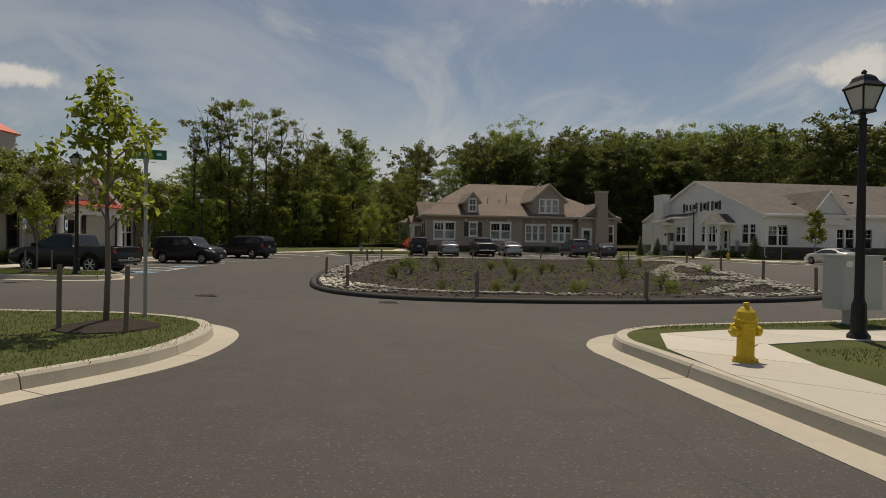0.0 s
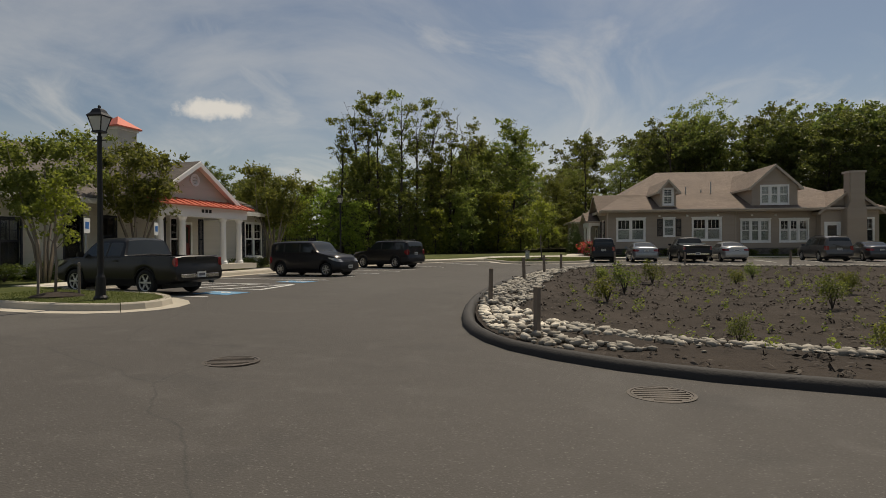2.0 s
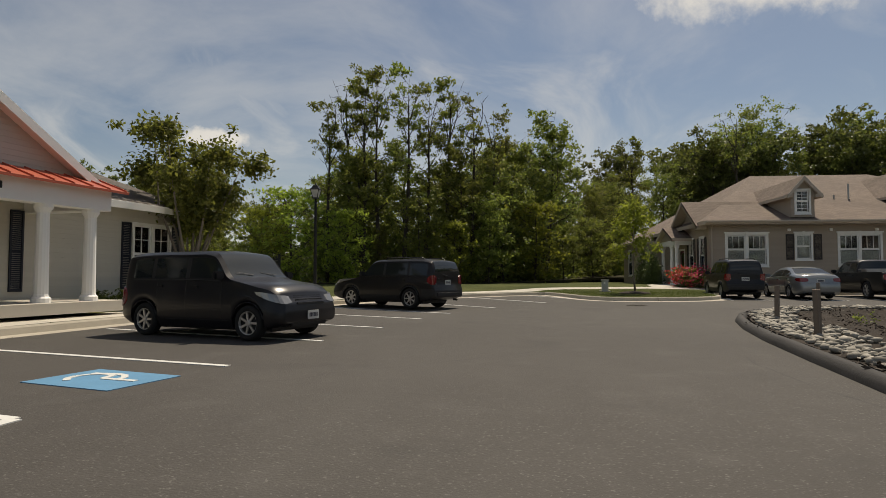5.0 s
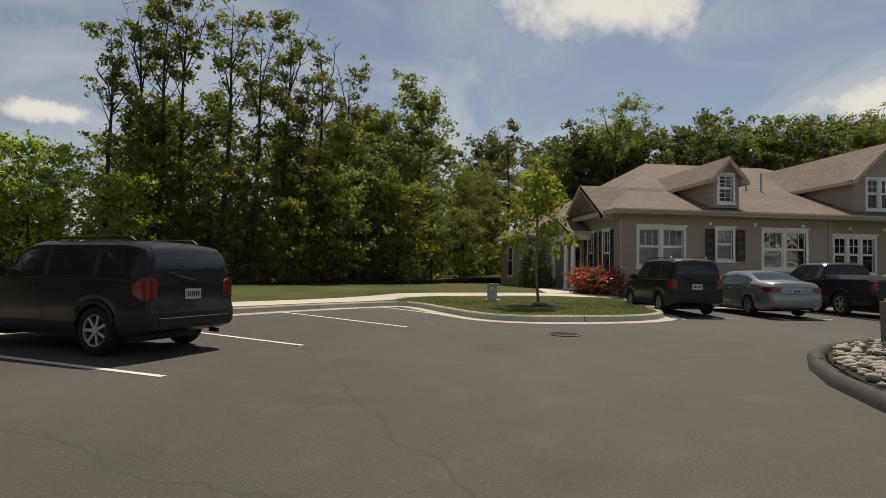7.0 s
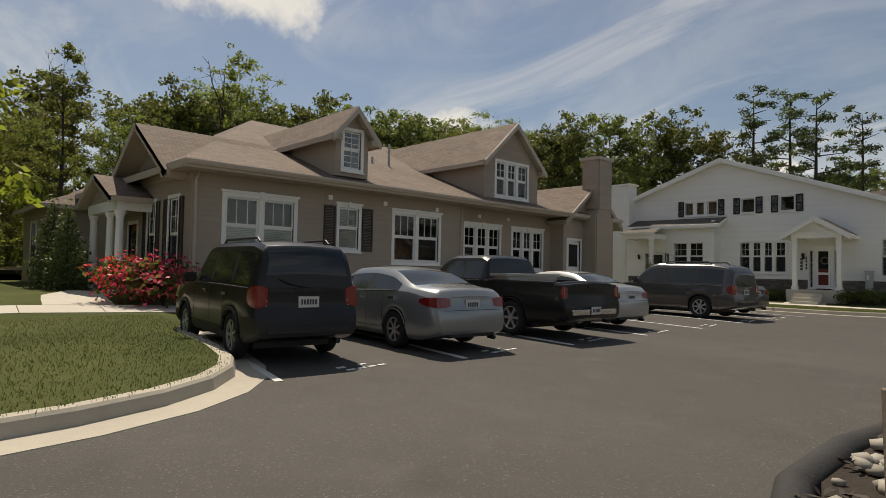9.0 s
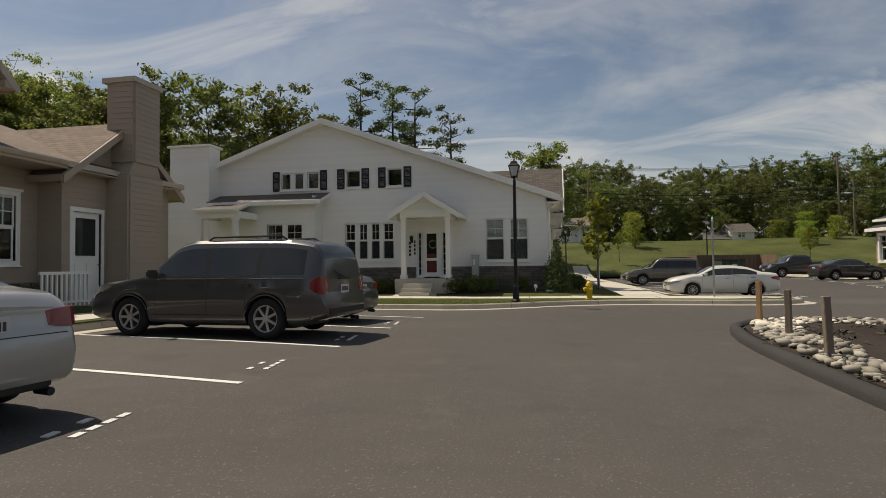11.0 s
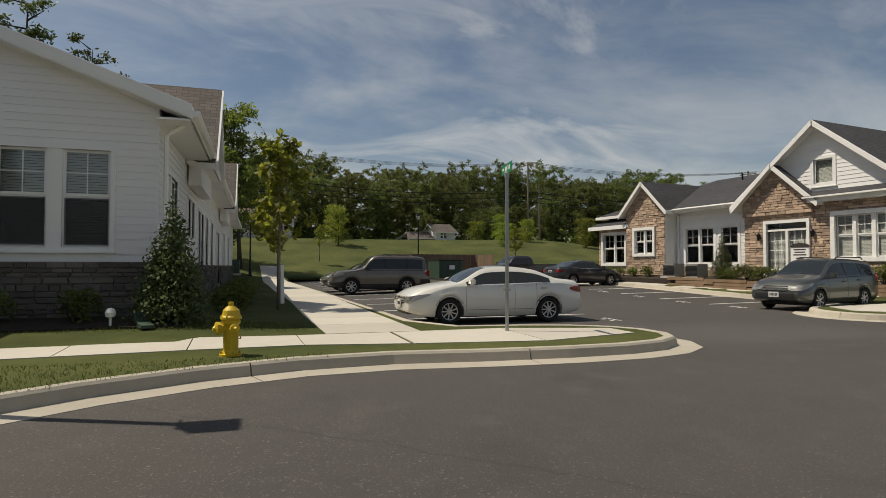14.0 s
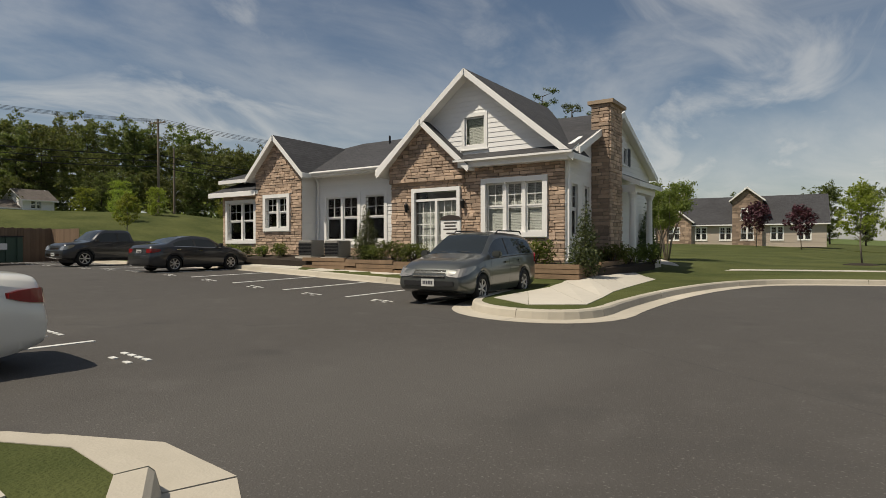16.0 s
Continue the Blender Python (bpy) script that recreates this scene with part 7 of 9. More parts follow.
PICKUP = dict(L=5.5, W=1.9, wb=3.4, fo=0.92, r=0.39, low=0.34, lean=0.34, category="pickup truck",
              top=[(-2.75, 1.18), (-2.7, 1.22), (-0.62, 1.24), (-0.56, 1.26), (-0.45, 1.72), (-0.2, 1.8), (0.7, 1.8), (0.95, 1.74), (1.55, 1.26), (1.75, 1.2), (2.6, 1.12), (2.72, 1.0), (2.75, 0.8)],
              belt=[(-2.75, 1.14), (0, 1.18), (1.5, 1.16), (2.75, 0.85)], glass=[(-0.4, 0.2), (0.28, 1.2)], screen=(0.95, 1.55), rear_glass=(-0.56, -0.4), bed=(-2.62, -0.66),
              head=(0.9, 0.3, 0.2), tail=(1.0, 0.08, 0.26), tail_wrap=0.07, plate_z=0.62, bumper=M_CHROME, bumper_z=0.6, spokes=6, blunt=(0.93, 0.2))

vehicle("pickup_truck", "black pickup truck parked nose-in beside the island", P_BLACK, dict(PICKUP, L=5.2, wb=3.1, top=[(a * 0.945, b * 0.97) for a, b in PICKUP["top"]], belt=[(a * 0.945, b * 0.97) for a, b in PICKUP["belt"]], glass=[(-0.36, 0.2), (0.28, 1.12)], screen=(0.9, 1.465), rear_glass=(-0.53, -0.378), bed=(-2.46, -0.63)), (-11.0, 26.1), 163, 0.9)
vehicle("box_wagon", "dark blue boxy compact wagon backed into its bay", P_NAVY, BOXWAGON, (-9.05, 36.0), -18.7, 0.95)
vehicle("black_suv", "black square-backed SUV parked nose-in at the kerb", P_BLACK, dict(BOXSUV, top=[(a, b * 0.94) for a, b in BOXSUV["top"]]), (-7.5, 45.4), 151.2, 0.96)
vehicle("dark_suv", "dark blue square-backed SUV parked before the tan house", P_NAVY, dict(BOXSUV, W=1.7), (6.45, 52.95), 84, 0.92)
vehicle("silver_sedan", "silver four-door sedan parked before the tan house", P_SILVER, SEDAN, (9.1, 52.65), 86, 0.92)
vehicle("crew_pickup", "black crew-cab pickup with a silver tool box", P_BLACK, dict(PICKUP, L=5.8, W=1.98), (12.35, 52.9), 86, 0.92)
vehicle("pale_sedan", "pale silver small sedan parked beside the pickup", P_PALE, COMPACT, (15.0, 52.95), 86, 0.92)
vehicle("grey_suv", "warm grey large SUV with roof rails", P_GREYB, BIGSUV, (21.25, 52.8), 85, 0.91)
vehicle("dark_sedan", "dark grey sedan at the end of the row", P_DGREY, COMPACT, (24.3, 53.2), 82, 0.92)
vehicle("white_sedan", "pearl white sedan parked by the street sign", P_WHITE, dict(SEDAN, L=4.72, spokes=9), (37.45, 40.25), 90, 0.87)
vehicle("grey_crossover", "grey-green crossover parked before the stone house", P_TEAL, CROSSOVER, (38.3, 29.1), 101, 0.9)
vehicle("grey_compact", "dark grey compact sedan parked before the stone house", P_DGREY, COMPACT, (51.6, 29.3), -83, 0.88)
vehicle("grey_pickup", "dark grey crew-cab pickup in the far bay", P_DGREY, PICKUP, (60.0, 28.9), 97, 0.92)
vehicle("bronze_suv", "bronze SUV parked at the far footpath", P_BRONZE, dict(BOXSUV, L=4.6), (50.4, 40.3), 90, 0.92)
vehicle("grey_hatch", "grey sedan parked beyond the bronze SUV", P_TEAL, COMPACT, (53.2, 40.4), 90, 0.92)

# tool box across the crew pickup's bed
tb = thing("tool_box", "silver tread-plate tool box across a pickup bed", "tool box", (12.35, 52.9, gz(12.35, 52.9)), 86)
bar("box_body", (-1.15, -0.78, 0.95), (-0.68, 0.78, 1.2), M_RIM, tb, bevel=0.02)
bar("lid", (-1.18, -0.86, 1.2), (-0.65, 0.86, 1.26), M_RIM, tb, bevel=0.01)


# ---- trees and plants ----
def leaves(name, clumps, count, size, material, parent, seed, up=0.35, long=1.5, shell=0.55):
    """A crown: small leaf sprays scattered through clumps of (centre, radius x, radius z)."""
    rng = np.random.default_rng(seed)
    c = np.array([q[0] for q in clumps], float)
    rx, rz = np.array([q[1] for q in clumps], float), np.array([q[2] for q in clumps], float)
    weight = rx * rx * rz
    which = rng.choice(len(clumps), count, p=weight / weight.sum())
    d = rng.normal(size=(count, 3))
    d /= np.linalg.norm(d, axis=1)[:, None]
    rad = shell + (1 - shell) * rng.random(count) ** 0.6
    rad *= 1 + 0.25 * rng.normal(size=count)
    p = c[which] + d * np.stack([rx[which], rx[which], rz[which]], 1) * rad[:, None]
    nrm = rng.normal(size=(count, 3)) + d * 0.8 + np.array([0, 0, up])
    nrm /= np.linalg.norm(nrm, axis=1)[:, None]
    t = np.cross(nrm, rng.normal(size=(count, 3)))
    t /= np.linalg.norm(t, axis=1)[:, None]
    b = np.cross(nrm, t)
    s = size * (0.6 + 0.8 * rng.random(count))[:, None]
    v = np.stack([p - t * s * long / 2, p + b * s * 0.42 - t * s * 0.1, p + t * s * long / 2, p - b * s * 0.42 - t * s * 0.1], 1).reshape(-1, 3)
    me = bpy.data.meshes.new(name)
    me.vertices.add(4 * count)
    me.vertices.foreach_set("co", v.ravel())
    me.loops.add(4 * count)
    me.loops.foreach_set("vertex_index", np.arange(4 * count))
    me.polygons.add(count)
    me.polygons.foreach_set("loop_start", np.arange(0, 4 * count, 4))
    me.update(calc_edges=True)
    me.validate()
    me.materials.append(material)
    ob = new(name, me)
    ob.parent = parent
    return ob


def limbs(parent, trunk, radii, branches, material, name="trunk"):
    bm = bmesh.new()
    tube(bm, trunk, radii, 8)
    tr = part(name, bm, material, parent, smooth=True)
    bm = bmesh.new()
    for pts, r in branches:
        tube(bm, pts, r, 5)
    if branches:
        part("branching", bm, material, parent, smooth=True)
    return tr


def big_tree(seed, h, crown_r, low, count, leaf, label, bare=False, size=0.2, boughs=30):
    """A woodland tree: a bent trunk, rising boughs that fork into twigs, and leaf tufts along the twigs."""
    rnd = random.Random(seed)
    t = thing("tree", label, "tree", group="wood")
    bend = [Vector((0, 0, 0))]
    drift = Vector((rnd.uniform(-0.05, 0.05), rnd.uniform(-0.05, 0.05), 0)) * h
    for f in (0.12, 0.25, 0.4, 0.55, 0.7, 0.85, 1.0):
        sway = Vector((math.sin(f * 5 + seed), math.cos(f * 4 + 2 * seed), 0)) * 0.018 * h
        bend.append(drift * f + sway * f + Vector((0, 0, h * 0.95 * f)))
    r0 = 0.0125 * h if not bare else 0.0105 * h
    radii = [r0 * 1.3, r0, r0 * 0.9, r0 * 0.78, r0 * 0.6, r0 * 0.42, r0 * 0.24, r0 * 0.07]

    def on_trunk(f):
        fs = (0, 0.12, 0.25, 0.4, 0.55, 0.7, 0.85, 1.0)
        k = max(i for i in range(7) if fs[i] <= f)
        return bend[k].lerp(bend[k + 1], (f - fs[k]) / (fs[k + 1] - fs[k]))
    br, clumps = [], []
    n = boughs if not bare else 15
    for i in range(n):
        f = low + (0.97 - low) * (i + rnd.random()) / n
        base = on_trunk(f)
        a = i * 2.4 + rnd.uniform(-0.7, 0.7)
        u = (f - low) / (1 - low)
        reach = crown_r * (0.5 + 1.9 * u * (1 - u)) * rnd.uniform(0.55, 1.2) * (0.55 if bare else 1.0)
        climb = rnd.uniform(0.35, 1.0) if not bare else rnd.uniform(0.8, 2.0)
        tip = base + Vector((math.cos(a) * reach, math.sin(a) * reach, reach * climb))
        elbow = base.lerp(tip, 0.5) + Vector((rnd.uniform(-0.12, 0.12), rnd.uniform(-0.12, 0.12), -0.08)) * reach
        thick = r0 * 0.42 * (1.12 - f)
        br.append(([base, elbow, tip], [thick, thick * 0.6, 0.012]))
        naked = bare and rnd.random() < 0.25
        for k in range(5):
            q = elbow.lerp(tip, (k - 1) / 3.5) if k else base.lerp(elbow, 0.7)
            twig = q + Vector((rnd.gauss(0, 1), rnd.gauss(0, 1), rnd.uniform(-0.3, 1.1))) * (0.2 * reach + 0.25)
            br.append(([q, twig], [0.02, 0.006]))
            if naked or (bare and rnd.random() < 0.35):
                continue
            rr = rnd.uniform(0.32, 0.72) * (0.85 if bare else 1.0) * (crown_r / 3.0) ** 0.5
            clumps.append((twig, rr, rr * rnd.uniform(0.5, 0.8)))
            if rnd.random() < 0.6:
                o = Vector((rnd.gauss(0, 0.8), rnd.gauss(0, 0.8), rnd.gauss(0, 0.5)))
                clumps.append((twig + o * rr, rr * 0.7, rr * 0.45))
    if bare:                                            # dead leaders that reach out of the crown
        for i in range(3):
            a = 2.1 * i + rnd.random()
            base = on_trunk(rnd.uniform(0.66, 0.85))
            tip = base + Vector((math.cos(a) * 1.1, math.sin(a) * 1.1, h * rnd.uniform(0.15, 0.24)))
            kink = base.lerp(tip, 0.5) + Vector((0.25, -0.2, 0.1))
            br.append(([base, kink, tip], [r0 * 0.3, r0 * 0.2, 0.015]))
            for k in range(4):
                q = kink.lerp(tip, 0.28 * k)
                br.append(([q, q + Vector((rnd.uniform(-0.7, 0.7), rnd.uniform(-0.7, 0.7), rnd.uniform(0.3, 0.9)))], [0.028, 0.008]))
    else:
        clumps.append((on_trunk(0.98), 0.5, 0.6))
    limbs(t, bend, radii, br, M_BARK)
    leaves("crown", clumps, count, size, leaf, t, seed, shell=0.15)
    return t


def pine(seed, h):
    rnd = random.Random(seed)
    t = thing("pine_tree", "tall pine with bare trunk and flat needle tufts", "pine tree", group="wood")
    pts = [Vector((0.15 * math.sin(f * 3 + seed), 0.1 * math.cos(f * 4), h * f)) for f in (0, 0.3, 0.6, 0.85, 1)]
    br, clumps = [], []
    for i in range(17):
        f = 0.5 + 0.5 * i / 16
        a = i * 2.2 + rnd.random()
        reach = h * 0.14 * (1.25 - f) / 0.7 * rnd.uniform(0.7, 1.4)
        base = Vector((0, 0, h * f))
        tip = base + Vector((math.cos(a) * reach, math.sin(a) * reach, rnd.uniform(0, 0.5)))
        br.append(([base, tip], [0.06, 0.015]))
        for g in (1.0, 0.75, 0.5):
            o = Vector((rnd.gauss(0, 0.35), rnd.gauss(0, 0.35), rnd.uniform(0, 0.5)))
            clumps.append((base.lerp(tip, g) + o, reach * 0.22 + 0.25, 0.28))
    limbs(t, pts, [0.2, 0.17, 0.12, 0.07, 0.02], br, M_BARK)
    leaves("crown", clumps, 3600, 0.13, M_NEEDLE, t, seed, up=0.6, long=2.2, shell=0.1)
    return t


def young_tree(seed, h, crown_r, count, leaf, label, size=0.15, low=0.35, name="young_tree"):
    rnd = random.Random(seed)
    t = thing(name, label, "tree")
    pts = [Vector((0.04 * rnd.uniform(-1, 1), 0.04 * rnd.uniform(-1, 1), h * f)) for f in (0, 0.25, 0.5, 0.75, 0.95)]
    br, clumps = [], []
    for i in range(16):
        f = low + (0.95 - low) * i / 15
        a = i * 2.4
        reach = crown_r * (1.05 - 0.75 * ((f - low) / (1 - low)) ** 1.5) * rnd.uniform(0.6, 1.1)
        base = Vector((0, 0, h * f * 0.92))
        tip = base + Vector((math.cos(a) * reach, math.sin(a) * reach, reach * 0.9))
        br.append(([base, base.lerp(tip, 0.5) + Vector((0, 0, 0.04)), tip], [0.018, 0.012, 0.005]))
        clumps.append((tip, crown_r * 0.34 * rnd.uniform(0.7, 1.2), crown_r * 0.28))
        clumps.append((base.lerp(tip, 0.55), crown_r * 0.26, crown_r * 0.22))
    clumps.append((Vector((0, 0, h * 0.97)), crown_r * 0.25, crown_r * 0.3))
    limbs(t, pts, [0.045, 0.04, 0.03, 0.02, 0.008], br, M_BARKLT)
    leaves("crown", clumps, count, size, leaf, t, seed)
    return t


def multi_stem(seed, h, crown_r, count, leaf, label):
    rnd = random.Random(seed)
    t = thing("crepe_myrtle", label, "tree", group="small trees by the clubhouse")
    clumps = []
    for i in range(7):
        a = i * 0.9 + rnd.random() * 0.3
        d = Vector((math.cos(a), math.sin(a), 0))
        p = [d * 0.1, d * 0.25 + Vector((0, 0, h * 0.25)), d * crown_r * 0.5 + Vector((0, 0, h * 0.55)), d * crown_r * 0.85 * rnd.uniform(0.6, 1) + Vector((0, 0, h * rnd.uniform(0.78, 0.98)))]
        bm = bmesh.new()
        tube(bm, p, [0.045, 0.035, 0.022, 0.006], 6)
        part("stem", bm, M_BARKLT, t, smooth=True)
        for f in (0.45, 0.7, 1.0):
            q = p[1].lerp(p[3], f) + Vector((rnd.uniform(-0.3, 0.3), rnd.uniform(-0.3, 0.3), 0))
            clumps.append((q, crown_r * 0.3, crown_r * 0.26))
            for _ in range(3):
                o = Vector((rnd.gauss(0, 1), rnd.gauss(0, 1), rnd.gauss(0, 0.8))) * crown_r * 0.24
                clumps.append((q + o, crown_r * 0.13, crown_r * 0.1))
    leaves("crown", clumps, count, 0.07, leaf, t, seed, shell=0.05)
    return t


def cone_shrub(seed, h, r, label="dark conical evergreen shrub", name="conical_evergreen", leaf=None, count=3600, size=0.055):
    t = thing(name, label, "shrub")
    rnd = random.Random(seed)
    clumps = [((rnd.uniform(-1, 1) * r * 0.25 * (1 - f), rnd.uniform(-1, 1) * r * 0.25 * (1 - f), h * (0.08 + 0.86 * f)), r * (1.0 - 0.85 * f ** 1.3), h * 0.13) for f in [i / 9 for i in range(10)]]
    bm = bmesh.new()
    tube(bm, [(0, 0, 0), (0, 0, h * 0.9)], [0.05, 0.01], 6)
    part("stem", bm, M_BARK, t)
    leaves("foliage", clumps, count, size, leaf or M_NEEDLE, t, seed, up=0.8, shell=0.85)
    return t


def round_shrub(seed, h, r, leaf, label, count=700, size=0.09, name="shrub", flower=None, fcount=0):
    t = thing(name, label, "shrub")
    rnd = random.Random(seed)
    clumps = [((rnd.uniform(-0.6, 0.6) * r, rnd.uniform(-0.6, 0.6) * r, h * rnd.uniform(0.35, 0.72)), r * rnd.uniform(0.35, 0.55), h * rnd.uniform(0.22, 0.32)) for _ in range(9)]
    bm = bmesh.new()
    for i in range(5):
        a = 1.3 * i
        tube(bm, [(0, 0, 0), (math.cos(a) * r * 0.4, math.sin(a) * r * 0.4, h * 0.55)], [0.02, 0.006], 5)
    part("stem", bm, M_BARK, t)
    leaves("foliage", clumps, count, size, leaf, t, seed, up=0.5)
    if flower:
        leaves("blossom", [((c[0][0], c[0][1], c[0][2] + 0.04), c[1] * 1.08, c[2] * 1.1) for c in clumps], fcount, size * 0.95, flower, t, seed + 1, up=0.8, long=1.05, shell=0.92)
    return t


def stand(ob, x, y, z, turn=0.0, s=1.0):
    ob.matrix_basis = pose(x, y, z, 0, 0, turn)
    ob.scale = (s, s, s * 1.0)
    return ob


def again(ob, x, y, z, turn=0.0, s=1.0):
    c = copy_thing(ob, pose(x, y, z, 0, 0, turn))
    c.scale = (s, s, s)
    return c


rw = random.Random(42)
KINDS = [
    big_tree(1, 12, 3.2, 0.12, 8200, M_LEAF2, "leafy woodland tree with a dense green crown", size=0.17, boughs=34),
    big_tree(2, 12, 2.7, 0.2, 6200, M_LEAF2, "slender woodland tree with a ragged mid-green crown", size=0.165),
    big_tree(3, 17, 3.2, 0.34, 2600, M_LEAF2, "tall thin woodland tree with an open crown", bare=True, size=0.17),
    big_tree(4, 17, 2.6, 0.46, 1500, M_LEAF2, "tall sparse tree with dark bare limbs", bare=True, size=0.16),
    big_tree(5, 7.5, 2.5, 0.06, 4600, M_LEAF2, "low bushy tree at the wood's edge", size=0.16),
    big_tree(6, 6, 1.9, 0.05, 3600, M_LEAF3, "young bright green tree at the wood's edge", size=0.14),
    big_tree(7, 13, 3.6, 0.1, 8600, M_LEAF, "broad dark woodland tree", size=0.18, boughs=36),
]
FAR = [
    big_tree(8, 16, 4.2, 0.1, 10500, M_FARLEAF, "leafy tree of the far woods", size=0.235, boughs=46),
    big_tree(9, 15, 4.6, 0.08, 10500, M_FARLEAF, "broad leafy tree of the far woods", size=0.235, boughs=46),
    big_tree(12, 16, 4.0, 0.1, 15000, M_LEAF2, "tall mid-green tree of the wood behind the houses", size=0.155, boughs=54),
    big_tree(10, 10, 3.2, 0.05, 3600, M_FARLEAF, "low leafy tree of the far woods", size=0.26),
]
PINES = [pine(11, 15), pine(12, 16.5)]
used = set()


def wood(kind, x, y, z, s):
    src = (KINDS + PINES + FAR)[kind]
    turn = rw.uniform(0, 360)
    if kind in used:
        again(src, x, y, z, turn, s)
    else:
        used.add(kind)
        stand(src, x, y, z, turn, s)


def along(line, step):
    out = []
    for p, d in zip(line, line[1:]):
        a, b = Vector(p), Vector(d)
        k = max(1, int((b - a).length / step))
        t = (b - a).normalized()
        out += [(a.lerp(b, i / k), Vector((-t.y, t.x))) for i in range(k)]
    return out


EDGE = [(-62, 57), (-34, 59), (-20, 62), (-12, 64.5), (-5, 68), (1, 75), (6, 88), (14, 103), (24, 109), (38, 107), (50, 99), (60, 92), (90, 90), (110, 92)]


def top_at(x):
    """How high the wood stands along its edge: low in the west, tall behind the houses."""
    return 1.1 * curve([(-60, 8), (-27, 8), (-25, 6), (-20.5, 6), (-18.8, 10.5), (-17, 11), (-15.5, 11.0), (-12, 10.5), (-7, 10.8), (-4, 13.5), (-1, 15.2), (1.2, 14), (3.5, 12), (9, 12.5), (12, 15), (16, 21), (30, 21.5), (45, 20.5), (110, 20)], x)


SIZE = {0: 12, 1: 12, 4: 7.5, 5: 6, 6: 13, 9: 16, 10: 15, 11: 16, 12: 10}
for p, n in along(EDGE, 2.6):                           # the wood's front: bushes and young trees
    q = p + n * rw.uniform(-0.6, 2.2)
    k = rw.choice((4, 5, 4, 5, 1)) if -25 < q.x < 8 else rw.choice((12, 12, 5))
    wood(k, q.x + rw.uniform(-0.8, 0.8), q.y, 0.35, rw.uniform(3.2, 6.8) / SIZE[k])
for near, far, step, lo, hi in ((2.5, 5.5, 4.2, 0.6, 0.92), (7.0, 11.0, 4.6, 0.78, 1.05), (13.0, 17.0, 6.0, 0.8, 1.05), (20.0, 27.0, 7.0, 0.8, 1.1)):
    for p, n in along(EDGE, step):
        q = p + n * rw.uniform(near, far)
        k = rw.choice((0, 1, 6, 1, 0)) if -25 < p.x < 8 else rw.choice((11, 11, 9, 10) if near < 12 else (9, 10))
        wood(k, q.x + rw.uniform(-1, 1), q.y, 0.5, rw.uniform(lo, hi) * top_at(q.x) / SIZE[k])
# tall thin trees that stand above the wood's west part
for x, y, k, s in ((-17.0, 69, 3, 0.84), (-15.6, 69, 2, 0.92), (-14.0, 67.5, 3, 0.94), (-12.9, 68.5, 2, 0.95), (-11.3, 69, 3, 0.97), (-9.8, 70, 3, 0.9), (-7.9, 71, 2, 0.94), (-6.2, 72, 3, 0.9), (-4.0, 73, 3, 0.84), (10, 90, 2, 0.9), (22, 91, 3, 1.1)):
    wood(k, x, y, 0.5, s)
for x, y, k, s in ((78, 63, 7, 1.42), (81, 66.5, 8, 1.4), (77, 69.5, 7, 1.5), (84, 60, 8, 1.22), (74, 78, 8, 1.3)):
    wood(k, x, y, 0.6, s)
for x, y, k, s in ((-47, 44, 6, 0.8), (-52, 36, 0, 0.8), (-44, 52, 0, 0.55), (-31, 55, 4, 0.8), (-26, 58, 4, 0.8), (-38, 40, 0, 0.78)):
    wood(k, x, y, 0.2, s)
for x, y, k, s in ((69, -25.6, 8, 1.18), (66, -28, 7, 1.2), (63, -30, 8, 1.08), (71.5, -24, 7, 1.05)):        # pines behind the stone house
    wood(k, x, y, 0.6, s)
for x, y, k, s in ((73.2, 46.8, 1, 1.08), (75.8, 48.6, 6, 0.92)):
    wood(k, x, y, lz(x, y) - 0.1, s)
# wooded hill to the east
for i in range(62):
    y = -48 + 2.5 * i + rw.uniform(-1, 1)
    x = 113 + rw.uniform(-4, 3)
    wood(rw.choice((9, 10, 10, 12)), x, y, far_ground(x, y) + 2.6, rw.uniform(0.42, 0.78))
    if i % 2 == 0:
        x = 127 + rw.uniform(-4, 4)
        wood(rw.choice((9, 10)), x, y, far_ground(x, y) + 2.0, rw.uniform(0.66, 0.98))
        x = 146 + rw.uniform(-4, 4)
        wood(rw.choice((9, 10)), x, y, far_ground(x, y) + 0.5, rw.uniform(0.85, 1.15))


# undergrowth between the trunks; its deeper rows are dark filler added to block daylight
def undergrowth(line, step, lo, hi, high, per, size, leaf, seed, base=0.4):
    rnd = random.Random(seed)
    cl = []
    for p, n in along(line, step):
        for k in range(2):
            q = p + n * rnd.uniform(lo, hi)
            z = base if base is not None else far_ground(q.x, q.y) + 2.6
            for f in (0.12, 0.4, 0.75):
                h = high * rnd.uniform(0.6, 1.15)
                cl.append(((q.x + rnd.uniform(-0.6, 0.6), q.y + rnd.uniform(-0.6, 0.6), z + h * f), step * rnd.uniform(0.5, 0.8), h * 0.24))
    ob = leaves("undergrowth", cl, per * len(cl), size, leaf, None, seed)
    return tagged(ob, "tangled green undergrowth and daylight-blocking leaf filler between the woodland trunks", "undergrowth", kind="stuff")


undergrowth(EDGE, 2.2, 0.5, 3.0, 2.2, 75, 0.2, M_LEAF2, 201)
# two inner rows of filler leaves, added to keep the wood's inside dark
undergrowth(EDGE, 2.6, 6.0, 10.0, 4.2, 70, 0.3, M_LEAF, 202)
undergrowth(EDGE, 3.2, 14.0, 19.0, 6.0, 60, 0.5, M_LEAF, 203)
undergrowth([(112, 106), (112, -52)], 3.0, -1.0, 5.0, 4.0, 50, 0.5, M_FARLEAF, 204, None)
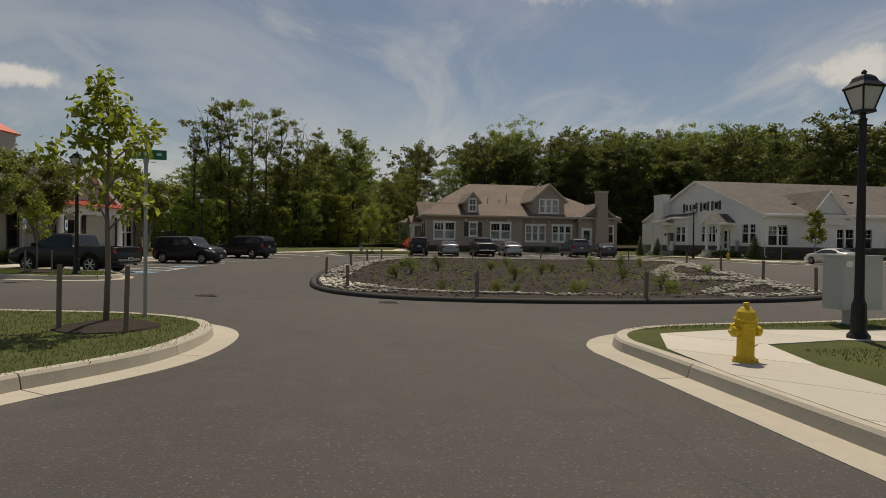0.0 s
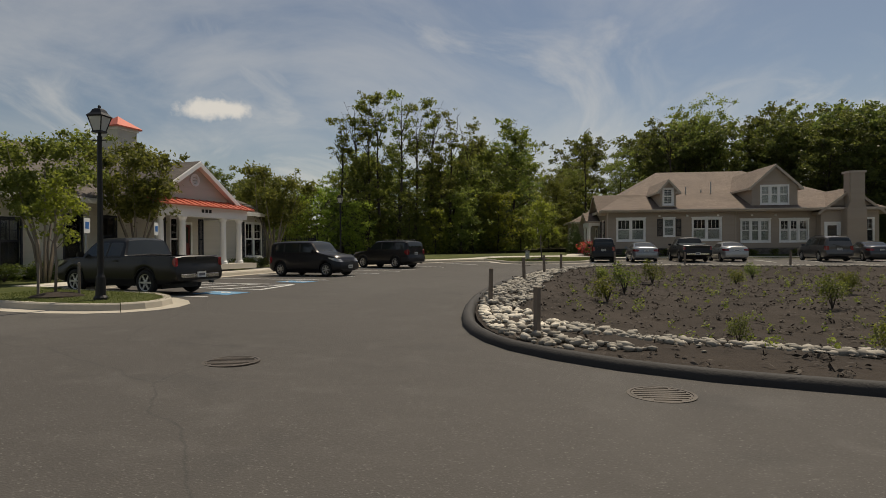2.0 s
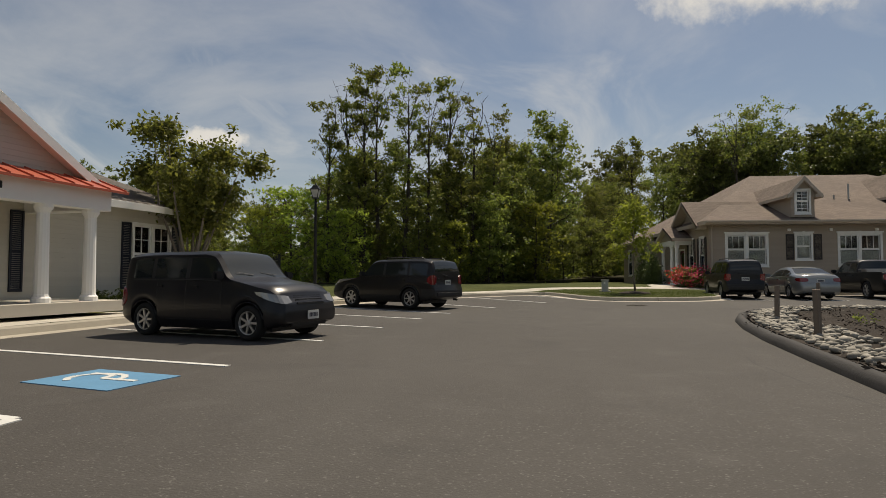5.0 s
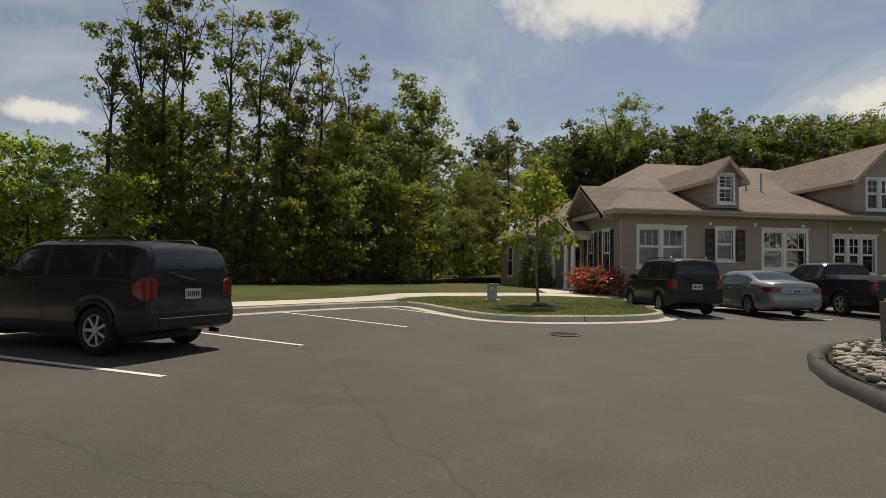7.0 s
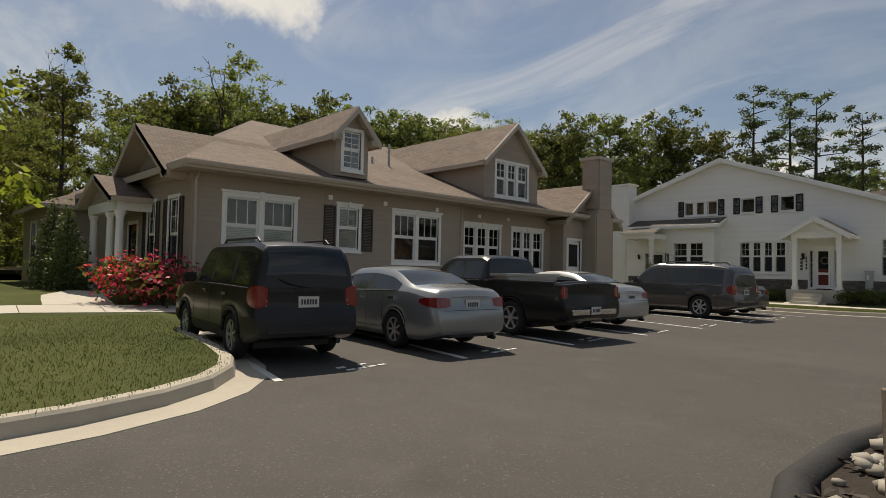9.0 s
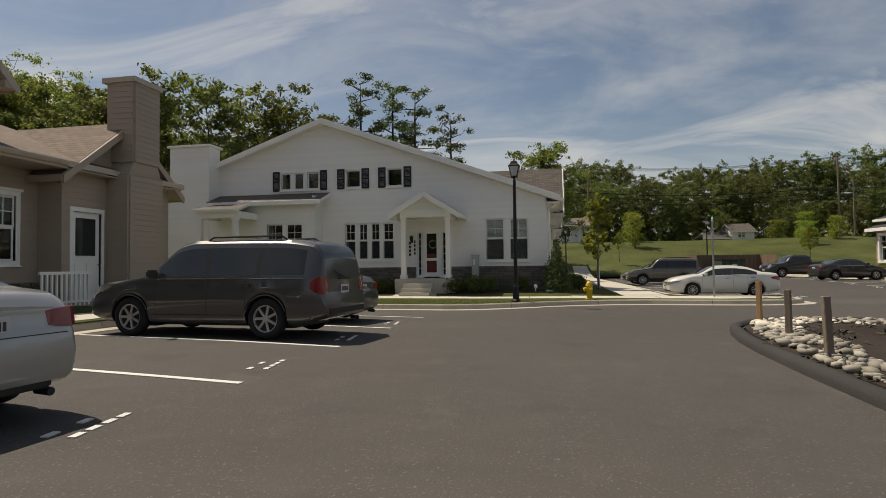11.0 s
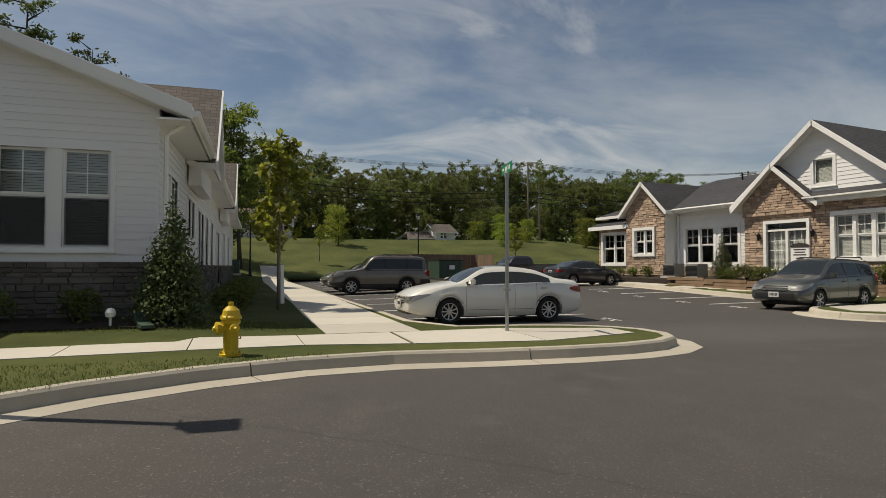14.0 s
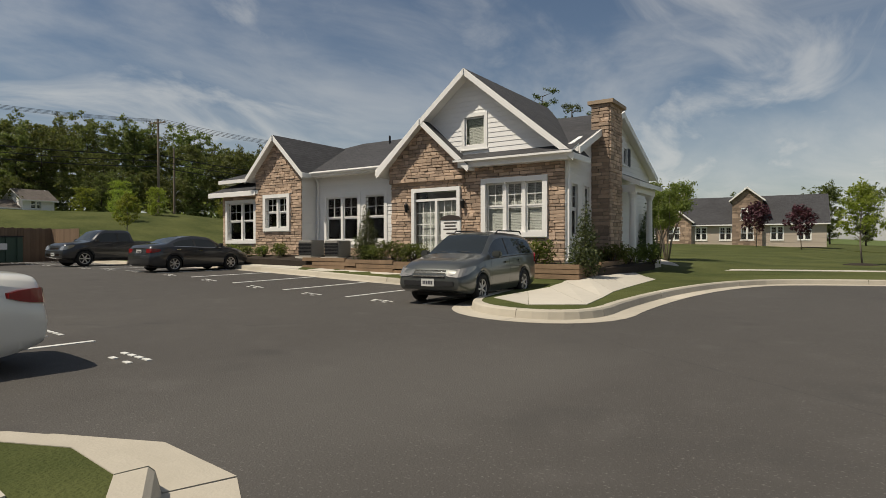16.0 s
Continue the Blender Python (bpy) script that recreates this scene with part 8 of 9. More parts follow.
for i in range(16):                                     # far trees to the south-east
    x, y = 20 + 7 * i + rw.uniform(-2, 2), -118 - rw.uniform(0, 14)
    wood(rw.choice((9, 10)), x, y, 0.4, rw.uniform(0.6, 0.9))
for x, y in ((90, 37), (97, 36.5), (90, 17), (94, 12), (90, 6), (100, 17), (101, 13), (103, 8)):
    wood(5, x, y, 2.4 + 1.9 * ease(80, 98, x), rw.uniform(0.5, 0.85))

# street trees
st1 = stand(young_tree(21, 3.75, 0.68, 1400, M_LEAF3, "young staked street tree with bright green leaves", 0.078, 0.42), -3.4, 9.1, lz(-3.4, 9.1))
st2 = stand(young_tree(22, 4.4, 0.95, 2400, M_LEAF3, "young bright green tree on the grass island", 0.095, 0.28), 2.18, 53.0, lz(2.18, 53))
st3 = stand(young_tree(24, 4.5, 0.72, 1500, M_LEAF3, "slender young tree with large bright leaves by the footpath", 0.125, 0.3), 40.1, 44.9, lz(40.1, 44.9))
again(st2, 33.0, 4.4, lz(33, 4.4), 200, 0.95)
again(st2, 76, 22, 1.4, 20, 0.85)
again(st1, 80, 40, 1.7, 20, 0.9)
pt = stand(young_tree(23, 5, 1.5, 1500, M_PURPLE, "small purple-leaved tree on the far lawn", 0.2, 0.3), 46, -34, lz(46, -34))
again(pt, 57, -33, lz(57, -33), 50, 1.05)
again(pt, 41, -30, lz(41, -30), 90, 0.9)
again(pt, 70, -45, lz(70, -45), 150, 1.0)
cm = stand(multi_stem(31, 4.2, 1.4, 13000, M_LEAF2, "multi-stemmed small tree with fine leaves before the clubhouse"), -15.6, 28.1, lz(-15.6, 28.1), 0, 1.22)
again(cm, -15.4, 32.7, lz(-15.4, 32.7), 80, 1.32)
again(cm, -14.0, 43.6, lz(-14.0, 43.6), 160, 1.4)
again(cm, -15.9, 46.9, lz(-15.9, 46.9), 30, 1.3)
again(cm, 40.3, 10.8, lz(40.3, 10.8), 120, 0.9)
again(cm, 41.3, 9.3, lz(41.3, 9.3), 40, 0.95)
again(st1, -11.0, 23.0, lz(-11.0, 23.0), 60, 0.78)

# leafy trees behind the white house's north end
for k, x, y, h in ((9, 70.0, 77.5, 19.5), (10, 63.5, 80.0, 18.5), (9, 58.0, 84.0, 18.0), (10, 76.0, 74.0, 17.5)):
    wood(k, x, y, 0.4, h / SIZE[k])

# mulch rings
for x, y, r in ((-3.4, 9.1, 0.75), (2.18, 53.0, 0.8), (-11.0, 23.0, 0.6), (33.0, 4.6, 0.8)):
    bm = bmesh.new()
    lathe(bm, [(r, -0.05), (r * 0.9, 0.03), (r * 0.5, 0.09), (0.08, 0.11)], 18)
    for v in bm.verts:
        v.co.x += random.uniform(-0.04, 0.04)
        v.co.y += random.uniform(-0.04, 0.04)
    o = part("mulch_ring", bm, M_MULCH, None)
    o.location = (x, y, lz(x, y))
    tagged(o, "low round mound of dark mulch under a young tree", "mulch")

# shrubs
az = stand(round_shrub(41, 1.3, 0.95, M_LEAF, "azalea bush covered in red blossom by the tan house", 900, 0.1, "azalea", M_FLOWER, 900), 6.9, 58.7, lz(6.9, 58.7))
again(az, 6.6, 60.2, lz(6.6, 60.2), 70, 0.95)
again(az, 7.2, 61.6, lz(7.2, 61.6), 140, 0.8)
ar = stand(cone_shrub(42, 2.2, 0.48), 46.0, 25.5, lz(46, 25.5) + 0.3, 0, 0.9)
again(ar, 37.55, 25.0, lz(37.55, 25.0) + 0.2, 40, 0.88)
again(ar, 39.3, 16.0, lz(39.3, 16), 90, 1.1)
again(ar, 6.2, 68.0, lz(6.2, 68.0), 20, 1.45)
again(ar, 6.3, 66.3, lz(6.3, 66.3), 70, 1.3)
again(ar, 31.0, 58.6, lz(31, 58.6), 20, 0.9)
again(ar, 33.9, 60.3, lz(33.9, 60.3), 80, 0.95)
again(ar, 78, 50, 1.2, 10, 0.9)
holly = stand(cone_shrub(43, 2.2, 0.55, "broad dark holly bush at the house corner", "holly_bush", M_NEEDLE, 7500, 0.052), 35.75, 46.85, lz(35.75, 46.85), 0, 0.95)
again(holly, 74, 49.5, 1.0, 20, 0.8)
sm = stand(round_shrub(44, 0.6, 0.45, M_LEAF, "low dark green foundation shrub", 800, 0.05), 35.8, 48.4, lz(35.8, 48.4))
for i, (x, y, s) in enumerate([(35.8, 49.7, 1.0), (35.7, 50.6, 0.9), (34.85, 53.95, 1.1), (34.75, 50.75, 1.2), (35.0, 49.9, 1.3), (35.6, 54.6, 1.0), (35.6, 55.9, 0.9), (35.2, 57.2, 1.0), (34.9, 58.4, 1.1), (34.8, 53.9, 0.8), (38.0, 45.9, 1.1), (40.0, 45.8, 1.0), (42.5, 45.9, 1.0), (45.0, 45.9, 1.1), (48.0, 46.0, 1.0)]):
    again(sm, x, y, lz(x, y), 47 * i, s)
for i, x in enumerate((9.3, 10.6, 12.4, 14.2, 15.5, 17.0, 19.0, 20.6, 22.4)):
    again(sm, x, 58.9, lz(x, 58.9), 61 * i, 0.9 + 0.05 * (i % 3))
shx = Matrix.LocRotScale((55.38, 26.18, 0), Euler((0, 0, radians(186.7))), None)
for i, (u, v, s) in enumerate([(0.4, -0.5, 0.9), (1.6, -0.5, 1.0), (2.8, -0.6, 0.9), (4.0, -0.6, 0.9), (5.0, -0.5, 1.0), (9.9, -0.6, 1.0), (10.9, -0.7, 1.3), (11.8, -0.8, 1.2), (13.7, -0.7, 1.0), (15.1, -0.7, 1.5), (16.2, -0.7, 1.3), (17.8, 1.6, 1.2), (18.0, 2.8, 1.0), (18.4, 4.4, 1.3)]):
    w = shx @ Vector((u, v, 0))
    again(sm, w.x, w.y, lz(w.x, w.y) + 0.25, 33 * i, s)
clx = Matrix.LocRotScale((-13.9, 38.3, 0), Euler((0, 0, radians(78.5))), None)
for i, (u, v, s) in enumerate([(-11.6, 1.2, 1.7), (-12.6, 2.0, 2.2), (-13.3, 3.4, 2.3), (-13.6, 5.0, 2.2), (-10.4, 1.4, 1.1), (-9.2, 1.3, 1.2), (-7.9, 1.4, 1.3), (-6.9, 1.3, 1.0), (-6.0, 1.4, 1.2), (1.9, 1.3, 1.0), (3.0, 1.4, 1.1), (4.2, 1.4, 1.0)]):
    w = clx @ Vector((u, v, 0))
    again(sm, w.x, w.y, lz(w.x, w.y), 41 * i, s)
ye = stand(round_shrub(45, 0.55, 0.45, M_YELLOWLEAF, "golden yellow-green low shrub beside the footpath", 420, 0.08, "golden_shrub"), 38.6, 20.4, lz(38.6, 20.4))
for i, (x, y, s) in enumerate([(38.9, 19.4, 1.0), (39.6, 15.2, 1.3), (40.2, 13.9, 1.3), (40.9, 12.8, 1.2), (38.4, 21.3, 0.8)]):
    again(ye, x, y, lz(x, y), 50 * i, s)
fl = stand(round_shrub(46, 0.35, 0.35, M_LEAF2, "low bed of pink and red flowers", 250, 0.06, "flower_clump", M_FLOWER, 120), 38.2, 22.2, lz(38.2, 22.2) + 0.25)
again(fl, 38.4, 21.2, lz(38.4, 21.2) + 0.25, 40, 1.0)
# rain-garden shrubs
rs = stand(round_shrub(47, 1.05, 0.45, M_LEAF, "open green shrub in the rain garden", 900, 0.042, "garden_shrub"), 3.2, 28.5, bed_z(3.2, 28.5))
for i, (x, y, s) in enumerate([(5.4, 34.2, 1.0), (7.6, 25.5, 0.9), (10.2, 29.5, 0.7), (12.2, 21.0, 0.8), (12.8, 25.5, 0.8), (15.2, 34.5, 1.0), (10.5, 37.5, 0.8), (18.5, 37.5, 1.0), (6.2, 20.6, 0.5), (3.4, 20.2, 0.5)]):
    again(rs, x, y, bed_z(x, y), 70 * i, s)
yb = stand(round_shrub(48, 0.75, 0.4, M_LEAF2, "small yellow-green shrub in the rain garden", 700, 0.04, "garden_shrub"), 2.2, 25.6, bed_z(2.2, 25.6))
for i, (x, y, s) in enumerate([(5.2, 19.2, 0.8), (7.8, 18.6, 0.9), (10.8, 18.0, 1.0), (3.0, 32.0, 0.9), (8.5, 34.0, 0.9), (12.0, 33.0, 0.9), (20.5, 38.5, 1.0), (16.5, 24.5, 0.8)]):
    again(yb, x, y, bed_z(x, y), 55 * i, s)
rp = random.Random(9)
seedl = []
while len(seedl) < 420:
    x, y = rp.uniform(0, 22), rp.uniform(17, 43)
    if inside((x, y), ISLAND) and edge_far(x, y) > 2.2:
        z = bed_z(x, y)
        seedl.append(((x, y, z + 0.09), 0.09, 0.1))
ob = leaves("garden_seedlings", seedl, 8000, 0.04, M_LEAF2, None, 77, up=0.8)
tagged(ob, "rows of small green seedlings in the dark mulch", "seedlings", kind="stuff")
chips = []
while len(chips) < 5200:
    x, y = rp.uniform(-1, 25), rp.uniform(14.5, 45)
    if inside((x, y), ISLAND):
        chips.append(((x, y, bed_z(x, y) + 0.035), 0.09, 0.015))
ob = leaves("mulch_chips", chips, 20000, 0.045, M_CHIP, None, 78, up=2.5, long=2.2)
tagged(ob, "loose brown bark chips on the rain garden bed", "mulch", kind="stuff")


# ---- street furniture and small things ----
def street_lamp(x, y, z, h):
    t = thing("street_lamp", "black post-top lantern street lamp on a fluted pole", "street lamp", (x, y, z), group="street lamps")
    bm = bmesh.new()
    lathe(bm, [(0.15, -0.05), (0.15, 0.05), (0.11, 0.1), (0.095, 0.5), (0.075, 0.55), (0.065, 0.6), (0.05, h - 0.62), (0.06, h - 0.6), (0.035, h - 0.58), (0.035, h - 0.5)], 12)
    pole = part("pole", bm, M_BLACKMETAL, t, smooth=False)
    bm = bmesh.new()
    tube(bm, [(-0.16, 0, h - 0.68), (0.16, 0, h - 0.68)], [0.014, 0.014], 6)
    part("ladder_bar", bm, M_BLACKMETAL, pole)
    bm = bmesh.new()
    a, b, z0, z1 = 0.09, 0.165, h - 0.47, h - 0.16
    vs = [bm.verts.new((s * a, q * a, z0)) for s, q in ((1, 1), (-1, 1), (-1, -1), (1, -1))] + [bm.verts.new((s * b, q * b, z1)) for s, q in ((1, 1), (-1, 1), (-1, -1), (1, -1))]
    for i in range(4):
        bm.faces.new((vs[i], vs[(i + 1) % 4], vs[4 + (i + 1) % 4], vs[4 + i]))
    bm.faces.new(vs[:4][::-1])
    bm.faces.new(vs[4:])
    lan = part("lantern_glass", bm, M_LAMPGLASS, t, "pale frosted glass lantern")
    bm = bmesh.new()
    for s, q in ((1, 1), (-1, 1), (-1, -1), (1, -1)):
        tube(bm, [(s * a, q * a, z0), (s * b, q * b, z1)], [0.014, 0.014], 5)
    box(bm, (-a - 0.02, -a - 0.02, z0 - 0.04), (a + 0.02, a + 0.02, z0))
    part("lantern_frame", bm, M_BLACKMETAL, lan)
    bm = bmesh.new()
    lathe(bm, [(0.255, z1 - 0.005), (0.265, z1 + 0.02), (0.18, z1 + 0.09), (0.135, z1 + 0.16), (0.09, z1 + 0.19), (0.03, z1 + 0.2), (0.035, z1 + 0.24), (0.01, z1 + 0.27)], 4, pose(0, 0, 0, 0, 0, 45))
    part("cap", bm, M_BLACKMETAL, t)
    return t


for x, y, h in ((30.63, 48.17, 4.6), (-9.43, 22.4, 4.25), (-11.2, 47.9, 4.45), (7.4, 7.08, 3.75), (70.0, 46.0, 4.4), (74.5, 32.0, 4.4)):
    street_lamp(x, y, lz(x, y), h)


def hydrant(x, y, turn):
    t = thing("fire_hydrant", "yellow cast-iron fire hydrant on the verge", "fire hydrant", (x, y, lz(x, y)), turn, group="fire hydrants")
    t.scale = (0.92,) * 3
    bm = bmesh.new()
    lathe(bm, [(0.15, -0.05), (0.15, 0.03), (0.115, 0.04), (0.1, 0.08), (0.1, 0.42), (0.125, 0.44), (0.125, 0.48), (0.11, 0.5)], 16)
    part("barrel", bm, M_YELLOW, t)
    bm = bmesh.new()
    lathe(bm, [(0.14, 0.5), (0.14, 0.53), (0.12, 0.55), (0.105, 0.62), (0.06, 0.67), (0.035, 0.68), (0.035, 0.73), (0.01, 0.735)], 16)
    part("bonnet", bm, M_YELLOW, t)
    for a, r, l in ((0, 0.075, 0.2), (90, 0.055, 0.18), (-90, 0.055, 0.18)):
        bm = bmesh.new()
        lathe(bm, [(r * 0.8, 0.05), (r * 0.8, l - 0.06), (r * 1.2, l - 0.05), (r * 1.2, l), (r * 0.5, l + 0.02), (r * 0.3, l + 0.045)], 10, pose(0, 0, 0.38, 0, 0, a) @ pose(0, 0, 0, 90))
        part("outlet_cap", bm, M_YELLOW, t)
    bm = bmesh.new()
    for i in range(8):
        a = 2 * math.pi * i / 8
        lathe(bm, [(0.014, 0.0), (0.014, 0.03)], 6, Matrix.Translation((0.128 * math.cos(a), 0.128 * math.sin(a), 0.03)))
        lathe(bm, [(0.012, 0.0), (0.012, 0.03)], 6, Matrix.Translation((0.128 * math.cos(a), 0.128 * math.sin(a), 0.52)))
    part("flange_bolts", bm, M_YELLOW, t)
    bm = bmesh.new()
    pts = [(0.13 * math.cos(a), 0.13 * math.sin(a) - 0.0, 0.36 - 0.14 * math.sin(a * 0.9)) for a in [0.3 + i * 0.25 for i in range(9)]]
    tube(bm, pts, [0.008] * 9, 5)
    part("chain", bm, M_YELLOW, t)


hydrant(32.4, 45.75, 200)
hydrant(4.55, 5.65, 180)


def street_sign(x, y, h, turn, label):
    t = thing("street_sign", label, "street sign", (x, y, lz(x, y)), turn)
    bm = bmesh.new()
    tube(bm, [(0, 0, -0.1), (0, 0, h)], [0.032, 0.032], 8)
    part("post", bm, M_GALV, t)
    for a, z in ((0, h + 0.02),):
        bm = bmesh.new()
        m = pose(0, 0, z, 0, 0, a)
        box(bm, (-0.33, -0.004, 0), (0.33, 0.004, 0.17), m)
        b = part("blade", bm, M_GREENSIGN, t, "green street-name blade")
        bm = bmesh.new()
        for i, w in enumerate((0.055, 0.05, 0.06, 0.06)):
            for s in (-0.006, 0.006):
                box(bm, (-0.22 + 0.085 * i, s - 0.001, 0.05), (-0.22 + 0.085 * i + w, s + 0.001, 0.125), m)
        for s in (-0.006, 0.006):
            box(bm, (0.17, s - 0.001, 0.07), (0.25, s + 0.001, 0.115), m)
        part("name_marks", bm, M_SIGNWHITE, b)
    bm = bmesh.new()
    lathe(bm, [(0.045, h - 0.05), (0.045, h + 0.03), (0.03, h + 0.05)], 8)
    part("bracket", bm, M_GALV, t)


street_sign(33.9, 41.32, 2.72, -8, "green street-name sign on a galvanised post")
street_sign(-3.4, 10.75, 2.75, 10, "dark green street-name sign on a grey post")


def bay_sign(x, y, turn):
    t = thing("parking_sign", "white and blue accessible-parking sign on a post", "parking sign", (x, y, lz(x, y)), turn, group="parking signs")
    bm = bmesh.new()
    tube(bm, [(0, 0, -0.1), (0, 0, 2.15)], [0.03, 0.03], 8)
    part("post", bm, M_GALV, t)
    bm = bmesh.new()
    box(bm, (-0.15, -0.045, 1.62), (0.15, -0.035, 2.1))
    pl = part("panel", bm, M_SIGNWHITE, t)
    bm = bmesh.new()
    box(bm, (-0.09, -0.05, 1.76), (0.09, -0.046, 1.98))
    part("symbol", bm, M_SIGNBLUE, pl)


for x, y in ((-13.75, 27.6), (-13.65, 31.2)):
    bay_sign(x, y, 95)


def post(x, y, z, h=0.78, r=0.045, name="marker_post", label="weathered square timber marker post by the island kerb", material=None, group="island marker posts"):
    bm = bmesh.new()
    box(bm, (-r, -r, -0.15), (r, r, h))
    bmesh.ops.bevel(bm, geom=list(bm.edges), offset=0.008, segments=1, affect="EDGES")
    o = part(name, bm, material or M_WOODPOST, None)
    o.matrix_basis = pose(x, y, z, random.uniform(-2, 2), random.uniform(-2, 2), random.uniform(0, 90))
    return tagged(o, label, "post", group)


for x, y in ((-0.75, 23.65), (0.1, 19.7), (0.25, 30.8), (1.25, 35.5), (2.3, 39.3), (5.8, 44.4), (9.6, 44.3), (14.8, 43.4), (19.7, 43.4), (21.9, 43.1), (22.4, 35.8), (18.6, 26.6), (16.0, 20.2), (13.9, 15.2), (8.5, 15.25), (4.0, 17.15)):
    post(x, y, gz(x, y) + 0.1)
post(24.45, 42.75, gz(24.45, 42.75) + 0.1, 0.86, 0.045, "timber_post", "new tan timber post at the island corner", M_NEWPOST)
for x, y in ((-3.95, 8.85), (-2.95, 8.55)):
    post(x, y, lz(x, y), 0.95, 0.03, "tree_stake", "dark round timber stake beside a young tree", None, "tree stakes")
for x, y in ((-11.3, 22.8), (-10.65, 23.3)):
    post(x, y, lz(x, y), 0.8, 0.025, "tree_stake", "thin pale stake beside a young tree", M_BARKLT, "tree stakes")
o = post(42.6, 44.75, lz(42.6, 44.75), 1.15, 0.055, "white_post", "white square vinyl post beside the footpath", M_TRIM, "white posts")

# river stones along the island's edge and in the channels
rs_ = random.Random(17)


def pebble(seed):
    rnd = random.Random(seed)
    bm = bmesh.new()
    bmesh.ops.create_icosphere(bm, subdivisions=1, radius=0.5)
    for v in bm.verts:
        v.co *= rnd.uniform(0.74, 1.16)
    me = bpy.data.meshes.new("stone")
    bm.to_mesh(me)
    bm.free()
    me.materials.append(M_STONE)
    me.shade_smooth()
    return me


PEB = [pebble(i) for i in range(6)]
CHANNEL = [(0.6, 20.6), (4, 19.2), (8, 18.0), (12, 17.8), (15.5, 19.2)]
CHANNEL2 = [(15.5, 19.2), (14.6, 24.0), (17.0, 29.5), (20.5, 34.5)]


def near_line(p, line):
    best = 99
    for a, b in zip(line, line[1:]):
        a, b = Vector(a), Vector(b)
        d = b - a
        t = min(1, max(0, (Vector(p) - a).dot(d) / d.dot(d)))
        best = min(best, (a + d * t - Vector(p)).length)
    return best


stones = []
tries = 0
while len(stones) < 6500 and tries < 90000:
    tries += 1
    x, y = rs_.uniform(-1.3, 25.5), rs_.uniform(13.8, 45.4)
    if not inside((x, y), ISLAND):
        continue
    e = edge_far(x, y)
    if e < 0.22:
        continue
    west, north = x < 4.2 + 0.05 * (y - 20) and y > 18.6 and y < 44, y > 41.0
    east = x > 9 + 0.38 * (y - 14) + 1.5
    rim_w = 1.25 + 0.5 * noise.noise((x * 0.5, y * 0.5, 1))
    ok = (west or north or east) and e < (rim_w if not north else 1.05 + 0.3 * noise.noise((x, y, 0)))
    ok = ok or near_line((x, y), CHANNEL) < 0.5 + 0.25 * noise.noise((x, y, 4)) or near_line((x, y), CHANNEL2) < 0.55
    if ok:
        stones.append((x, y, 0.08 + 0.14 * rs_.random() ** 1.5))
gar = thing("stone_border", "loose pale river stones edging the rain garden", "stones", (0, 0, 0))
cands = sorted(stones, key=lambda q: min((q[0] + 0.3) ** 2 + (q[1] - 21.5) ** 2, (q[0] - 23.8) ** 2 + (q[1] - 42) ** 2))
vs_, fs_ = [], []
for i, (x, y, s) in enumerate(cands):
    z = bed_z(x, y) + s * 0.18
    m = pose(x, y, z, rs_.uniform(-15, 15), rs_.uniform(-15, 15), rs_.uniform(0, 360)) @ Matrix.Diagonal((s * rs_.uniform(0.9, 1.4), s * rs_.uniform(0.75, 1.0), s * rs_.uniform(0.5, 0.75), 1))
    me = PEB[i % 6]
    if i < 290:
        o = new("stone", me)
        o.parent = gar
        o.matrix_basis = m
    else:
        n = len(vs_)
        vs_ += [m @ v.co for v in me.vertices]
        fs_ += [tuple(n + k for k in p.vertices) for p in me.polygons]
o = obj("loose_stone", vs_, fs_, M_STONE, gar, smooth=True)
o["kind"] = "stuff"

# utility boxes
def cabinet(name, label, x, y, z, w, d, h, material, turn=0):
    t = thing(name, label, "utility box", (x, y, z), turn)
    bar("housing", (-w / 2, -d / 2, 0.05), (w / 2, d / 2, h), material, t, bevel=0.02)
    bar("lid", (-w / 2 - 0.03, -d / 2 - 0.03, h), (w / 2 + 0.03, d / 2 + 0.03, h + 0.05), material, t, bevel=0.012)
    bar("base", (-w / 2 - 0.1, -d / 2 - 0.1, -0.1), (w / 2 + 0.1, d / 2 + 0.1, 0.05), M_CONC, t)
    bar("door_panel", (-w / 2 + 0.04, -d / 2 - 0.008, 0.12), (w / 2 - 0.04, -d / 2 + 0.01, h - 0.06), material, t)
    bar("notice", (-w * 0.3, -d / 2 - 0.012, h * 0.7), (0.0, -d / 2 - 0.004, h * 0.88), M_SIGNWHITE, t)
    return t




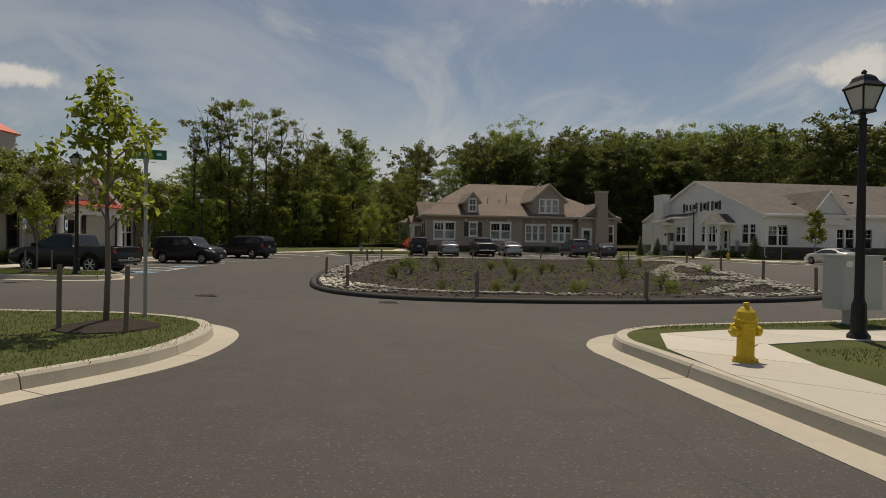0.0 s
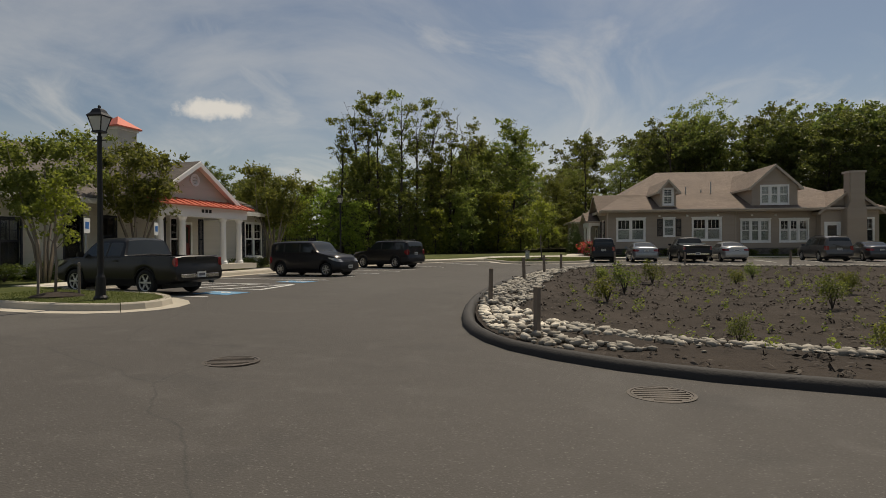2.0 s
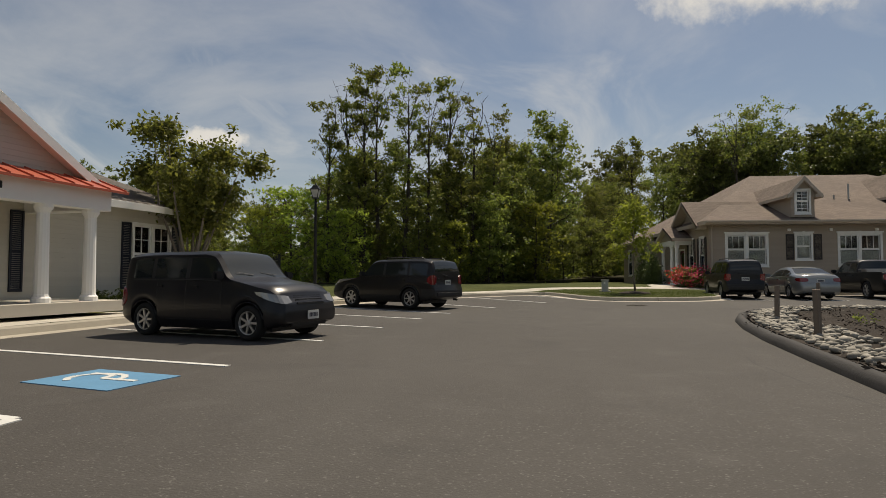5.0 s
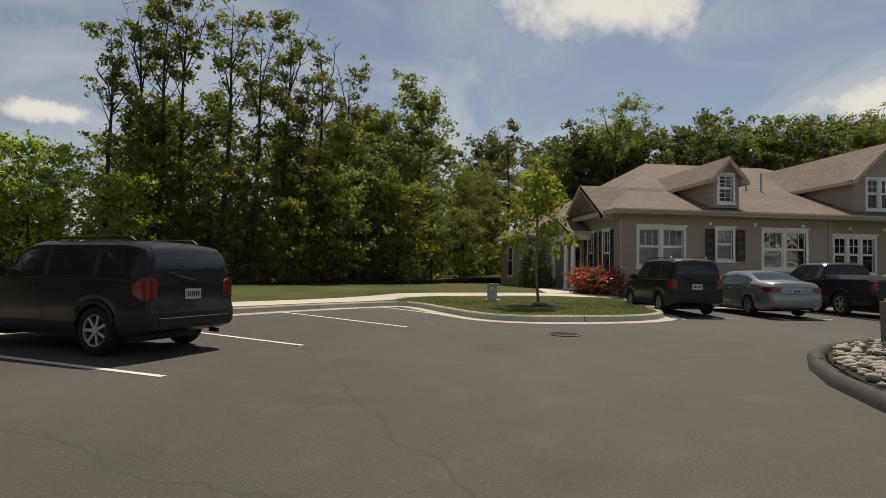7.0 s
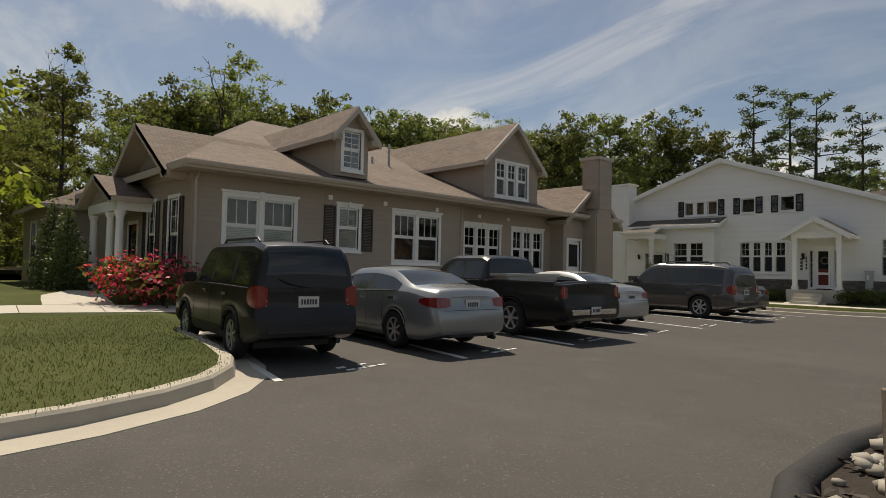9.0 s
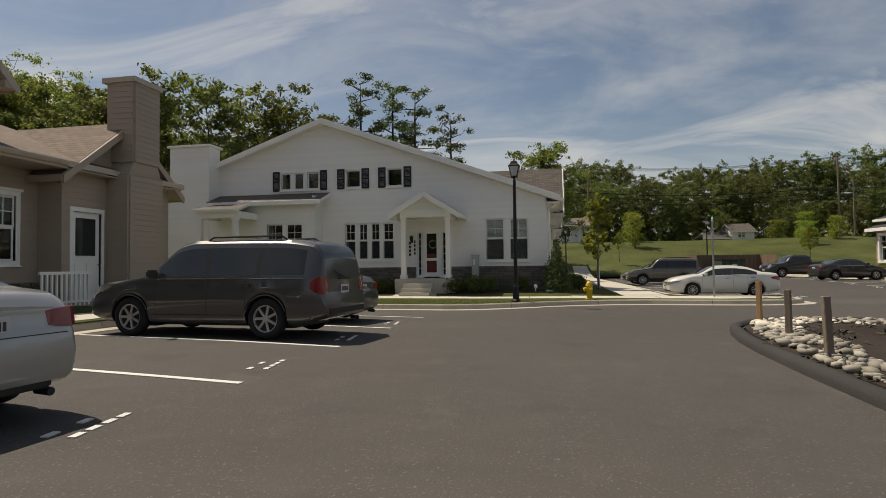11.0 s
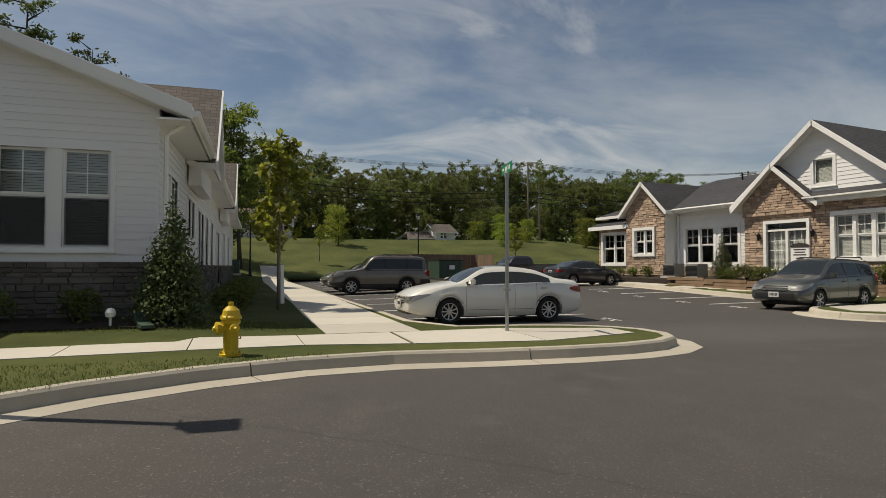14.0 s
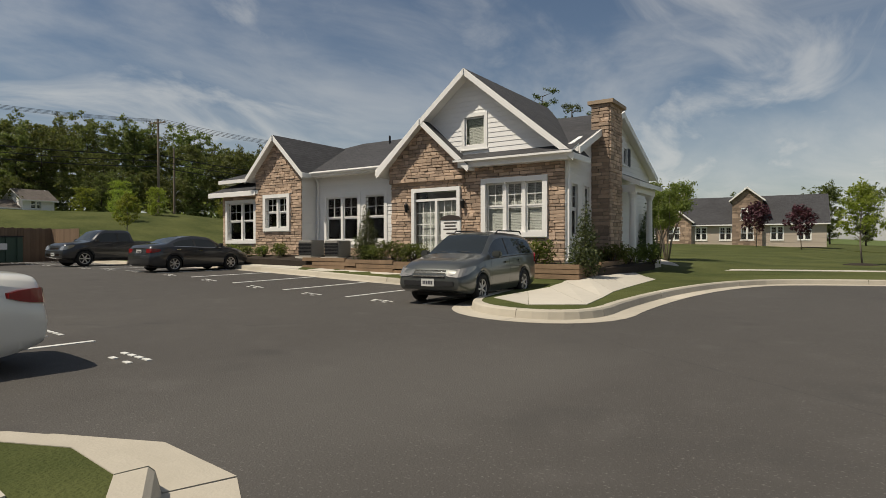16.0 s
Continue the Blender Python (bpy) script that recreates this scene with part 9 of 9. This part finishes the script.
def cluster_mailbox(x, y, turn):
    t = thing("cluster_mailbox", "light grey metal cluster mailbox on a short pedestal", "mailbox", (x, y, lz(x, y)), turn)
    bm = bmesh.new()
    box(bm, (-0.1, -0.1, 0), (0.1, 0.1, 0.28))
    box(bm, (-0.16, -0.16, -0.03), (0.16, 0.16, 0.02))
    part("pedestal", bm, M_GREYBOX, t)
    bm = bmesh.new()
    box(bm, (-0.38, -0.22, 0.27), (0.38, 0.22, 1.17))
    box(bm, (-0.4, -0.24, 1.17), (0.4, 0.24, 1.2))
    body = part("body", bm, M_GREYBOX, t)
    for i in range(3):
        for k in range(5):
            bm = bmesh.new()
            box(bm, (-0.34 + 0.235 * i, 0.22, 0.32 + 0.165 * k), (-0.34 + 0.235 * i + 0.215, 0.228, 0.32 + 0.165 * k + 0.145))
            door = part("compartment_door", bm, M_GREYBOX, body)
            bm = bmesh.new()
            lathe(bm, [(0.012, 0), (0.012, 0.008)], 6, pose(-0.30 + 0.235 * i, 0.228, 0.36 + 0.165 * k, -90))
            part("lock", bm, M_CHROME, door)
    bm = bmesh.new()
    box(bm, (-0.33, -0.224, 1.0), (-0.21, -0.22, 1.1))
    part("notice", bm, M_SIGNWHITE, body, "small white paper notice")


cluster_mailbox(8.75, 8.6, 0)
cabinet("utility_pedestal", "small grey-green utility pedestal on the grass", 1.28, 55.4, lz(1.28, 55.4), 0.3, 0.28, 0.55, M_GREYBOX)
cabinet("transformer", "green pad-mounted transformer by the footpath", 70.5, 47.2, lz(70.5, 47.2), 1.1, 0.9, 1.0, M_GREENBOX)
cabinet("meter_box", "grey electric meter box by the white house", 36.45, 50.3, 0.5, 0.3, 0.2, 1.3, M_GREYBOX, -90)
dn = thing("dumpster", "dark green steel dumpster inside its timber enclosure", "dumpster", (64.8, 32.6, gz(64.8, 32.6)), -75)
bar("bin", (-1.0, -0.8, 0.12), (1.0, 0.8, 1.35), M_GREENBOX, dn, bevel=0.03)
bar("lid", (-1.02, -0.85, 1.35), (1.02, 0.85, 1.42), M_PLASTIC, dn, bevel=0.02)
for x in (-0.75, -0.25, 0.25, 0.75):
    bar("rib", (x - 0.04, -0.86, 0.2), (x + 0.04, -0.8, 1.3), M_GREENBOX, dn)
bar("notice", (-0.2, -0.875, 0.75), (0.25, -0.86, 1.05), M_SIGNWHITE, dn)
fe = thing("timber_fence", "brown vertical-board timber fence round the dumpster", "fence", (66.6, 32.6, gz(66.6, 32.6)), -75)
for i in range(46):
    bar("board", (-3.6 + 0.155 * i, -0.02, 0.05), (-3.6 + 0.155 * i + 0.145, 0.02, 1.85 + 0.02 * (i % 3)), M_FENCE, fe)
for s in (-3.6, 3.4):
    for i in range(14):
        bar("board", (s, -2.4 + 0.17 * i, 0.05), (s + 0.03, -2.4 + 0.17 * i + 0.155, 1.85), M_FENCE, fe)
for z in (0.4, 1.5):
    bar("rail", (-3.6, 0.02, z), (3.5, 0.07, z + 0.09), M_FENCE, fe)

# air conditioners, bed edge and name board at the stone house
for u in (6.5, 7.9):
    w = shx @ Vector((u, -0.35, 0))
    t = thing("air_conditioner", "grey outdoor air-conditioning unit on a pad", "air conditioner", (w.x, w.y, lz(w.x, w.y) + 0.22), 186.7, group="air conditioners")
    bar("housing", (-0.36, -0.36, 0.05), (0.36, 0.36, 0.68), M_UNIT, t, bevel=0.03)
    for i in range(9):
        bar("louvre", (-0.34, -0.375, 0.12 + 0.055 * i), (0.34, -0.36, 0.15 + 0.055 * i), M_BLACKMETAL, t)
    bar("pad", (-0.45, -0.45, -0.05), (0.45, 0.45, 0.05), M_CONC, t)
bed_pts = [shx @ Vector((u, v, 0)) for u, v in ((0, -1.35), (17.7, -1.3), (18.2, 2.0), (18.3, 5.0), (16.95, 5.0), (16.95, -0.02), (0, -0.02))]
sheet("shrub_bed", [(p.x, p.y) for p in bed_pts], lambda x, y: lz(x, y) + 0.26, M_MULCH, "dark mulched shrub bed before the stone house", "planting bed", step=0.6, thick=0.4, bumps=0.04)
tw = thing("timber_edging", "low wall of stacked landscape timbers round the shrub bed", "retaining wall", (55.38, 26.18, 0), 186.7)
for j in range(3):
    for i in range(5):
        a = 7.2 + 2.15 * i + (0.5 if j % 2 else 0)
        w = shx @ Vector((a, -1.4, 0))
        bar("timber", (a, -1.5, lz(w.x, w.y) - 0.02 + 0.14 * j), (min(a + 2.13, 17.9), -1.36, lz(w.x, w.y) + 0.115 + 0.14 * j), M_TIMBER, tw, bevel=0.012)
    for i in range(3):
        a = -1.36 + 1.7 * i
        w = shx @ Vector((17.8, a, 0))
        bar("timber", (17.76, a, lz(w.x, w.y) - 0.02 + 0.14 * j), (17.9, a + 1.68, lz(w.x, w.y) + 0.115 + 0.14 * j), M_TIMBER, tw, bevel=0.012)
w = shx @ Vector((13.45, -1.0, 0))
nb = thing("name_board", "white framed notice board on a short post before the stone house", "notice board", (w.x, w.y, lz(w.x, w.y) + 0.2), 186.7)
bar("post", (-0.04, -0.04, -0.2), (0.04, 0.04, 0.9), M_TRIM, nb)
bar("panel", (-0.38, -0.03, 0.85), (0.38, 0.03, 1.5), M_TRIM, nb, bevel=0.02)
bm = bmesh.new()
prism(bm, [(-0.42, 1.5), (0.42, 1.5), (0.25, 1.62), (0, 1.66), (-0.25, 1.62)], -0.05, 0.05)
part("crest", bm, M_SHUTTER, nb)
for z, q in ((1.38, 0.24), (1.28, 0.2), (1.18, 0.26), (1.05, 0.15)):
    bar("text_bar", (-q, -0.036, z), (q, -0.029, z + 0.045), M_SHUTTER, nb)

# splash block and path light at the white house
sb = thing("splash_block", "green plastic splash block under the downspout", "splash block", (35.15, 47.2, lz(35.15, 47.2)), 200)
bm = bmesh.new()
prism(bm, [(-0.3, 0), (0.3, 0), (0.3, 0.05), (-0.17, 0.1), (-0.3, 0.24)], -0.1, 0.1)
part("trough", bm, M_GREENBOX, sb)
pl_ = thing("path_light", "small white globe light in the grass", "path light", (35.2, 47.7, lz(35.2, 47.7)))
bm = bmesh.new()
lathe(bm, [(0.02, 0), (0.02, 0.15), (0.07, 0.17), (0.08, 0.24), (0.05, 0.3), (0.01, 0.31)], 10)
part("globe", bm, M_TRIM, pl_)
# railing and porch things
nm = thing("house_number", "column of small dark number marks beside the white house door", "house number", (36.66, 53.25, 0), -90)
for i in range(4):
    bar("mark", (-0.05, -0.03, 2.35 - 0.17 * i), (0.05, -0.018, 2.47 - 0.17 * i), M_SHUTTER, nm)
wr = thing("door_wreath", "round twig wreath on the white house door", "wreath", (36.7, 52.22, 2.35), -90)
bm = bmesh.new()
tube(bm, [(0.17 * math.cos(2 * math.pi * i / 16), 0.02, 0.17 * math.sin(2 * math.pi * i / 16)) for i in range(17)], [0.035] * 17, 6, cap=False)
part("ring", bm, M_BARKLT, wr)

# picket rail by the tan house door
pr = thing("picket_rail", "short white picket rail before the tan house", "railing", (23.0, 58.7, lz(23, 58.7)))
for i in range(11):
    bar("picket", (0.14 * i, -0.02, 0.05), (0.14 * i + 0.05, 0.02, 0.85), M_TRIM, pr)
bar("rail", (-0.05, -0.03, 0.83), (1.5, 0.03, 0.9), M_TRIM, pr)
bar("rail", (-0.05, -0.03, 0.12), (1.5, 0.03, 0.18), M_TRIM, pr)

# iron fence and garden chairs beyond the clubhouse
bm = bmesh.new()
prism_ = [(-22.4, 48.95), (-14.1, 52.15), (-16.6, 57.5), (-24.5, 56.0)]
vs_ = [[bm.verts.new((x, y, z)) for x, y in prism_] for z in (0.0, 0.46)]
bm.faces.new(vs_[1])
for i in range(4):
    bm.faces.new((vs_[0][i], vs_[0][(i + 1) % 4], vs_[1][(i + 1) % 4], vs_[1][i]))
tagged(part("pool_deck", bm, M_CONC, None), "pale raised concrete deck behind the iron fence", "deck", kind="structure")


def iron_fence(x, y, z, turn, n):
    t = thing("iron_fence", "black iron picket fence round the raised deck", "fence", (x, y, z), turn, group="iron fences")
    for i in range(n):
        bar("picket", (0.12 * i, -0.012, 0.05), (0.12 * i + 0.024, 0.012, 1.57), M_BLACKMETAL, t)
    for q in (0.15, 1.42):
        bar("rail", (0, -0.02, q), (0.12 * n, 0.02, q + 0.05), M_BLACKMETAL, t)
    k = max(1, round(0.12 * n / 2.4))
    for i in range(k + 1):
        bar("post", (0.12 * n / k * i - 0.035, -0.035, 0), (0.12 * n / k * i + 0.035, 0.035, 1.7), M_BLACKMETAL, t)


iron_fence(-22.2, 49.15, 0.45, 21.0, 70)
iron_fence(-14.3, 52.2, 0.45, 115.0, 42)
for i in range(6):
    again(sm, -17.3 + 0.62 * i, 50.62 + 0.24 * i, lz(-18, 51) - 0.03, 37 * i, 0.5 + 0.08 * (i % 3))


def garden_chair(x, y, turn):
    t = thing("garden_chair", "white slatted garden chair behind the iron fence", "chair", (x, y, 0.46), turn, group="garden chairs")
    m = pose(0, 0.25, 0.32, -20)
    for i in range(5):
        bm = bmesh.new()
        box(bm, (-0.28 + 0.115 * i, -0.012, 0), (-0.18 + 0.115 * i, 0.012, 0.75), m)
        part("back_slat", bm, M_TRIM, t)
        bar("seat_slat", (-0.28, -0.3 + 0.11 * i, 0.33), (0.28, -0.21 + 0.11 * i, 0.355), M_TRIM, t)
    for s in (-0.32, 0.28):
        bar("arm", (s - 0.03, -0.35, 0.56), (s + 0.07, 0.3, 0.585), M_TRIM, t)
        bar("leg", (s, -0.33, 0), (s + 0.04, -0.27, 0.56), M_TRIM, t)
        bar("leg", (s, 0.25, 0), (s + 0.04, 0.31, 0.56), M_TRIM, t)


for x, y, turn in ((-16.1, 54.2, 205), (-17.2, 53.8, 190), (-19.9, 53.2, 160), (-20.8, 52.9, 215)):
    garden_chair(x, y, turn)
gt = thing("garden_table", "white slatted garden table on the raised deck", "table", (-18.5, 53.3, 0.46), 15)
for i in range(6):
    bar("top_slat", (-0.45, -0.36 + 0.12 * i, 0.62), (0.45, -0.26 + 0.12 * i, 0.65), M_TRIM, gt)
for x in (-0.4, 0.36):
    for y in (-0.32, 0.28):
        bar("leg", (x, y, 0), (x + 0.05, y + 0.05, 0.62), M_TRIM, gt)

# power line to the east
def pole(x, y, z, h):
    t = thing("utility_pole", "weathered timber utility pole with cross-arm", "utility pole", (x, y, z), 16, group="utility poles")
    bm = bmesh.new()
    tube(bm, [(0, 0, -0.5), (0, 0, h)], [0.17, 0.11], 8)
    part("shaft", bm, M_WOODPOST, t)
    bar("cross_arm", (-1.2, -0.06, h - 0.5), (1.2, 0.06, h - 0.38), M_WOODPOST, t)
    for q in (-1.1, -0.4, 0.4, 1.1):
        bm = bmesh.new()
        lathe(bm, [(0.05, h - 0.38), (0.06, h - 0.28), (0.03, h - 0.2)], 8, Matrix.Translation((q, 0, 0)))
        part("insulator", bm, M_GREYBOX, t)


POLES = [(126, 92, 5.5, 12.5), (110.3, 41.7, 4.2, 13.4), (100.6, 8.8, 3.0, 13.1), (92, -22, 1.5, 13.5), (82, -60, 1.0, 13.5)]
for x, y, z, h in POLES:
    pole(x, y, z, h)
sp = thing("utility_pole", "bare weathered timber pole beside the power line", "utility pole", (102.2, 6.2, 3.0), 0, group="utility poles")
bm = bmesh.new()
tube(bm, [(0, 0, -0.5), (0, 0, 10.2)], [0.16, 0.11], 8)
part("shaft", bm, M_WOODPOST, sp)
wires = thing("power_lines", "sagging black power and telephone lines between the poles", "power lines")
for drop, r, q in ((-0.2, 0.022, -1.1), (-0.2, 0.022, -0.4), (-0.2, 0.022, 0.4), (-0.2, 0.022, 1.1), (-4.2, 0.06, 0.15), (-4.9, 0.05, 0.15), (-5.6, 0.055, 0.15)):
    for (x0, y0, z0, h0), (x1, y1, z1, h1) in zip(POLES, POLES[1:]):
        a, b = Vector((x0 + q, y0 + q * 0.28, z0 + h0 + drop)), Vector((x1 + q, y1 + q * 0.28, z1 + h1 + drop))
        bm = bmesh.new()
        tube(bm, [a.lerp(b, i / 10) - Vector((0, 0, 0.9 * (1 - (2 * i / 10 - 1) ** 2))) for i in range(11)], [r] * 11, 4)
        part("wire", bm, M_PLASTIC, wires)


# far houses
def far_house(name, label, x, y, z, turn, length, wall_m, roof_m, peaks, h=3.2, depth=9, rise=3.2, stone=True):
    t = thing(name, label, "house", (x, y, z), turn)
    holes = [(1.0 + 3.0 * i, 2.3 + 3.0 * i, min(1.0, h - 1.3), min(2.6, h - 0.3)) for i in range(int(length / 3))]
    siding("wall_front", t, place(0, 0), length, 0, h, holes, wall_m, course=0.3)
    for q in holes:
        window(t, place(0, 0), *q, lights=2, casing=0.12)
    siding("wall_left", t, place(0, depth, -90), depth, 0, lambda s: h + rise * (1 - abs(s / depth * 2 - 1)), [], wall_m, course=0.3)
    siding("wall_right", t, place(length, 0, 90), depth, 0, lambda s: h + rise * (1 - abs(s / depth * 2 - 1)), [], wall_m, course=0.3)
    siding("wall_back", t, place(length, depth, 180), length, 0, h, [], wall_m, course=0.3)
    roof("roof_front", t, [(-0.4, -0.5, h - 0.2), (length + 0.4, -0.5, h - 0.2), (length + 0.4, depth / 2, h + rise), (-0.4, depth / 2, h + rise)], roof_m)
    roof("roof_back", t, [(-0.4, depth + 0.5, h - 0.2), (-0.4, depth / 2, h + rise), (length + 0.4, depth / 2, h + rise), (length + 0.4, depth + 0.5, h - 0.2)], roof_m)
    for x0, x1, zp in peaks:
        k = (zp - (zp - (x1 - x0) * 0.42)) / ((x1 - x0) / 2)
        ze = zp - (x1 - x0) * 0.42
        win = [((x1 - x0) / 2 - 0.7, (x1 - x0) / 2 + 0.7, 1.0, 2.6)] + ([((x1 - x0) / 2 - 0.7, (x1 - x0) / 2 + 0.7, 3.6, 5.0)] if ze > 4.5 else [])
        top = lambda s, ze=ze, w=x1 - x0: ze + 0.84 * (w / 2 - abs(s - w / 2))
        if stone:
            stone_wall("wall_gable", t, place(x0, -0.6), x1 - x0, 0, top, win, seed=int(x0) + 30, rows=(0.2, 0.35), wide=(0.4, 0.8))
        else:
            siding("wall_gable", t, place(x0, -0.6), x1 - x0, 0, top, win, wall_m, course=0.3)
        for q in win:
            window(t, place(x0, -0.6), *q, lights=2, casing=0.12)
        for s, xx in ((1, x0), (-1, x1)):
            siding("gable_side", t, place(xx, 0.0, -90) if s > 0 else place(xx, -0.6, 90), 0.6, 0, ze, [], wall_m, course=0.3)
        gable_roof(t, x0, x1, ze, zp, -0.6, 4.0, roof_m, M_TRIM, 0.35)
    return t


far_house("stone_townhouse", "far stone-fronted townhouse with dark roof and white trim", 62.5, -42.5, 0.75, 190, 22, M_GUTTER, M_ROOFDARK, ((2.0, 6.5, 5.6), (11.5, 15.0, 7.9)), 3.2, 10, 3.8)
far_house("white_townhouse", "far white clapboard townhouse", 30, -72, 0.6, 180, 16, M_WHITE, M_ROOFDARK, ((5, 9, 5.8),), 3.2, 9, 2.6, stone=False)
wc = far_house("white_cottage", "far white cottage with low grey-roofed wing on the bank", 106.5, 20.8, 4.6, -80, 4, M_WHITE, M_ROOFGREY, (), 2.2, 5, 1.5)
siding("wall_wing", wc, place(-5.2, 0.6), 5.2, 0, 0.9, [], M_WHITE, course=0.3)
roof("roof_wing", wc, [(-5.6, 0.1, 0.85), (-0.1, 0.1, 0.85), (-0.1, 2.6, 2.1), (-4.6, 2.6, 2.1)], M_ROOFGREY)
roof("roof_wing_back", wc, [(-5.6, 5.1, 0.85), (-4.6, 2.6, 2.1), (-0.1, 2.6, 2.1), (-0.1, 5.1, 0.85)], M_ROOFGREY)
wc.scale = (0.8, 0.8, 0.8)
gc = far_house("porch_cottage", "far white cottage with brown roof and columned porch on the bank", 104, 50, 4.85, -92, 9, M_WHITE, M_ROOFTAN, ((3.2, 5.8, 4.3),), 2.6, 6, 1.5, stone=False)
for u in (0.2, 2.4, 6.6, 8.8):
    column(gc, u, -1.5, 0.1, 2.3, 0.1, square=True)
bar("porch_beam", (0, -1.65, 2.3), (9, -1.35, 2.55), M_TRIM, gc)
roof("roof_porch", gc, [(-0.3, -1.9, 2.55), (9.3, -1.9, 2.55), (9.3, 0.1, 3.0), (-0.3, 0.1, 3.0)], M_ROOFTAN, 0.08)
bar("porch_floor", (0, -1.7, -0.3), (9, 0, 0.1), M_CONC, gc)

# grass blades on the verges that the lane passes
rb = np.random.default_rng(5)


def blades(name, boxes, count, test):
    pts = []
    for x0, x1, y0, y1, share in boxes:
        q = rb.random((int(count * share), 2)) * (x1 - x0, y1 - y0) + (x0, y0)
        pts += [(x, y) for x, y in q if test(x, y)]
    v, f = [], []
    for x, y in pts:
        a, hgt, w = rb.random() * 6.283, 0.022 + 0.03 * rb.random(), 0.005 + 0.005 * rb.random()
        dx, dy = math.cos(a), math.sin(a)
        z = lz(x, y) - 0.01
        lx, ly = (rb.random() - 0.5) * 0.05, (rb.random() - 0.5) * 0.05
        n = len(v)
        v += [(x - dx * w, y - dy * w, z), (x + dx * w, y + dy * w, z), (x + lx, y + ly, z + hgt)]
        f.append((n, n + 1, n + 2))
    o = obj(name, v, f, M_BLADE)
    return tagged(o, "short mown grass blades on the verge", "grass", kind="stuff")


def on_walk(x, y):
    return 3.8 < x < 5.8 and y < 8.3 or 3.8 < x < 13 and 6.3 < y < 8.4


SW_IN = SW_KERB + [(-45, 13.5), (-45, -40), (-4.2, -40)]
blades("verge_grass", [(-9, -1.9, 4, 12, 0.4), (3.9, 12, 1, 9.2, 0.6)], 60000, lambda x, y: (inside((x, y), SW_IN) and edge_far(x, y) > 0 and (x + 3.4) ** 2 + (y - 9.1) ** 2 > 0.5) if x < 0 else (inside((x, y), EAST_KERB + [(3.9, -40), (78, -40), (78, 26)]) and not on_walk(x, y)))
NORTH_IN = CLUB_KERB[::-1] + [(-45, 22.3), (-45, 78), (78, 78), (78, 44)]
blades("lawn_grass", [(-2, 6.2, 49.3, 57.2, 0.35), (28.8, 33, 39, 55, 0.35), (34, 36.5, 44.6, 52, 0.15), (-13, -8, 21.5, 25.5, 0.15)], 80000, lambda x, y: inside((x, y), NORTH_IN) and not (32.2 < x < 34.8 and 43 < y < 59) and not (31.8 < x < 35 and 38.5 < y < 44.5))
